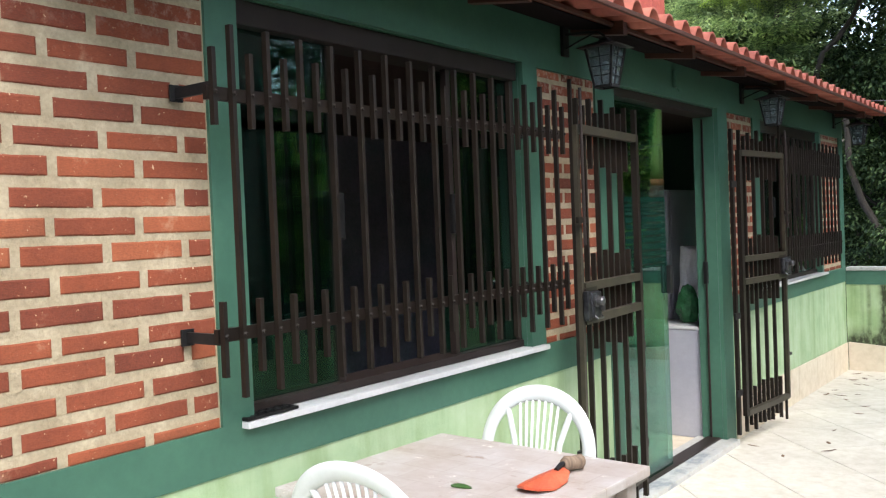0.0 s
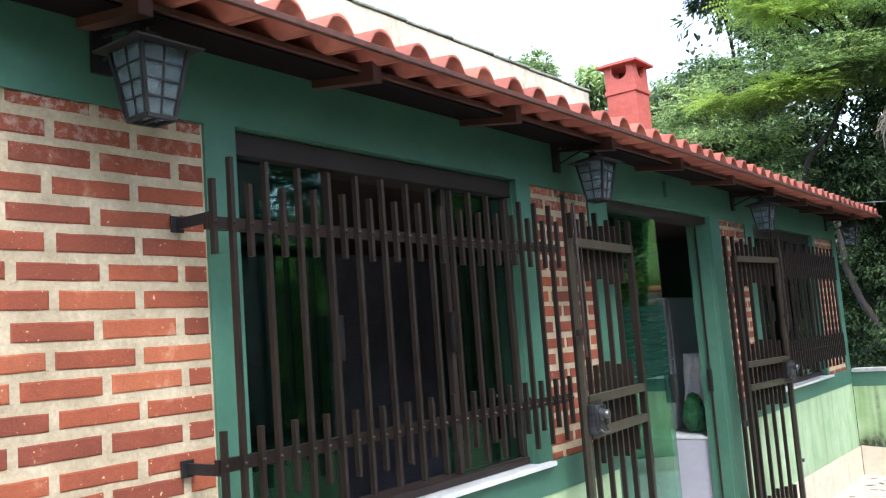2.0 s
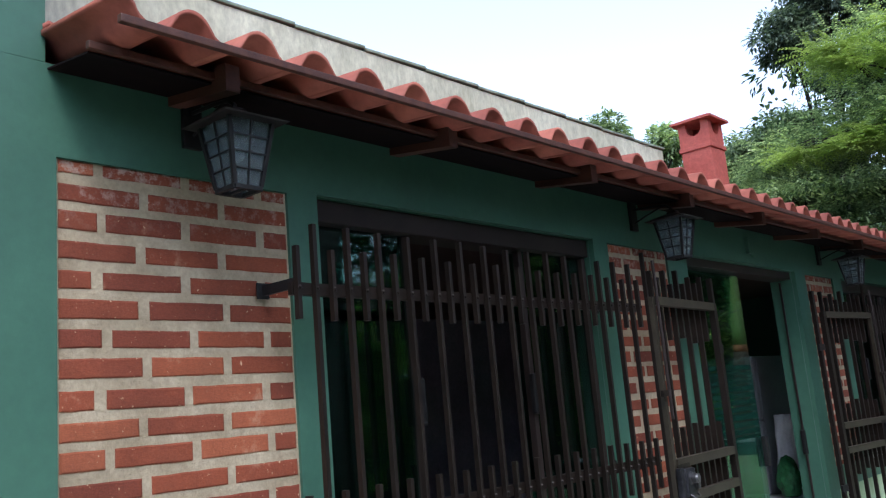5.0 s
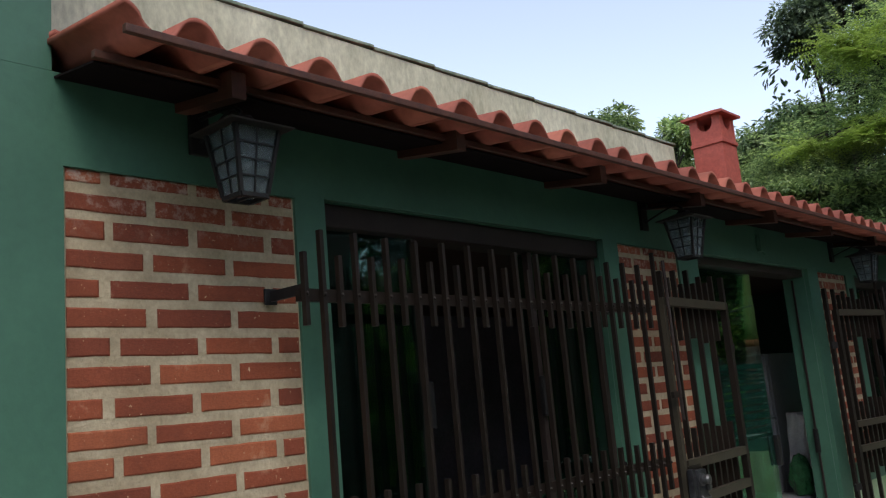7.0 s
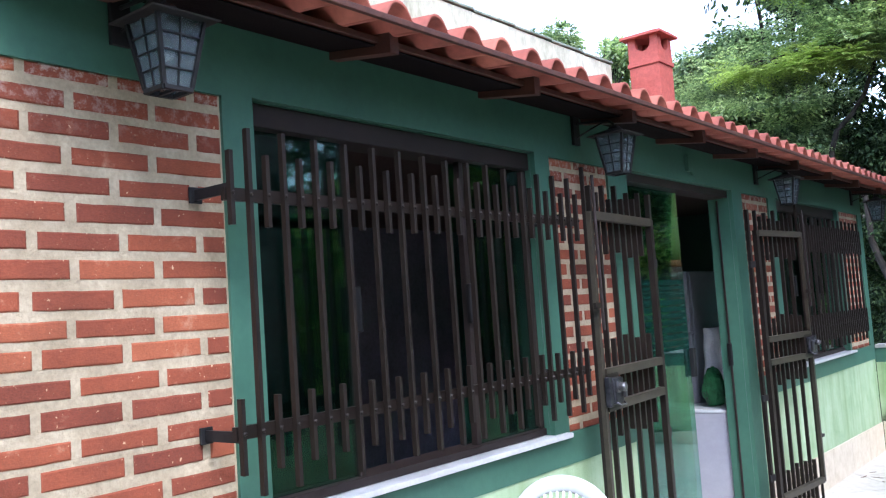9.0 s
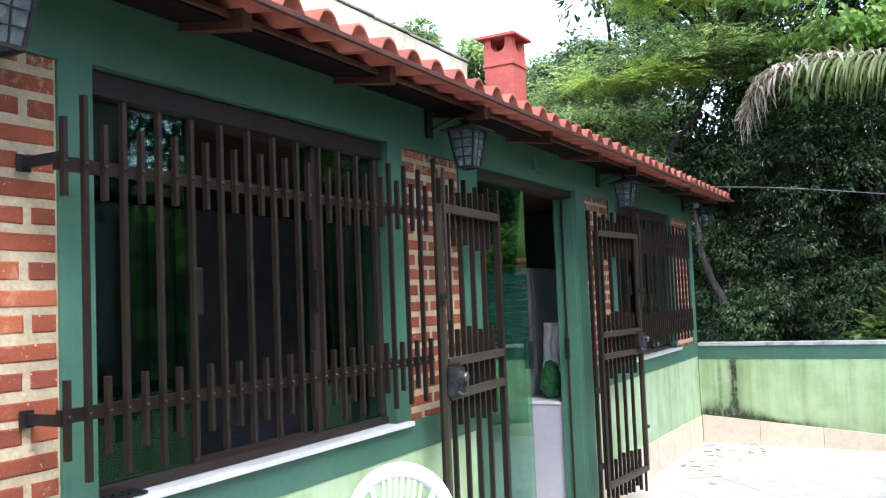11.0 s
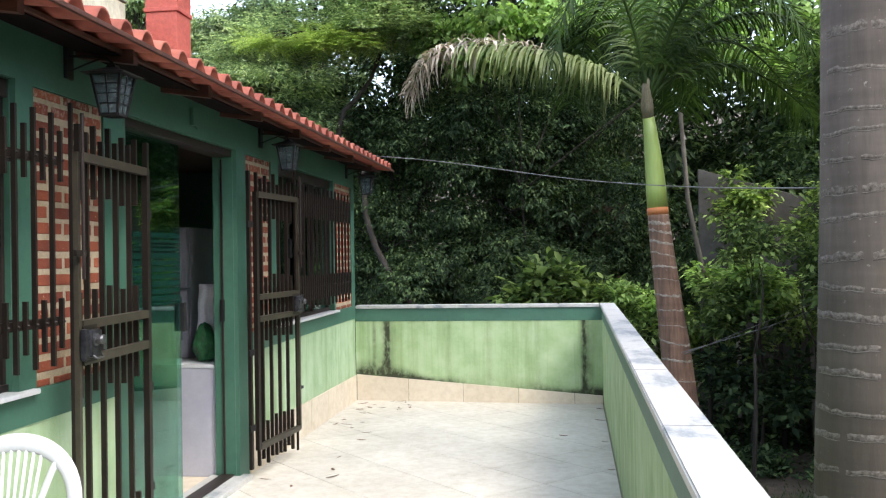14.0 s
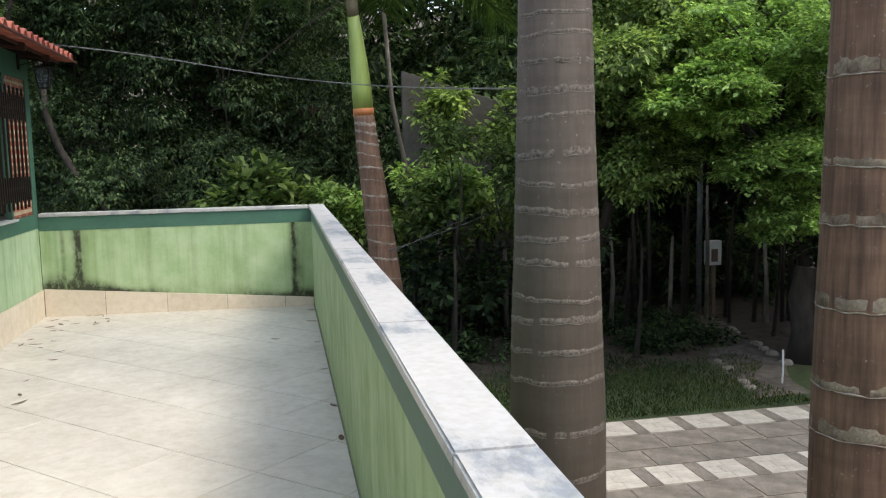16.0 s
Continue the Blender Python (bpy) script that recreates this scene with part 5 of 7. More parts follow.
# light trees far behind the chimney
tree("light_tree", (-7.6, 18.5, GROUND), [((-7.0, 18.3, 5.6), (2.0, 1.6, 0.9)), ((-5.4, 16.2, 5.1), (1.6, 1.3, 0.8)), ((-4.6, 16.2, 4.2), (1.5, 1.2, 0.7)), ((-9.6, 18.0, 6.2), (1.5, 1.4, 0.8))],
     L_light, 4, "light green garden tree far behind the chimney", leaf=0.14, width=0.05, lobes=30, sprays=1500, per=7, droop=0.35, trunk_r=0.12, flat=True)
tree("light_tree", (-4.9, 14.9, GROUND), [((-4.9, 14.8, 4.3), (1.0, 0.9, 0.6)), ((-4.2, 14.0, 3.8), (1.0, 0.9, 0.6)), ((-3.6, 13.2, 3.1), (0.8, 0.8, 0.7)), ((-5.6, 15.2, 4.0), (1.3, 1.0, 0.7))],
     L_light, 41, "light green layered tree behind the roof", leaf=0.11, width=0.05, lobes=26, sprays=900, per=8, droop=0.3, trunk_r=0.08, flat=True)
tree("far_tree", (-10.6, 18.8, GROUND), [((-10.4, 18.6, 6.9), (1.7, 1.4, 1.0)), ((-12.6, 18.0, 6.5), (1.2, 1.2, 0.8))], L_bright, 5, "small-leaved green tree beyond the roof", leaf=0.15, width=0.06, lobes=16, sprays=420, per=7)
tree("tall_dark_tree", (-3.6, 14.8, GROUND), [((-1.6, 14.8, 7.6), (1.6, 1.6, 1.3)), ((-0.6, 14.6, 7.2), (2.2, 1.6, 1.5)), ((-1.9, 15.2, 5.0), (1.6, 1.4, 1.4)), ((1.6, 14.8, 6.6), (2.2, 1.5, 1.7))],
     L_dark, 6, "tall dark-leaved tree with open branches", leaf=0.17, width=0.065, lobes=26, sprays=900, per=7, trunk_r=0.12)
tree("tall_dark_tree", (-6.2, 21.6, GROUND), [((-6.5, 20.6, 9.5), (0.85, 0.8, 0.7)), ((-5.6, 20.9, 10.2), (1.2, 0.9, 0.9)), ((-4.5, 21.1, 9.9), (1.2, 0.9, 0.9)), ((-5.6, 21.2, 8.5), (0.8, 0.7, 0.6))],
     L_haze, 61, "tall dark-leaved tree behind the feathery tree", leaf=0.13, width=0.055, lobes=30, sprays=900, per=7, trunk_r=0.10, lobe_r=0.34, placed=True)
tree("far_tree", (-12.4, 23.4, GROUND), [((-12.9, 22.5, 9.3), (0.9, 0.8, 0.55)), ((-11.5, 23.4, 8.7), (0.8, 0.8, 0.6))], L_light, 51, "small-leaved green tree beyond the roof", leaf=0.17, width=0.07, lobes=16, sprays=420, per=7, placed=True)
tree("light_tree", (-7.9, 22.6, GROUND), [((-8.5, 21.8, 7.3), (1.1, 0.9, 0.6)), ((-7.5, 22.0, 7.6), (0.9, 0.8, 0.5)), ((-6.9, 22.4, 7.1), (1.0, 0.8, 0.6)), ((-8.5, 22.0, 6.4), (1.2, 0.9, 0.7))],
     L_light, 52, "light green drooping tree far behind the chimney", leaf=0.20, width=0.05, lobes=24, sprays=650, per=7, droop=0.7, trunk_r=0.12, placed=True)
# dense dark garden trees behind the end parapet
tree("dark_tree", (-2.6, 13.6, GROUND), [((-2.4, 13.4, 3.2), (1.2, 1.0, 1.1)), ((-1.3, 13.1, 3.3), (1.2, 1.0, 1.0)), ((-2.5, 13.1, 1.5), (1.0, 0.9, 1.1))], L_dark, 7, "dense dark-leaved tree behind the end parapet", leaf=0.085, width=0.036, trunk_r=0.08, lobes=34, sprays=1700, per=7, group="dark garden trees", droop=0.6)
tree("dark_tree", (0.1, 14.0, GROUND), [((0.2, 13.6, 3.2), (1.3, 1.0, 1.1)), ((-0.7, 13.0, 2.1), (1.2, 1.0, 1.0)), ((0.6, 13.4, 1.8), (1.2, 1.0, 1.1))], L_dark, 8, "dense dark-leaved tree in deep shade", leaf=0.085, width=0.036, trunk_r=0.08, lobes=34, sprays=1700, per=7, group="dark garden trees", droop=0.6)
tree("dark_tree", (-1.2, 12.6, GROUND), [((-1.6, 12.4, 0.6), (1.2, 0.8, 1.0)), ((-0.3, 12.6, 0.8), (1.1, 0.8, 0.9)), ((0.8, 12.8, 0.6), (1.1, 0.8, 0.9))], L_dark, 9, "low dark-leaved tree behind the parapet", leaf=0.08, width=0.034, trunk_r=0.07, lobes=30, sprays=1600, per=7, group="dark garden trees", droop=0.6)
# climbing large-leaved vine high above
tree("heart_leaf_vine", (-0.6, 13.2, GROUND), [((-0.5, 11.9, 4.9), (1.2, 0.6, 0.8)), ((-1.2, 12.3, 4.4), (0.8, 0.5, 0.5)), ((2.7, 11.8, 4.4), (1.2, 0.6, 1.0)), ((1.4, 12.4, 5.4), (1.3, 0.6, 0.9))], L_bright, 10, "climbing vine with large heart-shaped pale leaves", leaf=0.13, width=0.10, lobes=18, sprays=230, per=6, droop=0.9, trunk_r=0.018, category="vine")
# brighter trees on the garden side
tree("garden_tree", (4.6, 13.6, GROUND), [((5.1, 11.3, 2.7), (1.2, 1.0, 0.9)), ((5.0, 11.9, 1.5), (1.0, 0.8, 0.8)), ((4.3, 12.0, 3.9), (1.0, 1.0, 0.8))], L_mid, 12, "leafy green garden tree beyond the lawn", leaf=0.085, width=0.045, lobes=26, sprays=1700, per=7, group="garden trees")
tree("garden_tree", (9.6, 13.0, GROUND), [((6.3, 10.6, 2.7), (1.3, 1.0, 0.7)), ((5.6, 10.4, 2.0), (0.9, 0.8, 0.5)), ((6.8, 10.7, 1.15), (0.7, 0.7, 0.45)), ((7.6, 11.2, 1.8), (1.1, 1.0, 0.8)), ((7.2, 11.2, 0.35), (0.5, 0.5, 0.3))], L_bright, 13, "garden tree with bright layered leaves", leaf=0.078, width=0.045, lobes=26, sprays=1600, per=7, group="garden trees", droop=0.2, flat=True)
tree("garden_tree", (9.9, 14.6, GROUND), [((8.6, 14.6, 3.3), (2.0, 1.4, 0.9)), ((6.2, 14.4, 3.3), (1.6, 1.2, 0.9)), ((6.6, 16.4, 2.2), (1.8, 1.0, 1.0)), ((9.4, 16.6, 2.0), (1.8, 1.0, 1.0)), ((8.0, 12.4, 3.6), (1.8, 1.2, 1.1)), ((7.6, 12.2, 1.6), (1.2, 0.9, 0.7)), ((9.2, 11.4, 1.2), (1.2, 1.0, 1.2))], L_mid, 14, "leafy green garden tree behind the fence", leaf=0.12, width=0.06, lobes=22, sprays=1000, per=7, group="garden trees")
# shrubs right behind the parapet and round the lawn
for i, (x, y, z, r, m, lf) in enumerate(((-0.12, 11.1, 0.85, 0.42, L_mid, 0.19), (0.5, 11.3, 0.75, 0.45, L_mid, 0.16), (0.95, 11.2, 0.75, 0.35, L_bright, 0.10), (1.75, 10.3, 0.75, 0.45, L_mid, 0.11), (2.2, 10.1, 0.95, 0.42, L_bright, 0.11), (2.75, 10.4, 0.65, 0.5, L_mid, 0.11),
                                        (1.9, 11.3, 0.3, 0.8, L_mid, 0.13), (3.6, 11.8, -0.2, 0.6, L_mid, 0.12), (2.2, 11.0, -0.6, 0.9, L_dark, 0.13), (4.6, 13.0, 0.2, 0.9, L_dark, 0.14), (3.2, 14.2, -0.6, 0.9, L_dark, 0.15), (4.9, 13.8, 0.5, 0.9, L_dark, 0.12), (2.75, 12.6, 1.5, 0.45, L_mid, 0.10), (3.9, 13.4, 1.2, 0.5, L_mid, 0.10), (8.6, 13.4, 1.2, 0.9, L_mid, 0.14), (5.7, 12.6, 1.5, 0.8, L_mid, 0.12), (9.6, 12.6, -0.2, 1.0, L_dark, 0.14), (4.2, 12.6, 1.0, 0.8, L_mid, 0.12), (3.3, 16.2, 2.3, 0.6, L_mid, 0.13), (4.7, 15.8, 1.7, 0.6, L_mid, 0.13), (3.0, 15.9, 0.9, 0.6, L_bright, 0.12))):
    tree("shrub", (x, y + 0.2, GROUND), [((x, y, z), (r, r * 0.8, r * 0.75))], m, 30 + i, "leafy shrub beyond the terrace parapet", leaf=lf, width=lf * 0.55, lobes=12, sprays=int(90 + 150 * r), per=6, trunk_r=0.03, bend=(0.05, 0, 0), group="shrubs", category="shrub", droop=0.3)

# leaning pale trunks in the shade
for pts, r in ((((-1.5, 11.9, GROUND), (-1.7, 11.9, 0.3), (-1.97, 12.0, 0.83), (-2.28, 12.25, 1.15), (-2.52, 12.4, 1.54), (-2.66, 12.4, 2.0), (-2.72, 12.5, 3.0)), 0.045),
               (((2.1, 11.1, GROUND), (1.98, 11.1, 0.3), (1.84, 11.1, 1.1), (1.74, 11.1, 1.6), (1.66, 11.1, 2.05), (1.6, 11.2, 3.2)), 0.028)):
    t = thing("leaning_trunk", *pts[0], "pale leaning tree trunk among dark leaves", "tree trunk", "leaning trunks")
    pts = [tuple(afar(p)) for p in pts]
    r *= FAR
    pts[0] = (pts[0][0], pts[0][1], GROUND)
    t.location = pts[0]
    bm = bmesh.new()
    tube(bm, [Vector(p) - Vector(pts[0]) for p in pts], [r * 1.3, r * 1.2, r * 1.1, r, r, r * 0.9, r * 0.7][:len(pts)], 9)
    part("bark", bm, M_bark_mid if pts[0][0] > 0 else M_bark, t, smooth=True)

# far woods that close the view, and an added unseen arc beside the terrace
rg = np.random.default_rng(77)
LB = []
for k in range(330):
    a = rg.uniform(-32, 175)                     # degrees from +y towards +x
    dist = rg.uniform(16, 26)
    x, y = dist * math.sin(radians(a)), dist * math.cos(radians(a))
    if (a < -14 and dist < 19) or (5 < a < 19 and dist < 19) or (19 <= a < 44 and dist < 20.5):
        continue
    hi = 4.2 if a < -20 else 9.0
    big, dense = 1.0, 60
    if a < 17:
        big, dense = FAR, 80
        x, y = x * FAR, y * FAR
    # unseen trees past 60 degrees, added to dim the facade and fill window reflections
    if a > 60:
        dist, dense = rg.uniform(11, 20), 26
        x, y = dist * math.sin(radians(a)), dist * math.cos(radians(a))
    if 24 < a < 75 or -4 < a < 20:
        hi = 13.0
    for lev in range(7 if -4 < a < 22 else 5 if 24 < a < 75 else 3):
        z = GROUND + rg.uniform(0.2, hi * big)
        LB.append(foliage(rg, (x, y, z), (1.7 * big, 1.7 * big, 1.3 * big), 12, dense, 6, 0.26 * big ** 0.5, 0.11 * big ** 0.5, 0.5))
for k in range(70):                              # undergrowth behind the fence
    x, y = rg.uniform(3.5, 14.0), rg.uniform(17.2, 19.5)
    LB.append(foliage(rg, (x, y, GROUND + rg.uniform(0.1, 5.0)), (1.1, 0.9, 0.9), 10, 110, 6, 0.17, 0.075, 0.5))
for k in range(60):                              # low ground cover under the trees
    x, y = rg.uniform(2.0, 7.4), rg.uniform(13.2, 16.5)
    LB.append(foliage(rg, (x, y, GROUND + 0.1), (0.5, 0.5, 0.12), 5, 40, 5, 0.11, 0.06, 0.3))
B, A, N, LL, WW = [np.concatenate(c) for c in zip(*LB)]
tagged(new("woods", leaf_mesh("woods", B, A, N, LL, WW, L_dark)), "dense dark woods on the slope behind the garden, plus unseen trees added beside the terrace", "woods", kind="stuff")

# ---- royal palms ----


def palm_bark(name, a, c, f0=0.55, f1=1.15, damp=0.0):
    m, nt, b = mat(name)
    col = ramp(nt, grain(nt, 3.5, 7, 0.65, (1, 1, 0.5)), [(0.3, a), (0.7, c)])
    fib = ramp(nt, grain(nt, 26, 6, 0.6, (1, 1, 0.07)), [(0.35, (f0,) * 3), (0.62, (f1,) * 3)])
    col = mixc(nt, 1.0, col, fib, "MULTIPLY")
    zone = ramp(nt, grain(nt, 2.6, 4, 0.6, (0.25, 0.25, 2.2)), [(0.35, (0.74, 0.72, 0.70)), (0.65, (1.16, 1.14, 1.10))])
    col = mixc(nt, 1.0, col, zone, "MULTIPLY")
    spots = ramp(nt, grain(nt, 34, 4, 0.6), [(0.66, (0, 0, 0)), (0.74, (0.6,) * 3)])
    col = mixc(nt, spots, col, (0.36, 0.33, 0.28))
    if damp:
        # damp algae stain that climbs unevenly from the foot
        tc = nt.nodes.new("ShaderNodeTexCoord")
        sep = nt.nodes.new("ShaderNodeSeparateXYZ")
        nt.links.new(tc.outputs["Object"], sep.inputs[0])
        up = node(nt, "ShaderNodeMath")
        up.operation = "MULTIPLY_ADD"
        nt.links.new(grain(nt, 2.2, 7, 0.65, (1, 1, 0.35)), up.inputs[0])
        up.inputs[1].default_value = -3.2
        nt.links.new(sep.outputs["Z"], up.inputs[2])
        foot = nt.nodes.new("ShaderNodeMapRange")
        foot.inputs["From Min"].default_value, foot.inputs["From Max"].default_value = 2.5, 0.0
        foot.inputs["To Max"].default_value = damp
        nt.links.new(up.outputs[0], foot.inputs["Value"])
        col = mixc(nt, foot.outputs[0], col, (0.040, 0.030, 0.018))
    nt.links.new(col, b.inputs["Base Color"])
    b.inputs["Roughness"].default_value = 0.88
    bump(nt, b, grain(nt, 30, 6, 0.65, (1, 1, 0.12)), 0.35, 0.006)
    return m


M_palm_grey = palm_bark("grey_palm_bark", (0.080, 0.065, 0.056), (0.124, 0.103, 0.089), 0.84, 1.06, damp=0.75)
M_palm_brown = palm_bark("brown_palm_bark", (0.115, 0.064, 0.042), (0.19, 0.115, 0.078))
M_scar = rough_mat("pale_leaf_scar", (0.15, 0.125, 0.10), (0.34, 0.30, 0.245), 16, 0.9, 60, 0.5, 0.005, fine=0.4)
M_shaft = rough_mat("green_crownshaft", (0.17, 0.24, 0.055), (0.29, 0.37, 0.10), 3, 0.4, 30, 0.15, 0.003, fine=0.15, stretch=(1, 1, 0.15))
M_scar_grey = rough_mat("faint_leaf_scar", (0.075, 0.062, 0.052), (0.17, 0.15, 0.128), 9, 0.95, 60, 0.5, 0.005, fine=0.4)
M_band = rough_mat("patchy_tan_scar_band", (0.10, 0.072, 0.05), (0.32, 0.26, 0.19), 7, 0.95, 50, 0.6, 0.006, fine=0.45, stretch=(1, 1, 0.8))
M_speck = rough_mat("speckled_grey_scar_band", (0.070, 0.056, 0.046), (0.185, 0.16, 0.135), 60, 0.95, 90, 0.3, 0.006, fine=0.3)
M_orange = rough_mat("orange_new_scar", (0.38, 0.13, 0.04), (0.48, 0.18, 0.06), 6, 0.7, 40, 0.2)


def palm_trunk(t, pts, rad, scars, bark, seed, n=48, wide=1.0, style="thin", band=None):
    """Trunk along pts (x, y, z) with radii rad; scars: heights of the leaf scars, each a wavy ring."""
    rnd = random.Random(seed)
    zs = [p[2] for p in pts]

    def at(z):
        return Vector((np.interp(z, zs, [p[0] for p in pts]), np.interp(z, zs, [p[1] for p in pts]), z)), float(np.interp(z, zs, rad))
    bm = bmesh.new()
    rings = []
    m = 60
    for k in range(m + 1):
        z = zs[0] + (zs[-1] - zs[0]) * k / m
        c, r = at(z)
        rings.append([bm.verts.new(c + Vector((math.cos(2 * math.pi * i / n), math.sin(2 * math.pi * i / n), 0)) * r * (1 + 0.012 * noise.noise(Vector((i * 0.7, z * 2, seed))))) for i in range(n)])
    for a, b in zip(rings, rings[1:]):
        for i in range(n):
            bm.faces.new((a[i], a[(i + 1) % n], b[(i + 1) % n], b[i]))
    bm.faces.new(rings[-1])
    tr = part("trunk", bm, bark, t, smooth=True)
    if style != "thin":
        scars = [z + rnd.uniform(-0.04, 0.04) for z in scars]
    for z in scars:
        if style == "band":
            tilt, ph, hgt, sd = rnd.uniform(0.004, 0.022), rnd.uniform(0, 6.28), rnd.uniform(0.02, 0.042) * wide, rnd.uniform(0, 50)
            for pname, material, up0, up1, proud in (("scar_band", band or M_band, 0.0, 1.0, 0.0012), ("leaf_scar", M_scar_grey if band else M_scar, -0.006, 0.006, 0.0012 if band else 0.005)):
                bm = bmesh.new()
                prof = []
                for i in range(n):
                    a = 2 * math.pi * i / n
                    e = Vector((math.cos(a) * 3, math.sin(a) * 3, sd))
                    lo = z + tilt * math.sin(a + ph) + 0.014 * noise.noise(e) + 0.006 * noise.noise(e * 4)
                    if pname == "scar_band":
                        zs_ = (lo, lo + hgt * 0.3, lo + hgt * 1.2, lo + 2 * hgt * (0.8 + 0.5 * noise.noise(e * 1.5 + Vector((9, 0, 0)))))
                    else:
                        q_ = 0.0045 * (0.6 + 1.2 * max(0.0, noise.noise(e * 2.5 + Vector((0, 5, 0))) + 0.4))
                        zs_ = (lo - q_, lo - q_ * 0.5, lo + q_ * 0.5, lo + q_)
                    d = Vector((math.cos(a), math.sin(a), 0))
                    row = []
                    for k_, zz in enumerate(zs_):
                        c, r = at(zz)
                        row.append(bm.verts.new(c + d * (r + (proud if k_ in (1, 2) else -0.0022)) * (1 + 0.012 * noise.noise(Vector((i * 0.7 * 28 / n, zz * 2, seed))))))
                    prof.append(row)
                for i in range(n):
                    a, b = prof[i], prof[(i + 1) % n]
                    for q in range(3):
                        bm.faces.new((a[q], b[q], b[q + 1], a[q + 1]))
                part(pname, bm, material, tr, smooth=True)
            continue
        tilt, ph, hgt = rnd.uniform(0.005, 0.03), rnd.uniform(-2.6, -1.2), rnd.uniform(0.006, 0.022) * wide
        bm = bmesh.new()
        prof = []
        for i in range(n):
            a = 2 * math.pi * i / n
            zz = z + tilt * math.sin(a + ph) + 0.012 * noise.noise(Vector((math.cos(a) * 2.5, math.sin(a) * 2.5, z * 3 + seed)))
            hh = hgt * (1 + 1.3 * noise.noise(Vector((math.cos(a) * 5, math.sin(a) * 5, z * 7))))
            if style == "faint":
                hh = 0.004 + 0.016 * max(0.0, noise.noise(Vector((math.cos(a) * 3.5, math.sin(a) * 3.5, z * 7))) + 0.25)
            c, r = at(zz)
            d = Vector((math.cos(a), math.sin(a), 0))
            prof.append([bm.verts.new(c + d * (r - 0.004) + Vector((0, 0, -hh))), bm.verts.new(c + d * (r + 0.0012) + Vector((0, 0, -hh * 0.6))), bm.verts.new(c + d * (r + 0.0016) + Vector((0, 0, hh * 0.5))), bm.verts.new(c + d * (r - 0.004) + Vector((0, 0, hh)))])
        for i in range(n):
            a, b = prof[i], prof[(i + 1) % n]
            for q in range(3):
                bm.faces.new((a[q], b[q], b[q + 1], a[q + 1]))
        part("leaf_scar", bm, M_scar_grey if style == "faint" else M_scar, tr, smooth=True)
    return tr


def frond(t, pts, leaflet, material, seed, hang=0.7, dry_from=2.0, spread=1.1, width=0.024, count=64, r0=0.022):
    """A feather leaf along the arch pts, with long leaflets that hang from its rib."""
    rg = np.random.default_rng(seed)
    P = np.array(pts, float)
    d = np.r_[0, np.cumsum(np.linalg.norm(np.diff(P, axis=0), axis=1))]

    def at(u):
        # smooth curve through the points
        s = u * d[-1]
        return np.array([np.interp(s, d, P[:, k]) for k in range(3)])
    us = np.linspace(0, 1, 40)
    C = np.array([at(u) for u in us])
    for _ in range(6):
        C[1:-1] = (C[:-2] + 2 * C[1:-1] + C[2:]) / 4
    bm = bmesh.new()
    tube(bm, [tuple(c) for c in C[::2]] + [tuple(C[-1])], [r0 * (1 - 0.85 * k / 20) for k in range(21)], 6)
    rib = part("frond", bm, material, t, smooth=True)
    for dry in (False, True):
        V, F = [], []
        for k in range(count):
            u = 0.10 + 0.89 * (k + rg.uniform(0, 0.6)) / count
            if (u + rg.uniform(-0.12, 0.12) > dry_from) != dry:
                continue
            i = min(int(u * 39), 38)
            c = C[i] + (C[i + 1] - C[i]) * (u * 39 - i)
            tg = C[i + 1] - C[i]
            tg /= np.linalg.norm(tg)
            sd = np.cross(tg, (0, 0, 1.0))
            sd /= np.linalg.norm(sd) + 1e-9
            upv = np.cross(sd, tg)
            L = leaflet * (0.35 + 0.65 * math.sin(math.pi * min(1, 0.12 + 0.80 * u)) ** 0.6) * rg.uniform(0.8, 1.1)
            for sg in (-1, 1):
                dr = sd * sg * spread + tg * 0.55 + upv * rg.uniform(0.0, 0.45)
                dr /= np.linalg.norm(dr)
                q, n0 = c.copy(), len(V)
                segs = 6
                w0 = width * rg.uniform(0.8, 1.2)
                for s in range(segs + 1):
                    ww = w0 * (0.5, 1, 1, 0.9, 0.7, 0.45, 0.06)[s]
                    ac = np.cross(dr, upv if abs(np.dot(dr, upv)) < 0.9 else tg)
                    ac /= np.linalg.norm(ac) + 1e-9
                    V += [q + ac * ww / 2, q - ac * ww / 2]
                    curl = hang * (0.55 if not dry else 0.9)
                    dr = dr + np.array((0, 0, -1)) * curl * (0.35 + 0.25 * s) / 1.2 + rg.normal(size=3) * (0.03 if not dry else 0.28)
                    dr /= np.linalg.norm(dr)
                    q = q + dr * L / segs * (1 if not dry else 0.75)
                F += [(n0 + 2 * s, n0 + 2 * s + 1, n0 + 2 * s + 3, n0 + 2 * s + 2) for s in range(segs)]
        if F:
            me = bpy.data.meshes.new("leaflets")
            me.from_pydata([tuple(v) for v in V], [], F)
            me.materials.append(L_dry if dry else material)
            ob = new("dry_blade" if dry else "leaf_blade", me)
            ob.parent = rib


# young royal palm beyond the corner
FOOT = EYE0.z + (GROUND - EYE0.z) / FAR
PB = (1.33, 9.16, FOOT)
yp = thing("young_palm", *PB, "young royal palm with a green crownshaft and orange new scar", "palm tree")
rel = lambda p: tuple(Vector(p) - Vector(PB))
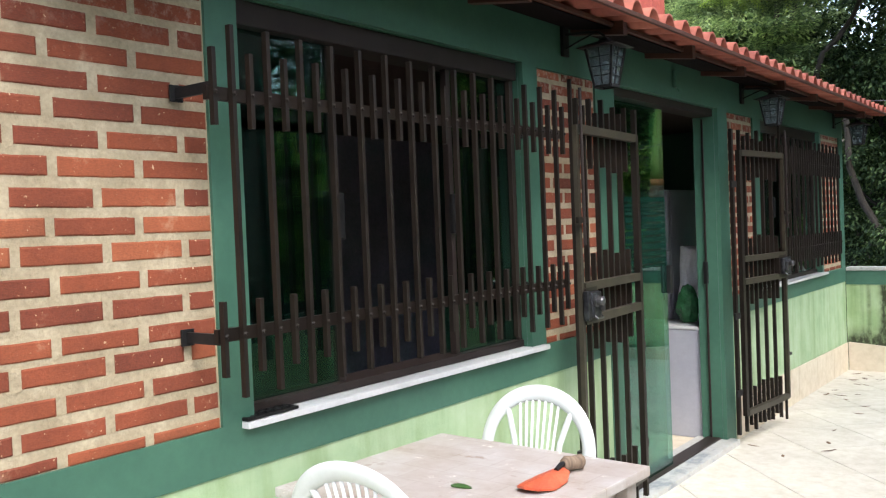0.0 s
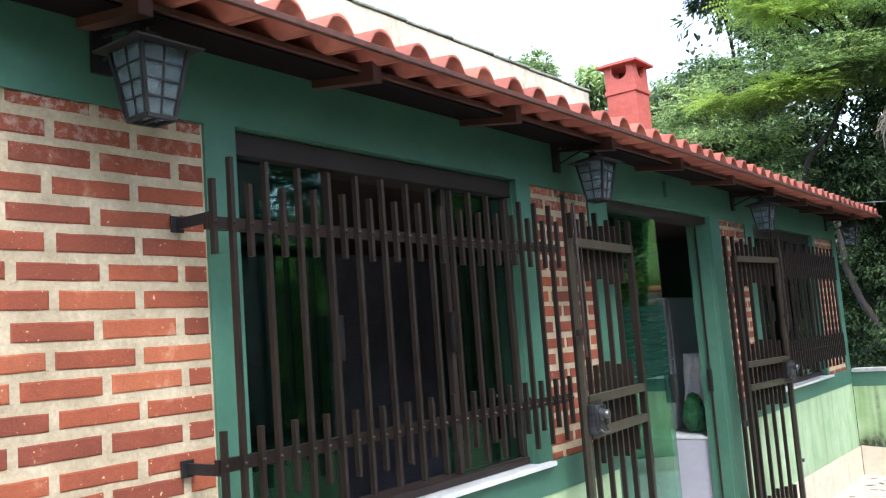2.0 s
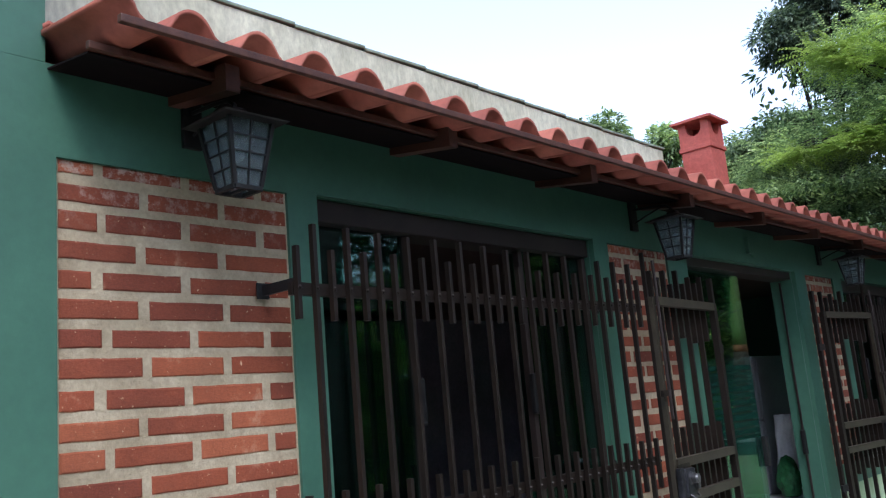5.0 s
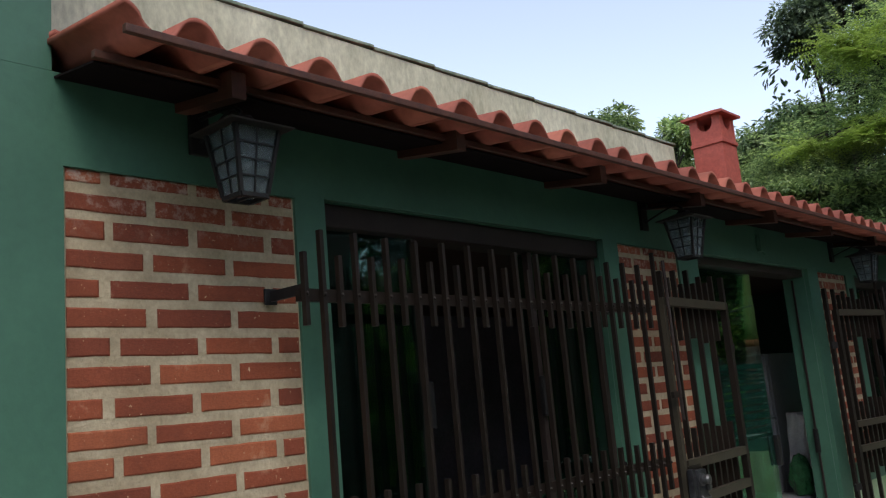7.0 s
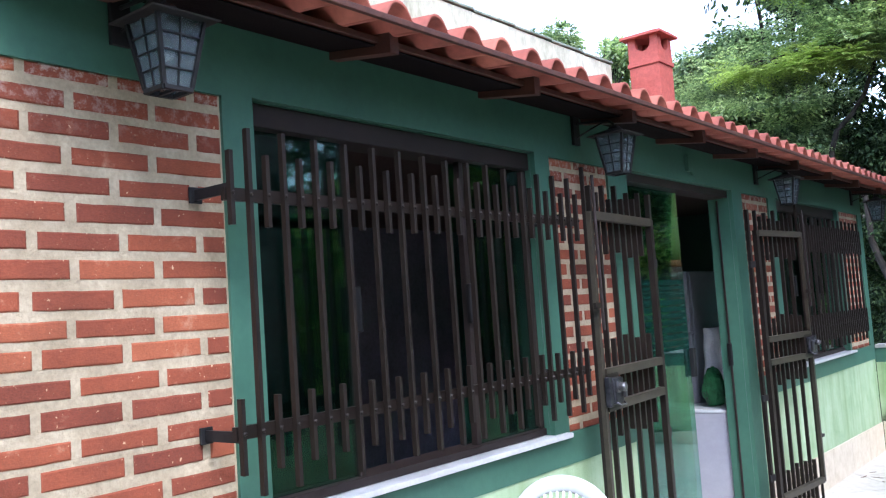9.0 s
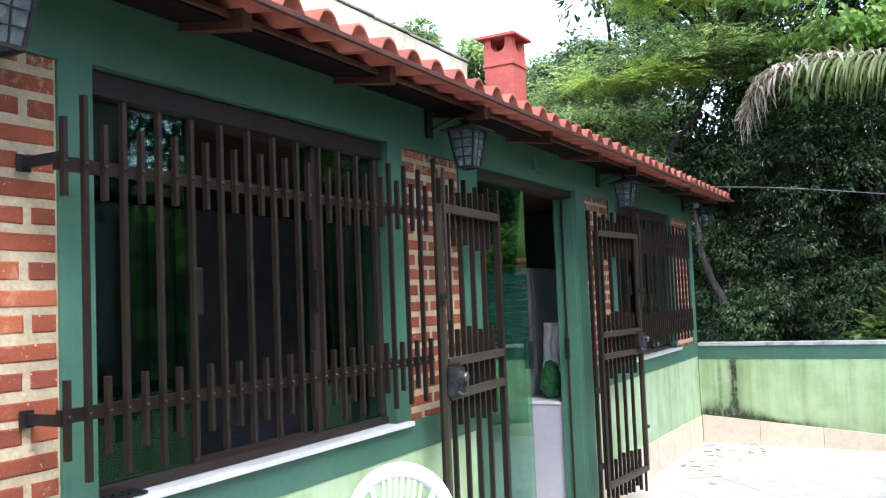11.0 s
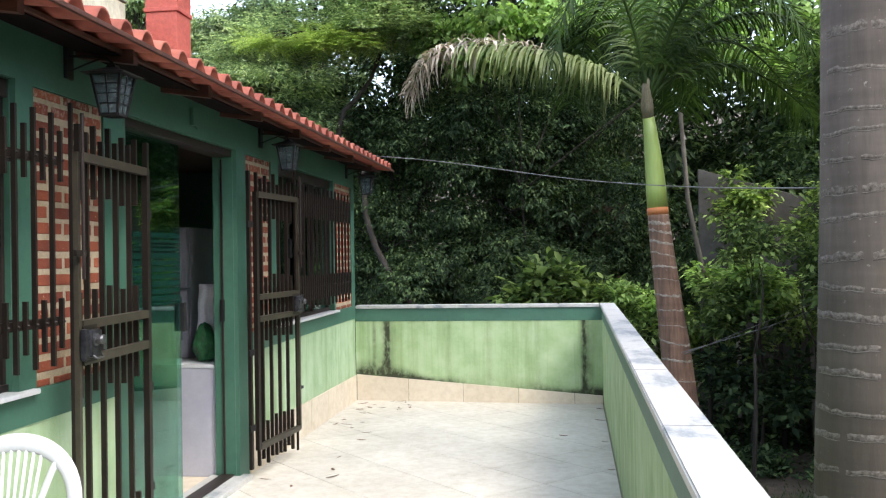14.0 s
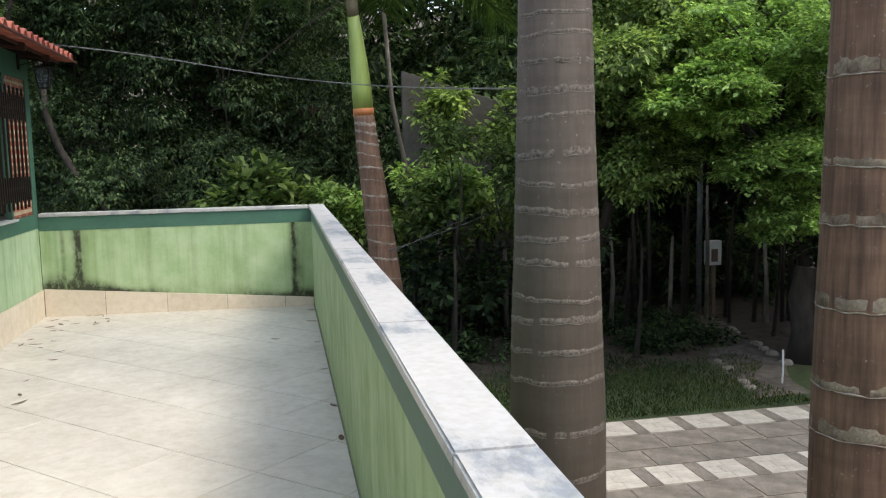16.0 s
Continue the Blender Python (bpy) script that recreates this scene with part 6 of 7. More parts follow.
palm_trunk(yp, [rel(p) for p in ((1.335, 9.14, FOOT), (1.30, 9.14, -0.4), (1.22, 9.16, 0.5), (1.12, 9.2, 1.4), (1.085, 9.22, 1.79))], [0.19, 0.175, 0.145, 0.118, 0.105],
           [z - FOOT for z in (-0.65, -0.35, -0.1, 0.12, 0.32, 0.5, 0.66, 0.82, 0.97, 1.12, 1.25, 1.38, 1.50, 1.61, 1.70)], M_palm_brown, 2)
bm = bmesh.new()
tube(bm, [rel(p) for p in ((1.085, 9.22, 1.785), (1.08, 9.22, 1.86))], [0.106, 0.108], 20)
part("new_scar", bm, M_orange, yp, "orange fresh leaf scar", smooth=True)
bm = bmesh.new()
tube(bm, [rel(p) for p in ((1.08, 9.22, 1.858), (1.07, 9.22, 2.05), (1.05, 9.20, 2.3), (1.02, 9.18, 2.6), (1.0, 9.16, 2.78))], [0.103, 0.101, 0.090, 0.071, 0.058], 20)
part("crownshaft", bm, M_shaft, yp, "yellow-green smooth crownshaft", smooth=True)
bm = bmesh.new()
tube(bm, [rel(p) for p in ((1.0, 9.16, 2.77), (0.985, 9.14, 2.88), (0.98, 9.12, 3.02), (0.98, 9.12, 3.16))], [0.058, 0.066, 0.055, 0.03], 14)
M_sheath = rough_mat("brown_green_leaf_base", (0.09, 0.075, 0.045), (0.19, 0.165, 0.10), 14, 0.85, 60, 0.6, 0.01, stretch=(1, 1, 0.15), fine=0.4)
part("leaf_sheath", bm, M_sheath, yp, "brown fibrous leaf bases", smooth=True)
frond(yp, [rel(p) for p in ((0.97, 9.12, 2.95), (0.75, 9.1, 3.14), (0.4, 9.06, 3.33), (-0.21, 9.0, 3.50), (-0.75, 8.96, 3.56), (-1.15, 8.93, 3.49), (-1.33, 8.92, 3.32), (-1.40, 8.94, 3.08))], 0.74, L_palm_old, 5, hang=1.3, dry_from=0.66, count=95, width=0.028)
frond(yp, [rel(p) for p in ((0.35, 9.06, 3.37), (-0.21, 9.0, 3.54), (-0.75, 8.96, 3.60), (-1.15, 8.93, 3.53), (-1.35, 8.92, 3.35), (-1.43, 8.94, 3.05))], 0.34, L_palm_old, 6, hang=0.55, dry_from=-1.0, count=95, width=0.022, spread=0.8, r0=0.008)
FR = [((0.32, -0.2), 1.8, 2.7), ((0.9, -0.15), 2.3, 1.9), ((0.8, 0.5), 2.4, 1.7), ((0.3, 0.9), 2.5, 2.2), ((0.2, 0.75), 2.3, 2.6), ((-0.12, 0.3), 2.2, 3.0), ((0.1, 0.15), 2.2, 2.9), ((0.85, 0.25), 2.1, 1.0), ((-0.22, -0.1), 1.5, 3.0), ((0.55, 0.1), 2.2, 2.6)]
for i, ((dx, dy), reach, rise) in enumerate(FR):
    h = math.hypot(dx, dy)
    ux, uy = dx / max(h, 0.3), dy / max(h, 0.3)
    pts = []
    for k in range(9):
        s = k / 8
        pts.append((1.0 + ux * reach * (s ** 1.25) * 0.9, 9.12 + uy * reach * (s ** 1.25) * 0.9, 2.95 + rise * s * 1.25 - (rise * 1.0 + 0.5) * s ** 2.6))
    frond(yp, [rel(p) for p in pts], 0.62, L_palm, 40 + i, hang=0.62, count=76, width=0.020, r0=0.03)

yp.location = afar(PB)
yp.scale = (FAR, FAR, FAR)

# two old royal palms beside the terrace
g1 = thing("royal_palm", 1.64, 4.90, GROUND, "stout grey ringed trunk of an old royal palm", "palm tree", "royal palms")
palm_trunk(g1, [(0, 0, 0), (0.0, 0, 1.9), (0.0, 0, 3.4), (0.0, 0.0, 5.5), (0.0, 0, 9.0)], [0.288, 0.268, 0.215, 0.165, 0.14],
           [0.3, 0.62, 0.95, 1.25, 1.52, 1.75, 1.98, 2.16, 2.33, 2.50, 2.66, 2.82, 2.97, 3.14, 3.26, 3.42, 3.55, 3.72, 3.86, 4.02, 4.2, 4.38, 4.56, 4.8, 5.05, 5.3, 5.6], M_palm_grey, 4, wide=0.75, style="band", band=M_speck)
g2 = thing("royal_palm", 3.18, 4.30, GROUND, "brown ringed trunk of an old royal palm", "palm tree", "royal palms")
palm_trunk(g2, [(0, 0, 0), (0.0, 0, 1.9), (0.0, 0, 3.4), (0.0, 0.0, 5.5), (0, 0, 9.0)], [0.305, 0.285, 0.25, 0.205, 0.17],
           [0.5, 0.95, 1.35, 1.72, 2.05, 2.45, 2.84, 3.2, 3.62, 4.0, 4.3, 4.7, 5.1], M_palm_brown, 9, wide=1.4, style="band")
for g, zt in ((g1, 9.0), (g2, 9.0)):
    bm = bmesh.new()
    tube(bm, [(0, 0, zt), (0, 0, zt + 0.9), (0, 0, zt + 1.5)], [0.17, 0.16, 0.09], 16)
    part("crownshaft", bm, M_shaft, g, smooth=True)
    for i in range(9):
        a = i * 2 * math.pi / 9 + (0.3 if g is g1 else 0)
        pts = [(math.cos(a) * 3.0 * (k / 8) ** 1.2, math.sin(a) * 3.0 * (k / 8) ** 1.2, zt + 1.4 + 2.0 * k / 8 - 2.6 * (k / 8) ** 2.4) for k in range(9)]
        frond(g, pts, 0.7, L_palm, 90 + i, hang=0.8, count=40)

# ---- cables ----
M_cable = rough_mat("pale_cable_sheath", (0.07, 0.07, 0.07), (0.16, 0.16, 0.155), 5, 0.5)


def cable(pts, r, label):
    if pts[0][1] < 9.0 and pts[0][0] > 0:
        pts, r = [tuple(afar(p)) for p in pts], r * FAR
    c = thing("overhead_cable", *pts[0], label, "cable", "overhead cables")
    P = [Vector(p) - Vector(pts[0]) for p in pts]
    sm = []
    for a, b in zip(P, P[1:]):
        sm += [a.lerp(b, k / 4) for k in range(4)]
    sm.append(P[-1])
    for _ in range(8):
        sm = [sm[0]] + [(sm[i - 1] + sm[i] * 2 + sm[i + 1]) / 4 for i in range(1, len(sm) - 1)] + [sm[-1]]
    bm = bmesh.new()
    tube(bm, sm, r, 6)
    part("wire", bm, M_cable, c, smooth=True)


cable([(-1.78, 9.0, 2.44), (-1.01, 9.23, 2.39), (0.16, 9.02, 2.14), (1.01, 8.57, 2.03), (1.16, 7.4, 1.92), (1.32, 6.25, 1.82), (1.47, 5.12, 1.735)], 0.005, "thin pale cable strung from the eave to the palm")
cable([(1.26, 8.98, 0.41), (2.0, 9.29, 0.58), (2.66, 9.45, 0.77), (3.83, 9.7, 1.35), (4.72, 9.84, 1.86), (5.6, 10.8, 2.3)], 0.005, "slack cable tied to the young palm trunk")
cable([(1.28, 8.97, 0.39), (2.02, 9.26, 0.65), (2.68, 9.42, 0.86), (3.86, 9.67, 1.43), (4.70, 9.81, 1.95), (5.5, 10.8, 2.4)], 0.0035, "slack cable tied to the young palm trunk")

# ---- far side of the garden: concrete wall, fence poles, service pole ----
M_concrete = rough_mat("stained_concrete", (0.055, 0.050, 0.045), (0.105, 0.096, 0.088), 1.2, 0.95, 20, 0.5, 0.01, fine=0.3)
bm = bmesh.new()
v = [bm.verts.new(p) for p in ((2.75, 17.0, GROUND), (5.6, 16.4, GROUND), (5.6, 16.4, 2.0), (2.75, 17.0, 2.95), (2.77, 17.2, GROUND), (5.62, 16.6, GROUND), (5.62, 16.6, 2.0), (2.77, 17.2, 2.95))]
for f in ((0, 1, 2, 3), (7, 6, 5, 4), (0, 4, 5, 1), (1, 5, 6, 2), (2, 6, 7, 3), (3, 7, 4, 0)):
    bm.faces.new([v[i] for i in f])
bmesh.ops.bevel(bm, geom=bm.edges[:], offset=0.01, segments=1, affect="EDGES")
tagged(part("garden_wall", bm, M_concrete), "grey stained concrete wall with a sloping top", "wall", kind="structure")

M_umber = rough_mat("umber_painted_wall", (0.05, 0.028, 0.02), (0.085, 0.05, 0.035), 2, 0.95, 20, 0.4, 0.008, fine=0.3)
solid("garden_wall_brown", M_umber, "dull brown wall of an outbuilding deep in the shade", "wall", (0.05, 1.75, 20.4, 20.6, GROUND, 2.5), bev=0.01)

M_galv = rough_mat("dull_galvanised_steel", (0.14, 0.15, 0.155), (0.24, 0.25, 0.26), 8, 0.6, 60, 0.1, metal=0.3)
sp = thing("service_pole", 8.42, 15.9, GROUND, "thin dark service pole with a pale meter box", "pole")
bm = bmesh.new()
tube(bm, [(0, 0, 0), (0, 0, 4.6)], 0.055, 12)
part("pole", bm, M_galv, sp, smooth=True)
bm = bmesh.new()
box(bm, 0.07, 0.36, -0.22, -0.06, 0.98, 1.46, 0.01)
mb = part("meter_box", bm, M_white_metal, sp, "pale metal meter box")
bm = bmesh.new()
box(bm, 0.14, 0.28, -0.226, -0.218, 1.05, 1.30, 0.004)
part("window", bm, M_oldwood, mb, "brown meter window")
bm = bmesh.new()
box(bm, 0.19, 0.26, -0.18, -0.10, 0.0, 0.98)
part("post", bm, M_oldwood, sp)
rnd = random.Random(21)
for i in range(34):
    x = 3.2 + i * 0.25 + rnd.uniform(-0.08, 0.08)
    y = 15.2 - (x - 3.2) * 0.05 + rnd.uniform(-0.3, 0.5)
    h = rnd.uniform(1.6, 2.7)
    p = thing("fence_stake", x, y, GROUND, "rough weathered wooden fence stake at the garden edge", "fence stake", "fence stakes")
    bm = bmesh.new()
    tube(bm, [(0, 0, 0), (rnd.uniform(-.04, .04), 0, h * 0.5), (rnd.uniform(-.1, .1), 0, h)], [rnd.uniform(0.035, 0.06), 0.04, 0.028], 7)
    part("stake", bm, M_bark if i % 4 else M_bark_pale, p, smooth=True)
ms = thing("marker_stick", 6.98, 10.85, GROUND, "short white stick standing in the lawn", "stick")
bm = bmesh.new()
tube(bm, [(0, 0, 0), (0.01, 0, 0.25), (0.0, 0, 0.48)], 0.013, 7)
part("stick", bm, M_plastic, ms)
st = thing("tree_stump", 8.0, 11.9, GROUND, "rough grey stump at the lawn's edge", "stump")
bm = bmesh.new()
tube(bm, [(0, 0, 0), (0.02, 0, 0.5), (-0.05, 0, 1.0), (0.03, 0, 1.45)], [0.26, 0.19, 0.18, 0.15], 14)
for vv in bm.verts:
    vv.co += Vector((1, 1, 0)) * noise.noise(vv.co * 5) * 0.05
part("bark", bm, M_bark, st, smooth=True)

# trodden soil path from the pole down to the paving
M_soil = rough_mat("trodden_grey_soil", (0.06, 0.05, 0.04), (0.14, 0.12, 0.10), 5, 0.95, 30, 0.8, 0.02)
bm = bmesh.new()
prev = None
for k in range(25):
    f = k / 24
    cx, cy = 8.0 - 1.15 * f + 0.18 * math.sin(f * 5), 15.6 - 5.3 * f
    w = 0.35 + 0.15 * math.sin(f * 11 + 1) + 0.2 * f
    cur = [bm.verts.new((cx + w * s, cy, GROUND + 0.004 + 0.03 * (1 - abs(s)) * (0.6 + 0.4 * math.sin(k * 1.7)))) for s in (-1, -0.5, 0, 0.5, 1)]
    if prev:
        for i in range(4):
            bm.faces.new((prev[i], prev[i + 1], cur[i + 1], cur[i]))
    prev = cur
tagged(part("path", bm, M_soil, smooth=True), "trodden bare soil path across the lawn", "path", kind="structure")
rnd = random.Random(3)
for i in range(14):
    f = rnd.random()
    bm = bmesh.new()
    bmesh.ops.create_icosphere(bm, subdivisions=2, radius=rnd.uniform(0.05, 0.12))
    for v in bm.verts:
        v.co *= 1 + 0.35 * noise.noise(v.co * 9 + Vector((i, 0, 0)))
        v.co.z *= 0.55
    ob = part("stone", bm, M_bark_pale)
    ob.location = (8.0 - 1.15 * f + rnd.choice((-0.5, 0.5)), 15.6 - 5.3 * f, GROUND + 0.02)
    tagged(ob, "rough grey stone beside the soil path", "stone", "stones by the path")

# lawn grass between the pavers and the trees
rg = np.random.default_rng(5)
n = 26000
bx_ = np.stack([rg.uniform(1.6, 9.0, n), rg.uniform(9.95, 14.2, n), np.full(n, GROUND)], 1)
keep = (np.abs(bx_[:, 0] - (7.2 + 0.25 * (bx_[:, 1] - 10))) > 0.55 + 0.2 * np.sin(bx_[:, 1] * 3)) & (bx_[:, 1] < 12.6 + np.sin(bx_[:, 0] * 1.7) * 0.7 + rg.normal(size=n) * 0.4)
bx_ = bx_[keep]
n = len(bx_)
ax = np.stack([rg.normal(size=n) * 0.5, rg.normal(size=n) * 0.5, np.ones(n)], 1)
tagged(new("lawn_grass", leaf_mesh("lawn_grass", bx_, ax, rg.normal(size=(n, 3)), rg.uniform(0.04, 0.09, n), np.full(n, 0.012), L_grass)), "short green lawn grass", "grass", kind="stuff")

# garden paving: white marble squares among grey slabs
M_slab = rough_mat("grey_stone_slab", (0.145, 0.125, 0.098), (0.275, 0.24, 0.195), 4, 0.85, 30, 0.4, 0.006, fine=0.25, random=0.12)
M_pav_white = rough_mat("white_stone_paver", (0.42, 0.385, 0.32), (0.57, 0.525, 0.45), 6, 0.6, 40, 0.2, fine=0.15, random=0.06)
pav = solid("pavement", M_grout, "garden paving of white squares among grey slabs", "pavement", (2.2, 9.2, 4.2, 9.84, GROUND, GROUND + 0.02))
PZ = GROUND + 0.021
for r in range(4):
    yw = 9.31 - r * 1.47                  # foot of a row of white squares
    for c in range(11):
        x0 = 2.55 + c * 0.585 + 0.03 * (r % 2)
        bm = bmesh.new()
        # each white square is laid of six cut pieces
        for i in range(2):
            for j in range(3):
                sh = (0.0, -0.05, 0.03)[j]
                xa = 0.0 if i == 0 else 0.21 + sh
                xb = 0.21 + sh - 0.005 if i == 0 else 0.42
                box(bm, xa, xb, 0.16 * j, 0.16 * (j + 1) - 0.005, 0, 0.012)
        ob = part("white_paver", bm, M_pav_white, pav)
        ob.location = (x0, yw, PZ)
        bm = bmesh.new()
        box(bm, 0, 0.135, 0, 0.47, 0, 0.008, 0.004)
        part("stone_slab", bm, M_slab, pav).location = (x0 + 0.435, yw, PZ)
        for k in range(2):
            bm = bmesh.new()
            box(bm, 0, 0.55 + 0.02 * ((c + k) % 2), 0, 0.455, 0, 0.010, 0.006)
            part("stone_slab", bm, M_slab, pav).location = (x0 + 0.22 * ((r + k) % 2), yw - 0.485 * (k + 1), PZ)


# ---- pieces: bricks, roof tiles, floor tiles ----
def brick_mesh(L, Hh, seed):
    """A hand-cut brick face with uneven edges, standing out of the mortar along +x."""
    rnd = random.Random(seed)
    bm = bmesh.new()
    n = max(3, int(L / 0.035))
    e = 0.0010
    lo = [(L * k / n, rnd.uniform(-e, e)) for k in range(n + 1)]
    hi = [(L * k / n, Hh + rnd.uniform(-e, e)) for k in range(n, -1, -1)]
    pts = lo + hi
    back = [bm.verts.new((-0.006, y, z)) for y, z in pts]
    rim = [bm.verts.new((0.0012, y, z)) for y, z in pts]
    cy, cz = L / 2, Hh / 2
    fr = [bm.verts.new((0.003 + rnd.uniform(-0.0006, 0.0006), cy + (y - cy) * (1 - 0.005 / L * 2), cz + (z - cz) * (1 - 0.004 / Hh * 2))) for y, z in pts]
    m = len(pts)
    for k in range(m):
        j = (k + 1) % m
        bm.faces.new((back[k], back[j], rim[j], rim[k]))
        bm.faces.new((rim[k], rim[j], fr[j], fr[k]))
    bm.faces.new(fr)
    me = finish(bm, "brick")
    me.materials.append(M_brick)
    return me


brick_cache = {}


def lay_bricks(wall, y0, y1, seed, long_first):
    rnd = random.Random(seed)
    pitch = 0.0685
    for r in range(18):
        z = 0.962 + (r - 1) * pitch + rnd.uniform(-0.003, 0.003)
        hh = 0.0435 + rnd.uniform(-0.003, 0.003)
        if r == 0:
            z, hh = PBOT + 0.001, 0.028
        if r == 17:
            hh = PTOP - z - 0.002
        # courses count from the side that meets the next pillar
        y = y1 - 0.006
        first = 0.073 if r % 2 else long_first
        k = 0
        while y > y0 + 0.035:
            L = (first if k == 0 else 0.203) + rnd.uniform(-0.005, 0.005)
            if y - L < y0 + 0.008:
                L = y - y0 - 0.008
            if L > 0.025:
                key = (round(L / 0.004), round(hh / 0.003), k % 2)
                if key not in brick_cache:
                    brick_cache[key] = brick_mesh(round(L / 0.004) * 0.004, round(hh / 0.003) * 0.003, key[0] * 7 + key[1] * 31 + key[2])
                ob = new("brick", brick_cache[key])
                ob.parent = wall
                ob.matrix_world = Matrix.Translation((-1.971, y - L, z)) @ Matrix.Rotation(rnd.uniform(-0.008, 0.008), 4, "X")
            y -= L + 0.0255 + rnd.uniform(-0.003, 0.003)
            k += 1


for i, ((a, b), w) in enumerate(zip(PANELS, panel_obs)):
    lay_bricks(w, a, b, 11 + i, 0.165 if i else 0.198)

# roof tiles: an S-curved roll, one mesh for all
TP = 0.177
roof = thing("roof", -2.2, ROOF0, TILEZ, "clay tile roof of curved red tiles over the eave", "roof", kind="structure")


def tile_mesh(u0=0.0):
    bm = bmesh.new()
    n, Ls, th = 18, 0.40, 0.013
    ws = TP * 1.12
    top, bot = [], []
    for s in (0, 1):
        rt, rb = [], []
        for k in range(n + 1):
            u = u0 + (1 - u0) * k / n
            y = (u - 0.5) * ws
            c = math.cos(2 * math.pi * (u * ws / TP - ws / TP / 2))
            z = 0.030 + 0.031 * math.copysign(abs(c) ** 0.62, c)
            x = -Ls * s
            lift = (0.016 if s == 0 else 0.0) + Ls * s * RS
            rt.append(bm.verts.new((x, y, z + th + lift)))
            rb.append(bm.verts.new((x, y, z + lift)))
        top.append(rt)
        bot.append(rb)
    for k in range(n):
        bm.faces.new((top[0][k], top[0][k + 1], top[1][k + 1], top[1][k]))
        bm.faces.new((bot[0][k + 1], bot[0][k], bot[1][k], bot[1][k + 1]))
        for s in (0, 1):
            bm.faces.new((top[s][k], bot[s][k], bot[s][k + 1], top[s][k + 1]))
    for k in (0, n):
        bm.faces.new((top[0][k], bot[0][k], bot[1][k], top[1][k]))
    bmesh.ops.recalc_face_normals(bm, faces=bm.faces[:])
    me = finish(bm, "roof_tile", True)
    me.materials.append(M_clay)
    return me


tm, half_tile = tile_mesh(), tile_mesh(0.52)
ncol = int((ROOF1 - ROOF0) / TP)
rnd = random.Random(5)
for row in range(5):
    for c in range(ncol):
        x = FRONT - row * 0.33
        z = TILEZ + (FRONT - x) * RS + row * 0.004
        ob = new("roof_tile", tm if c else half_tile)
        ob.parent = roof
        ob.matrix_world = Matrix.Translation((x + rnd.uniform(-0.004, 0.004), ROOF0 + TP * (c + 0.5), z + rnd.uniform(-0.002, 0.002))) @ Matrix.Rotation(rnd.uniform(-0.012, 0.012), 4, "Z") @ Matrix.Rotation(rnd.uniform(-0.01, 0.01), 4, "X")

# terrace floor tiles, laid on the diagonal and cut at the walls


def clip(poly, keep):
    """Cut a polygon by the half plane keep(p) >= 0."""
    out = []
    for a, b in zip(poly, poly[1:] + poly[:1]):
        ka, kb = keep(a), keep(b)
        if ka >= 0:
            out.append(a)
        if ka * kb < 0:
            t = ka / (ka - kb)
            out.append((a[0] + (b[0] - a[0]) * t, a[1] + (b[1] - a[1]) * t))
    return out


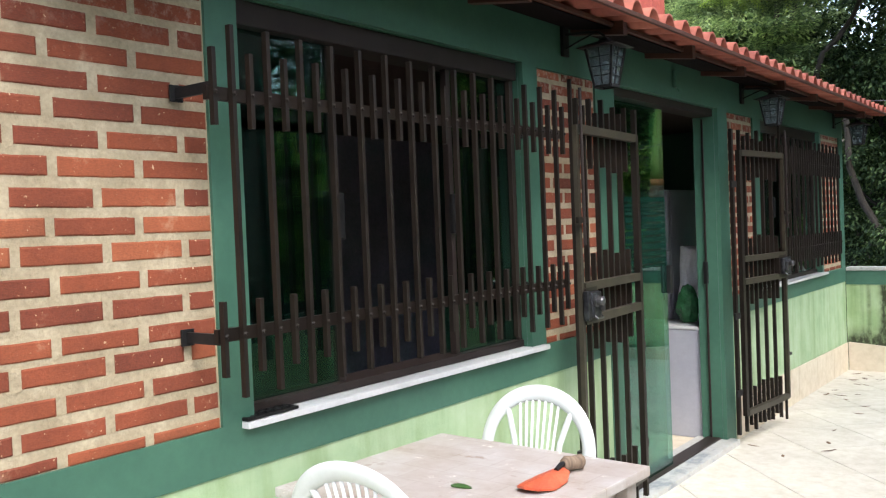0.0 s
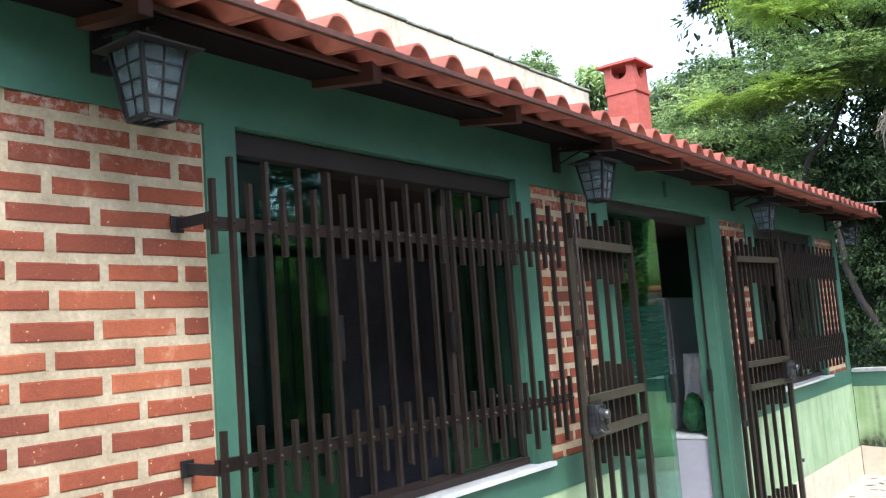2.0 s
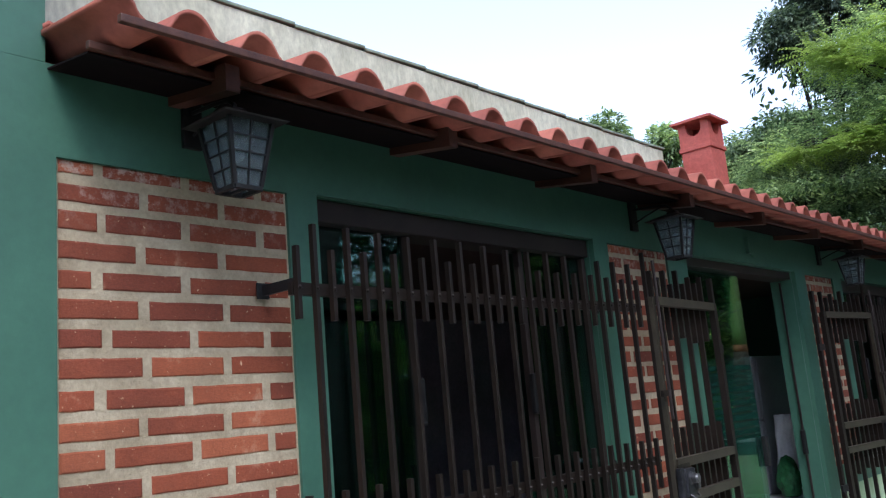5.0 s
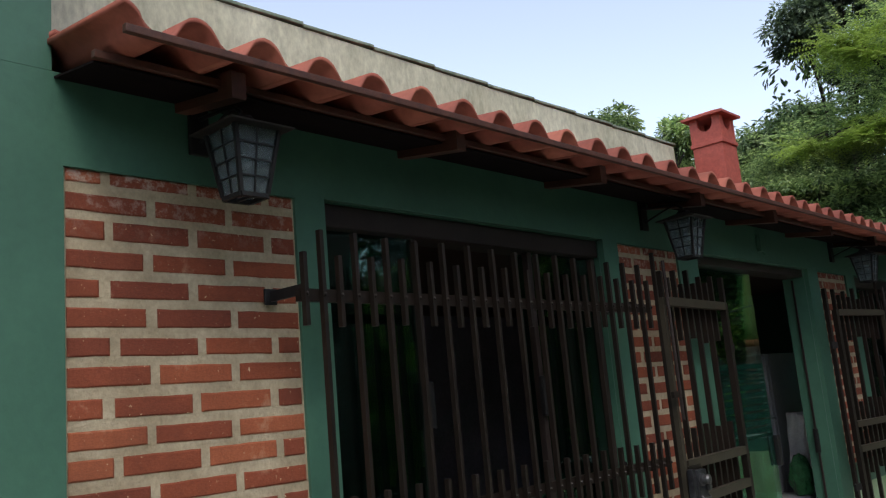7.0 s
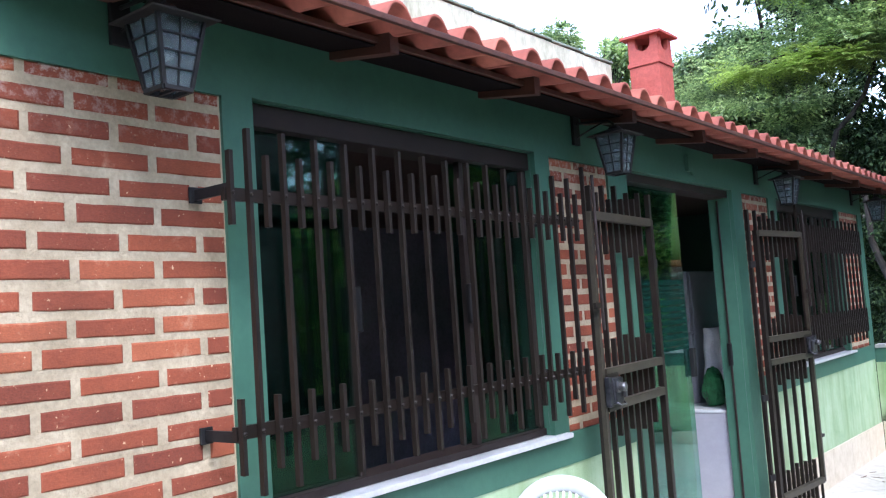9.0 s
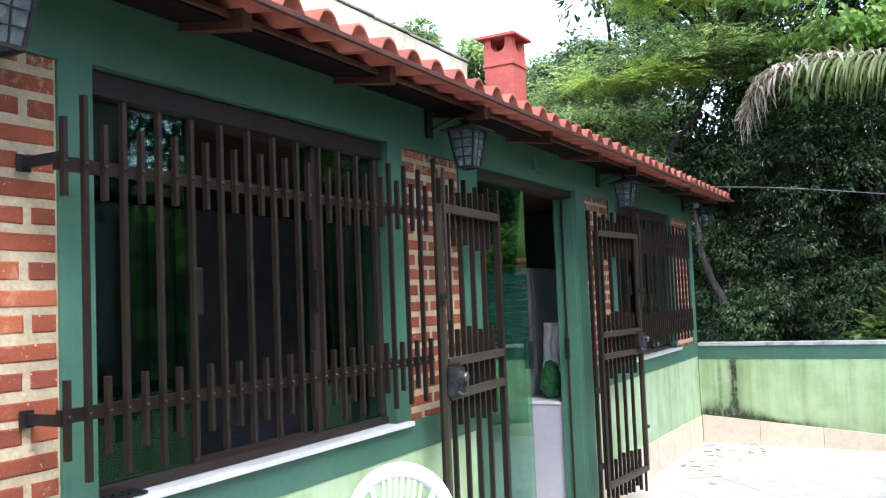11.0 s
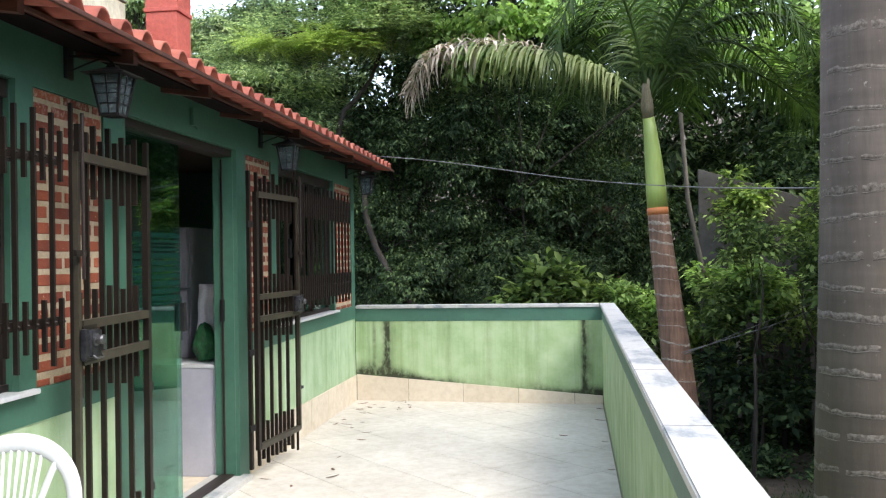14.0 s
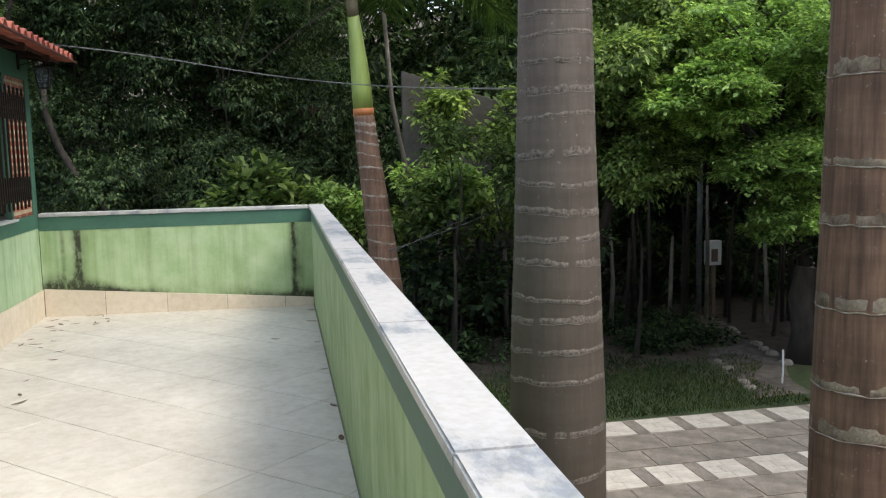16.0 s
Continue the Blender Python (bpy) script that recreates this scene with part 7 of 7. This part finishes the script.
D = 0.742
J = 0.0032
for i in range(-14, 10):
    for j in range(-15, 10):
        u0, v0 = 4.98 + i * D, 4.92 + j * D          # u = y - x, v = y + x
        sq = [(u0 + J, v0 + J), (u0 + D - J, v0 + J), (u0 + D - J, v0 + D - J), (u0 + J, v0 + D - J)]
        poly = [((v - u) / 2, (u + v) / 2) for u, v in sq]
        for keep in (lambda p: p[0] - (WX + 0.006), lambda p: px(p[1]) - 0.006 - p[0], lambda p: END - 0.006 - p[1], lambda p: p[1] + 2.9):
            poly = clip(poly, keep) if len(poly) > 2 else []
        if len(poly) < 3:
            continue
        area = abs(sum(a[0] * b[1] - b[0] * a[1] for a, b in zip(poly, poly[1:] + poly[:1]))) / 2
        if area < 0.002:
            continue
        cx, cy = sum(p[0] for p in poly) / len(poly), sum(p[1] for p in poly) / len(poly)
        bm = bmesh.new()
        s = 0.004
        lo = [bm.verts.new((x - cx, y - cy, fz(x, y) - 0.003)) for x, y in poly]
        md = [bm.verts.new((x - cx, y - cy, fz(x, y) - 0.001)) for x, y in poly]
        hi = [bm.verts.new(((x - cx) * (1 - s), (y - cy) * (1 - s), fz(x, y) + 0.0005)) for x, y in poly]
        n = len(poly)
        bm.faces.new(hi)
        for k in range(n):
            q2 = (k + 1) % n
            bm.faces.new((lo[k], lo[q2], md[q2], md[k]))
            bm.faces.new((md[k], md[q2], hi[q2], hi[k]))
        ob = part("floor_tile", bm, M_tile, terrace)
        ob.location = (cx, cy, 0)


# ---- fallen leaves on the terrace ----
M_dead = rough_mat("dry_brown_leaf", (0.10, 0.055, 0.028), (0.20, 0.12, 0.06), 30, 0.8, random=0.35)
dead = []
for s in range(4):
    bm = bmesh.new()
    n = 10
    L, W = (0.034, 0.012) if s < 2 else (0.05, 0.007)
    o = [(L * math.cos(2 * math.pi * k / n), W * math.sin(2 * math.pi * k / n)) for k in range(n)]
    lo = [bm.verts.new((x, y, 0.001 + (0.12 + 0.1 * s) * abs(y) + 2.5 * x * x)) for x, y in o]
    hi = [bm.verts.new((v.co.x, v.co.y, v.co.z + 0.0012)) for v in lo]
    bm.faces.new(lo[::-1])
    bm.faces.new(hi)
    for k in range(n):
        bm.faces.new((lo[k], lo[(k + 1) % n], hi[(k + 1) % n], hi[k]))
    me = finish(bm, "fallen_leaf")
    me.materials.append(M_dead)
    dead.append(me)
rnd = random.Random(8)
spots = [(rnd.gauss(-1.55, 0.16), rnd.gauss(8.25, 0.25)) for _ in range(14)] + [(rnd.uniform(-1.88, -1.45), rnd.uniform(5.4, 8.4)) for _ in range(11)] + [(px(y) - rnd.uniform(0.02, 0.05), y) for y in (8.5, 7.9, 7.0, 6.1, 5.2, 4.6)] + [(-1.45, 5.9), (-1.4, 5.7), (-1.6, 5.45), (0.1, 7.2)]
for x, y in spots:
    y = min(y, END - 0.05)
    x = max(x, WX + 0.05)
    ob = new("fallen_leaf", dead[rnd.randrange(4)])
    k = rnd.uniform(0.6, 1.3)
    ob.matrix_world = Matrix.Translation((x, y, fz(x, y) + 0.001)) @ Matrix.Rotation(rnd.uniform(0, 6.28), 4, "Z") @ Matrix.Diagonal((k, k, k, 1))
    tagged(ob, "small dry brown fallen leaf on the terrace tiles", "leaf", "fallen leaves")
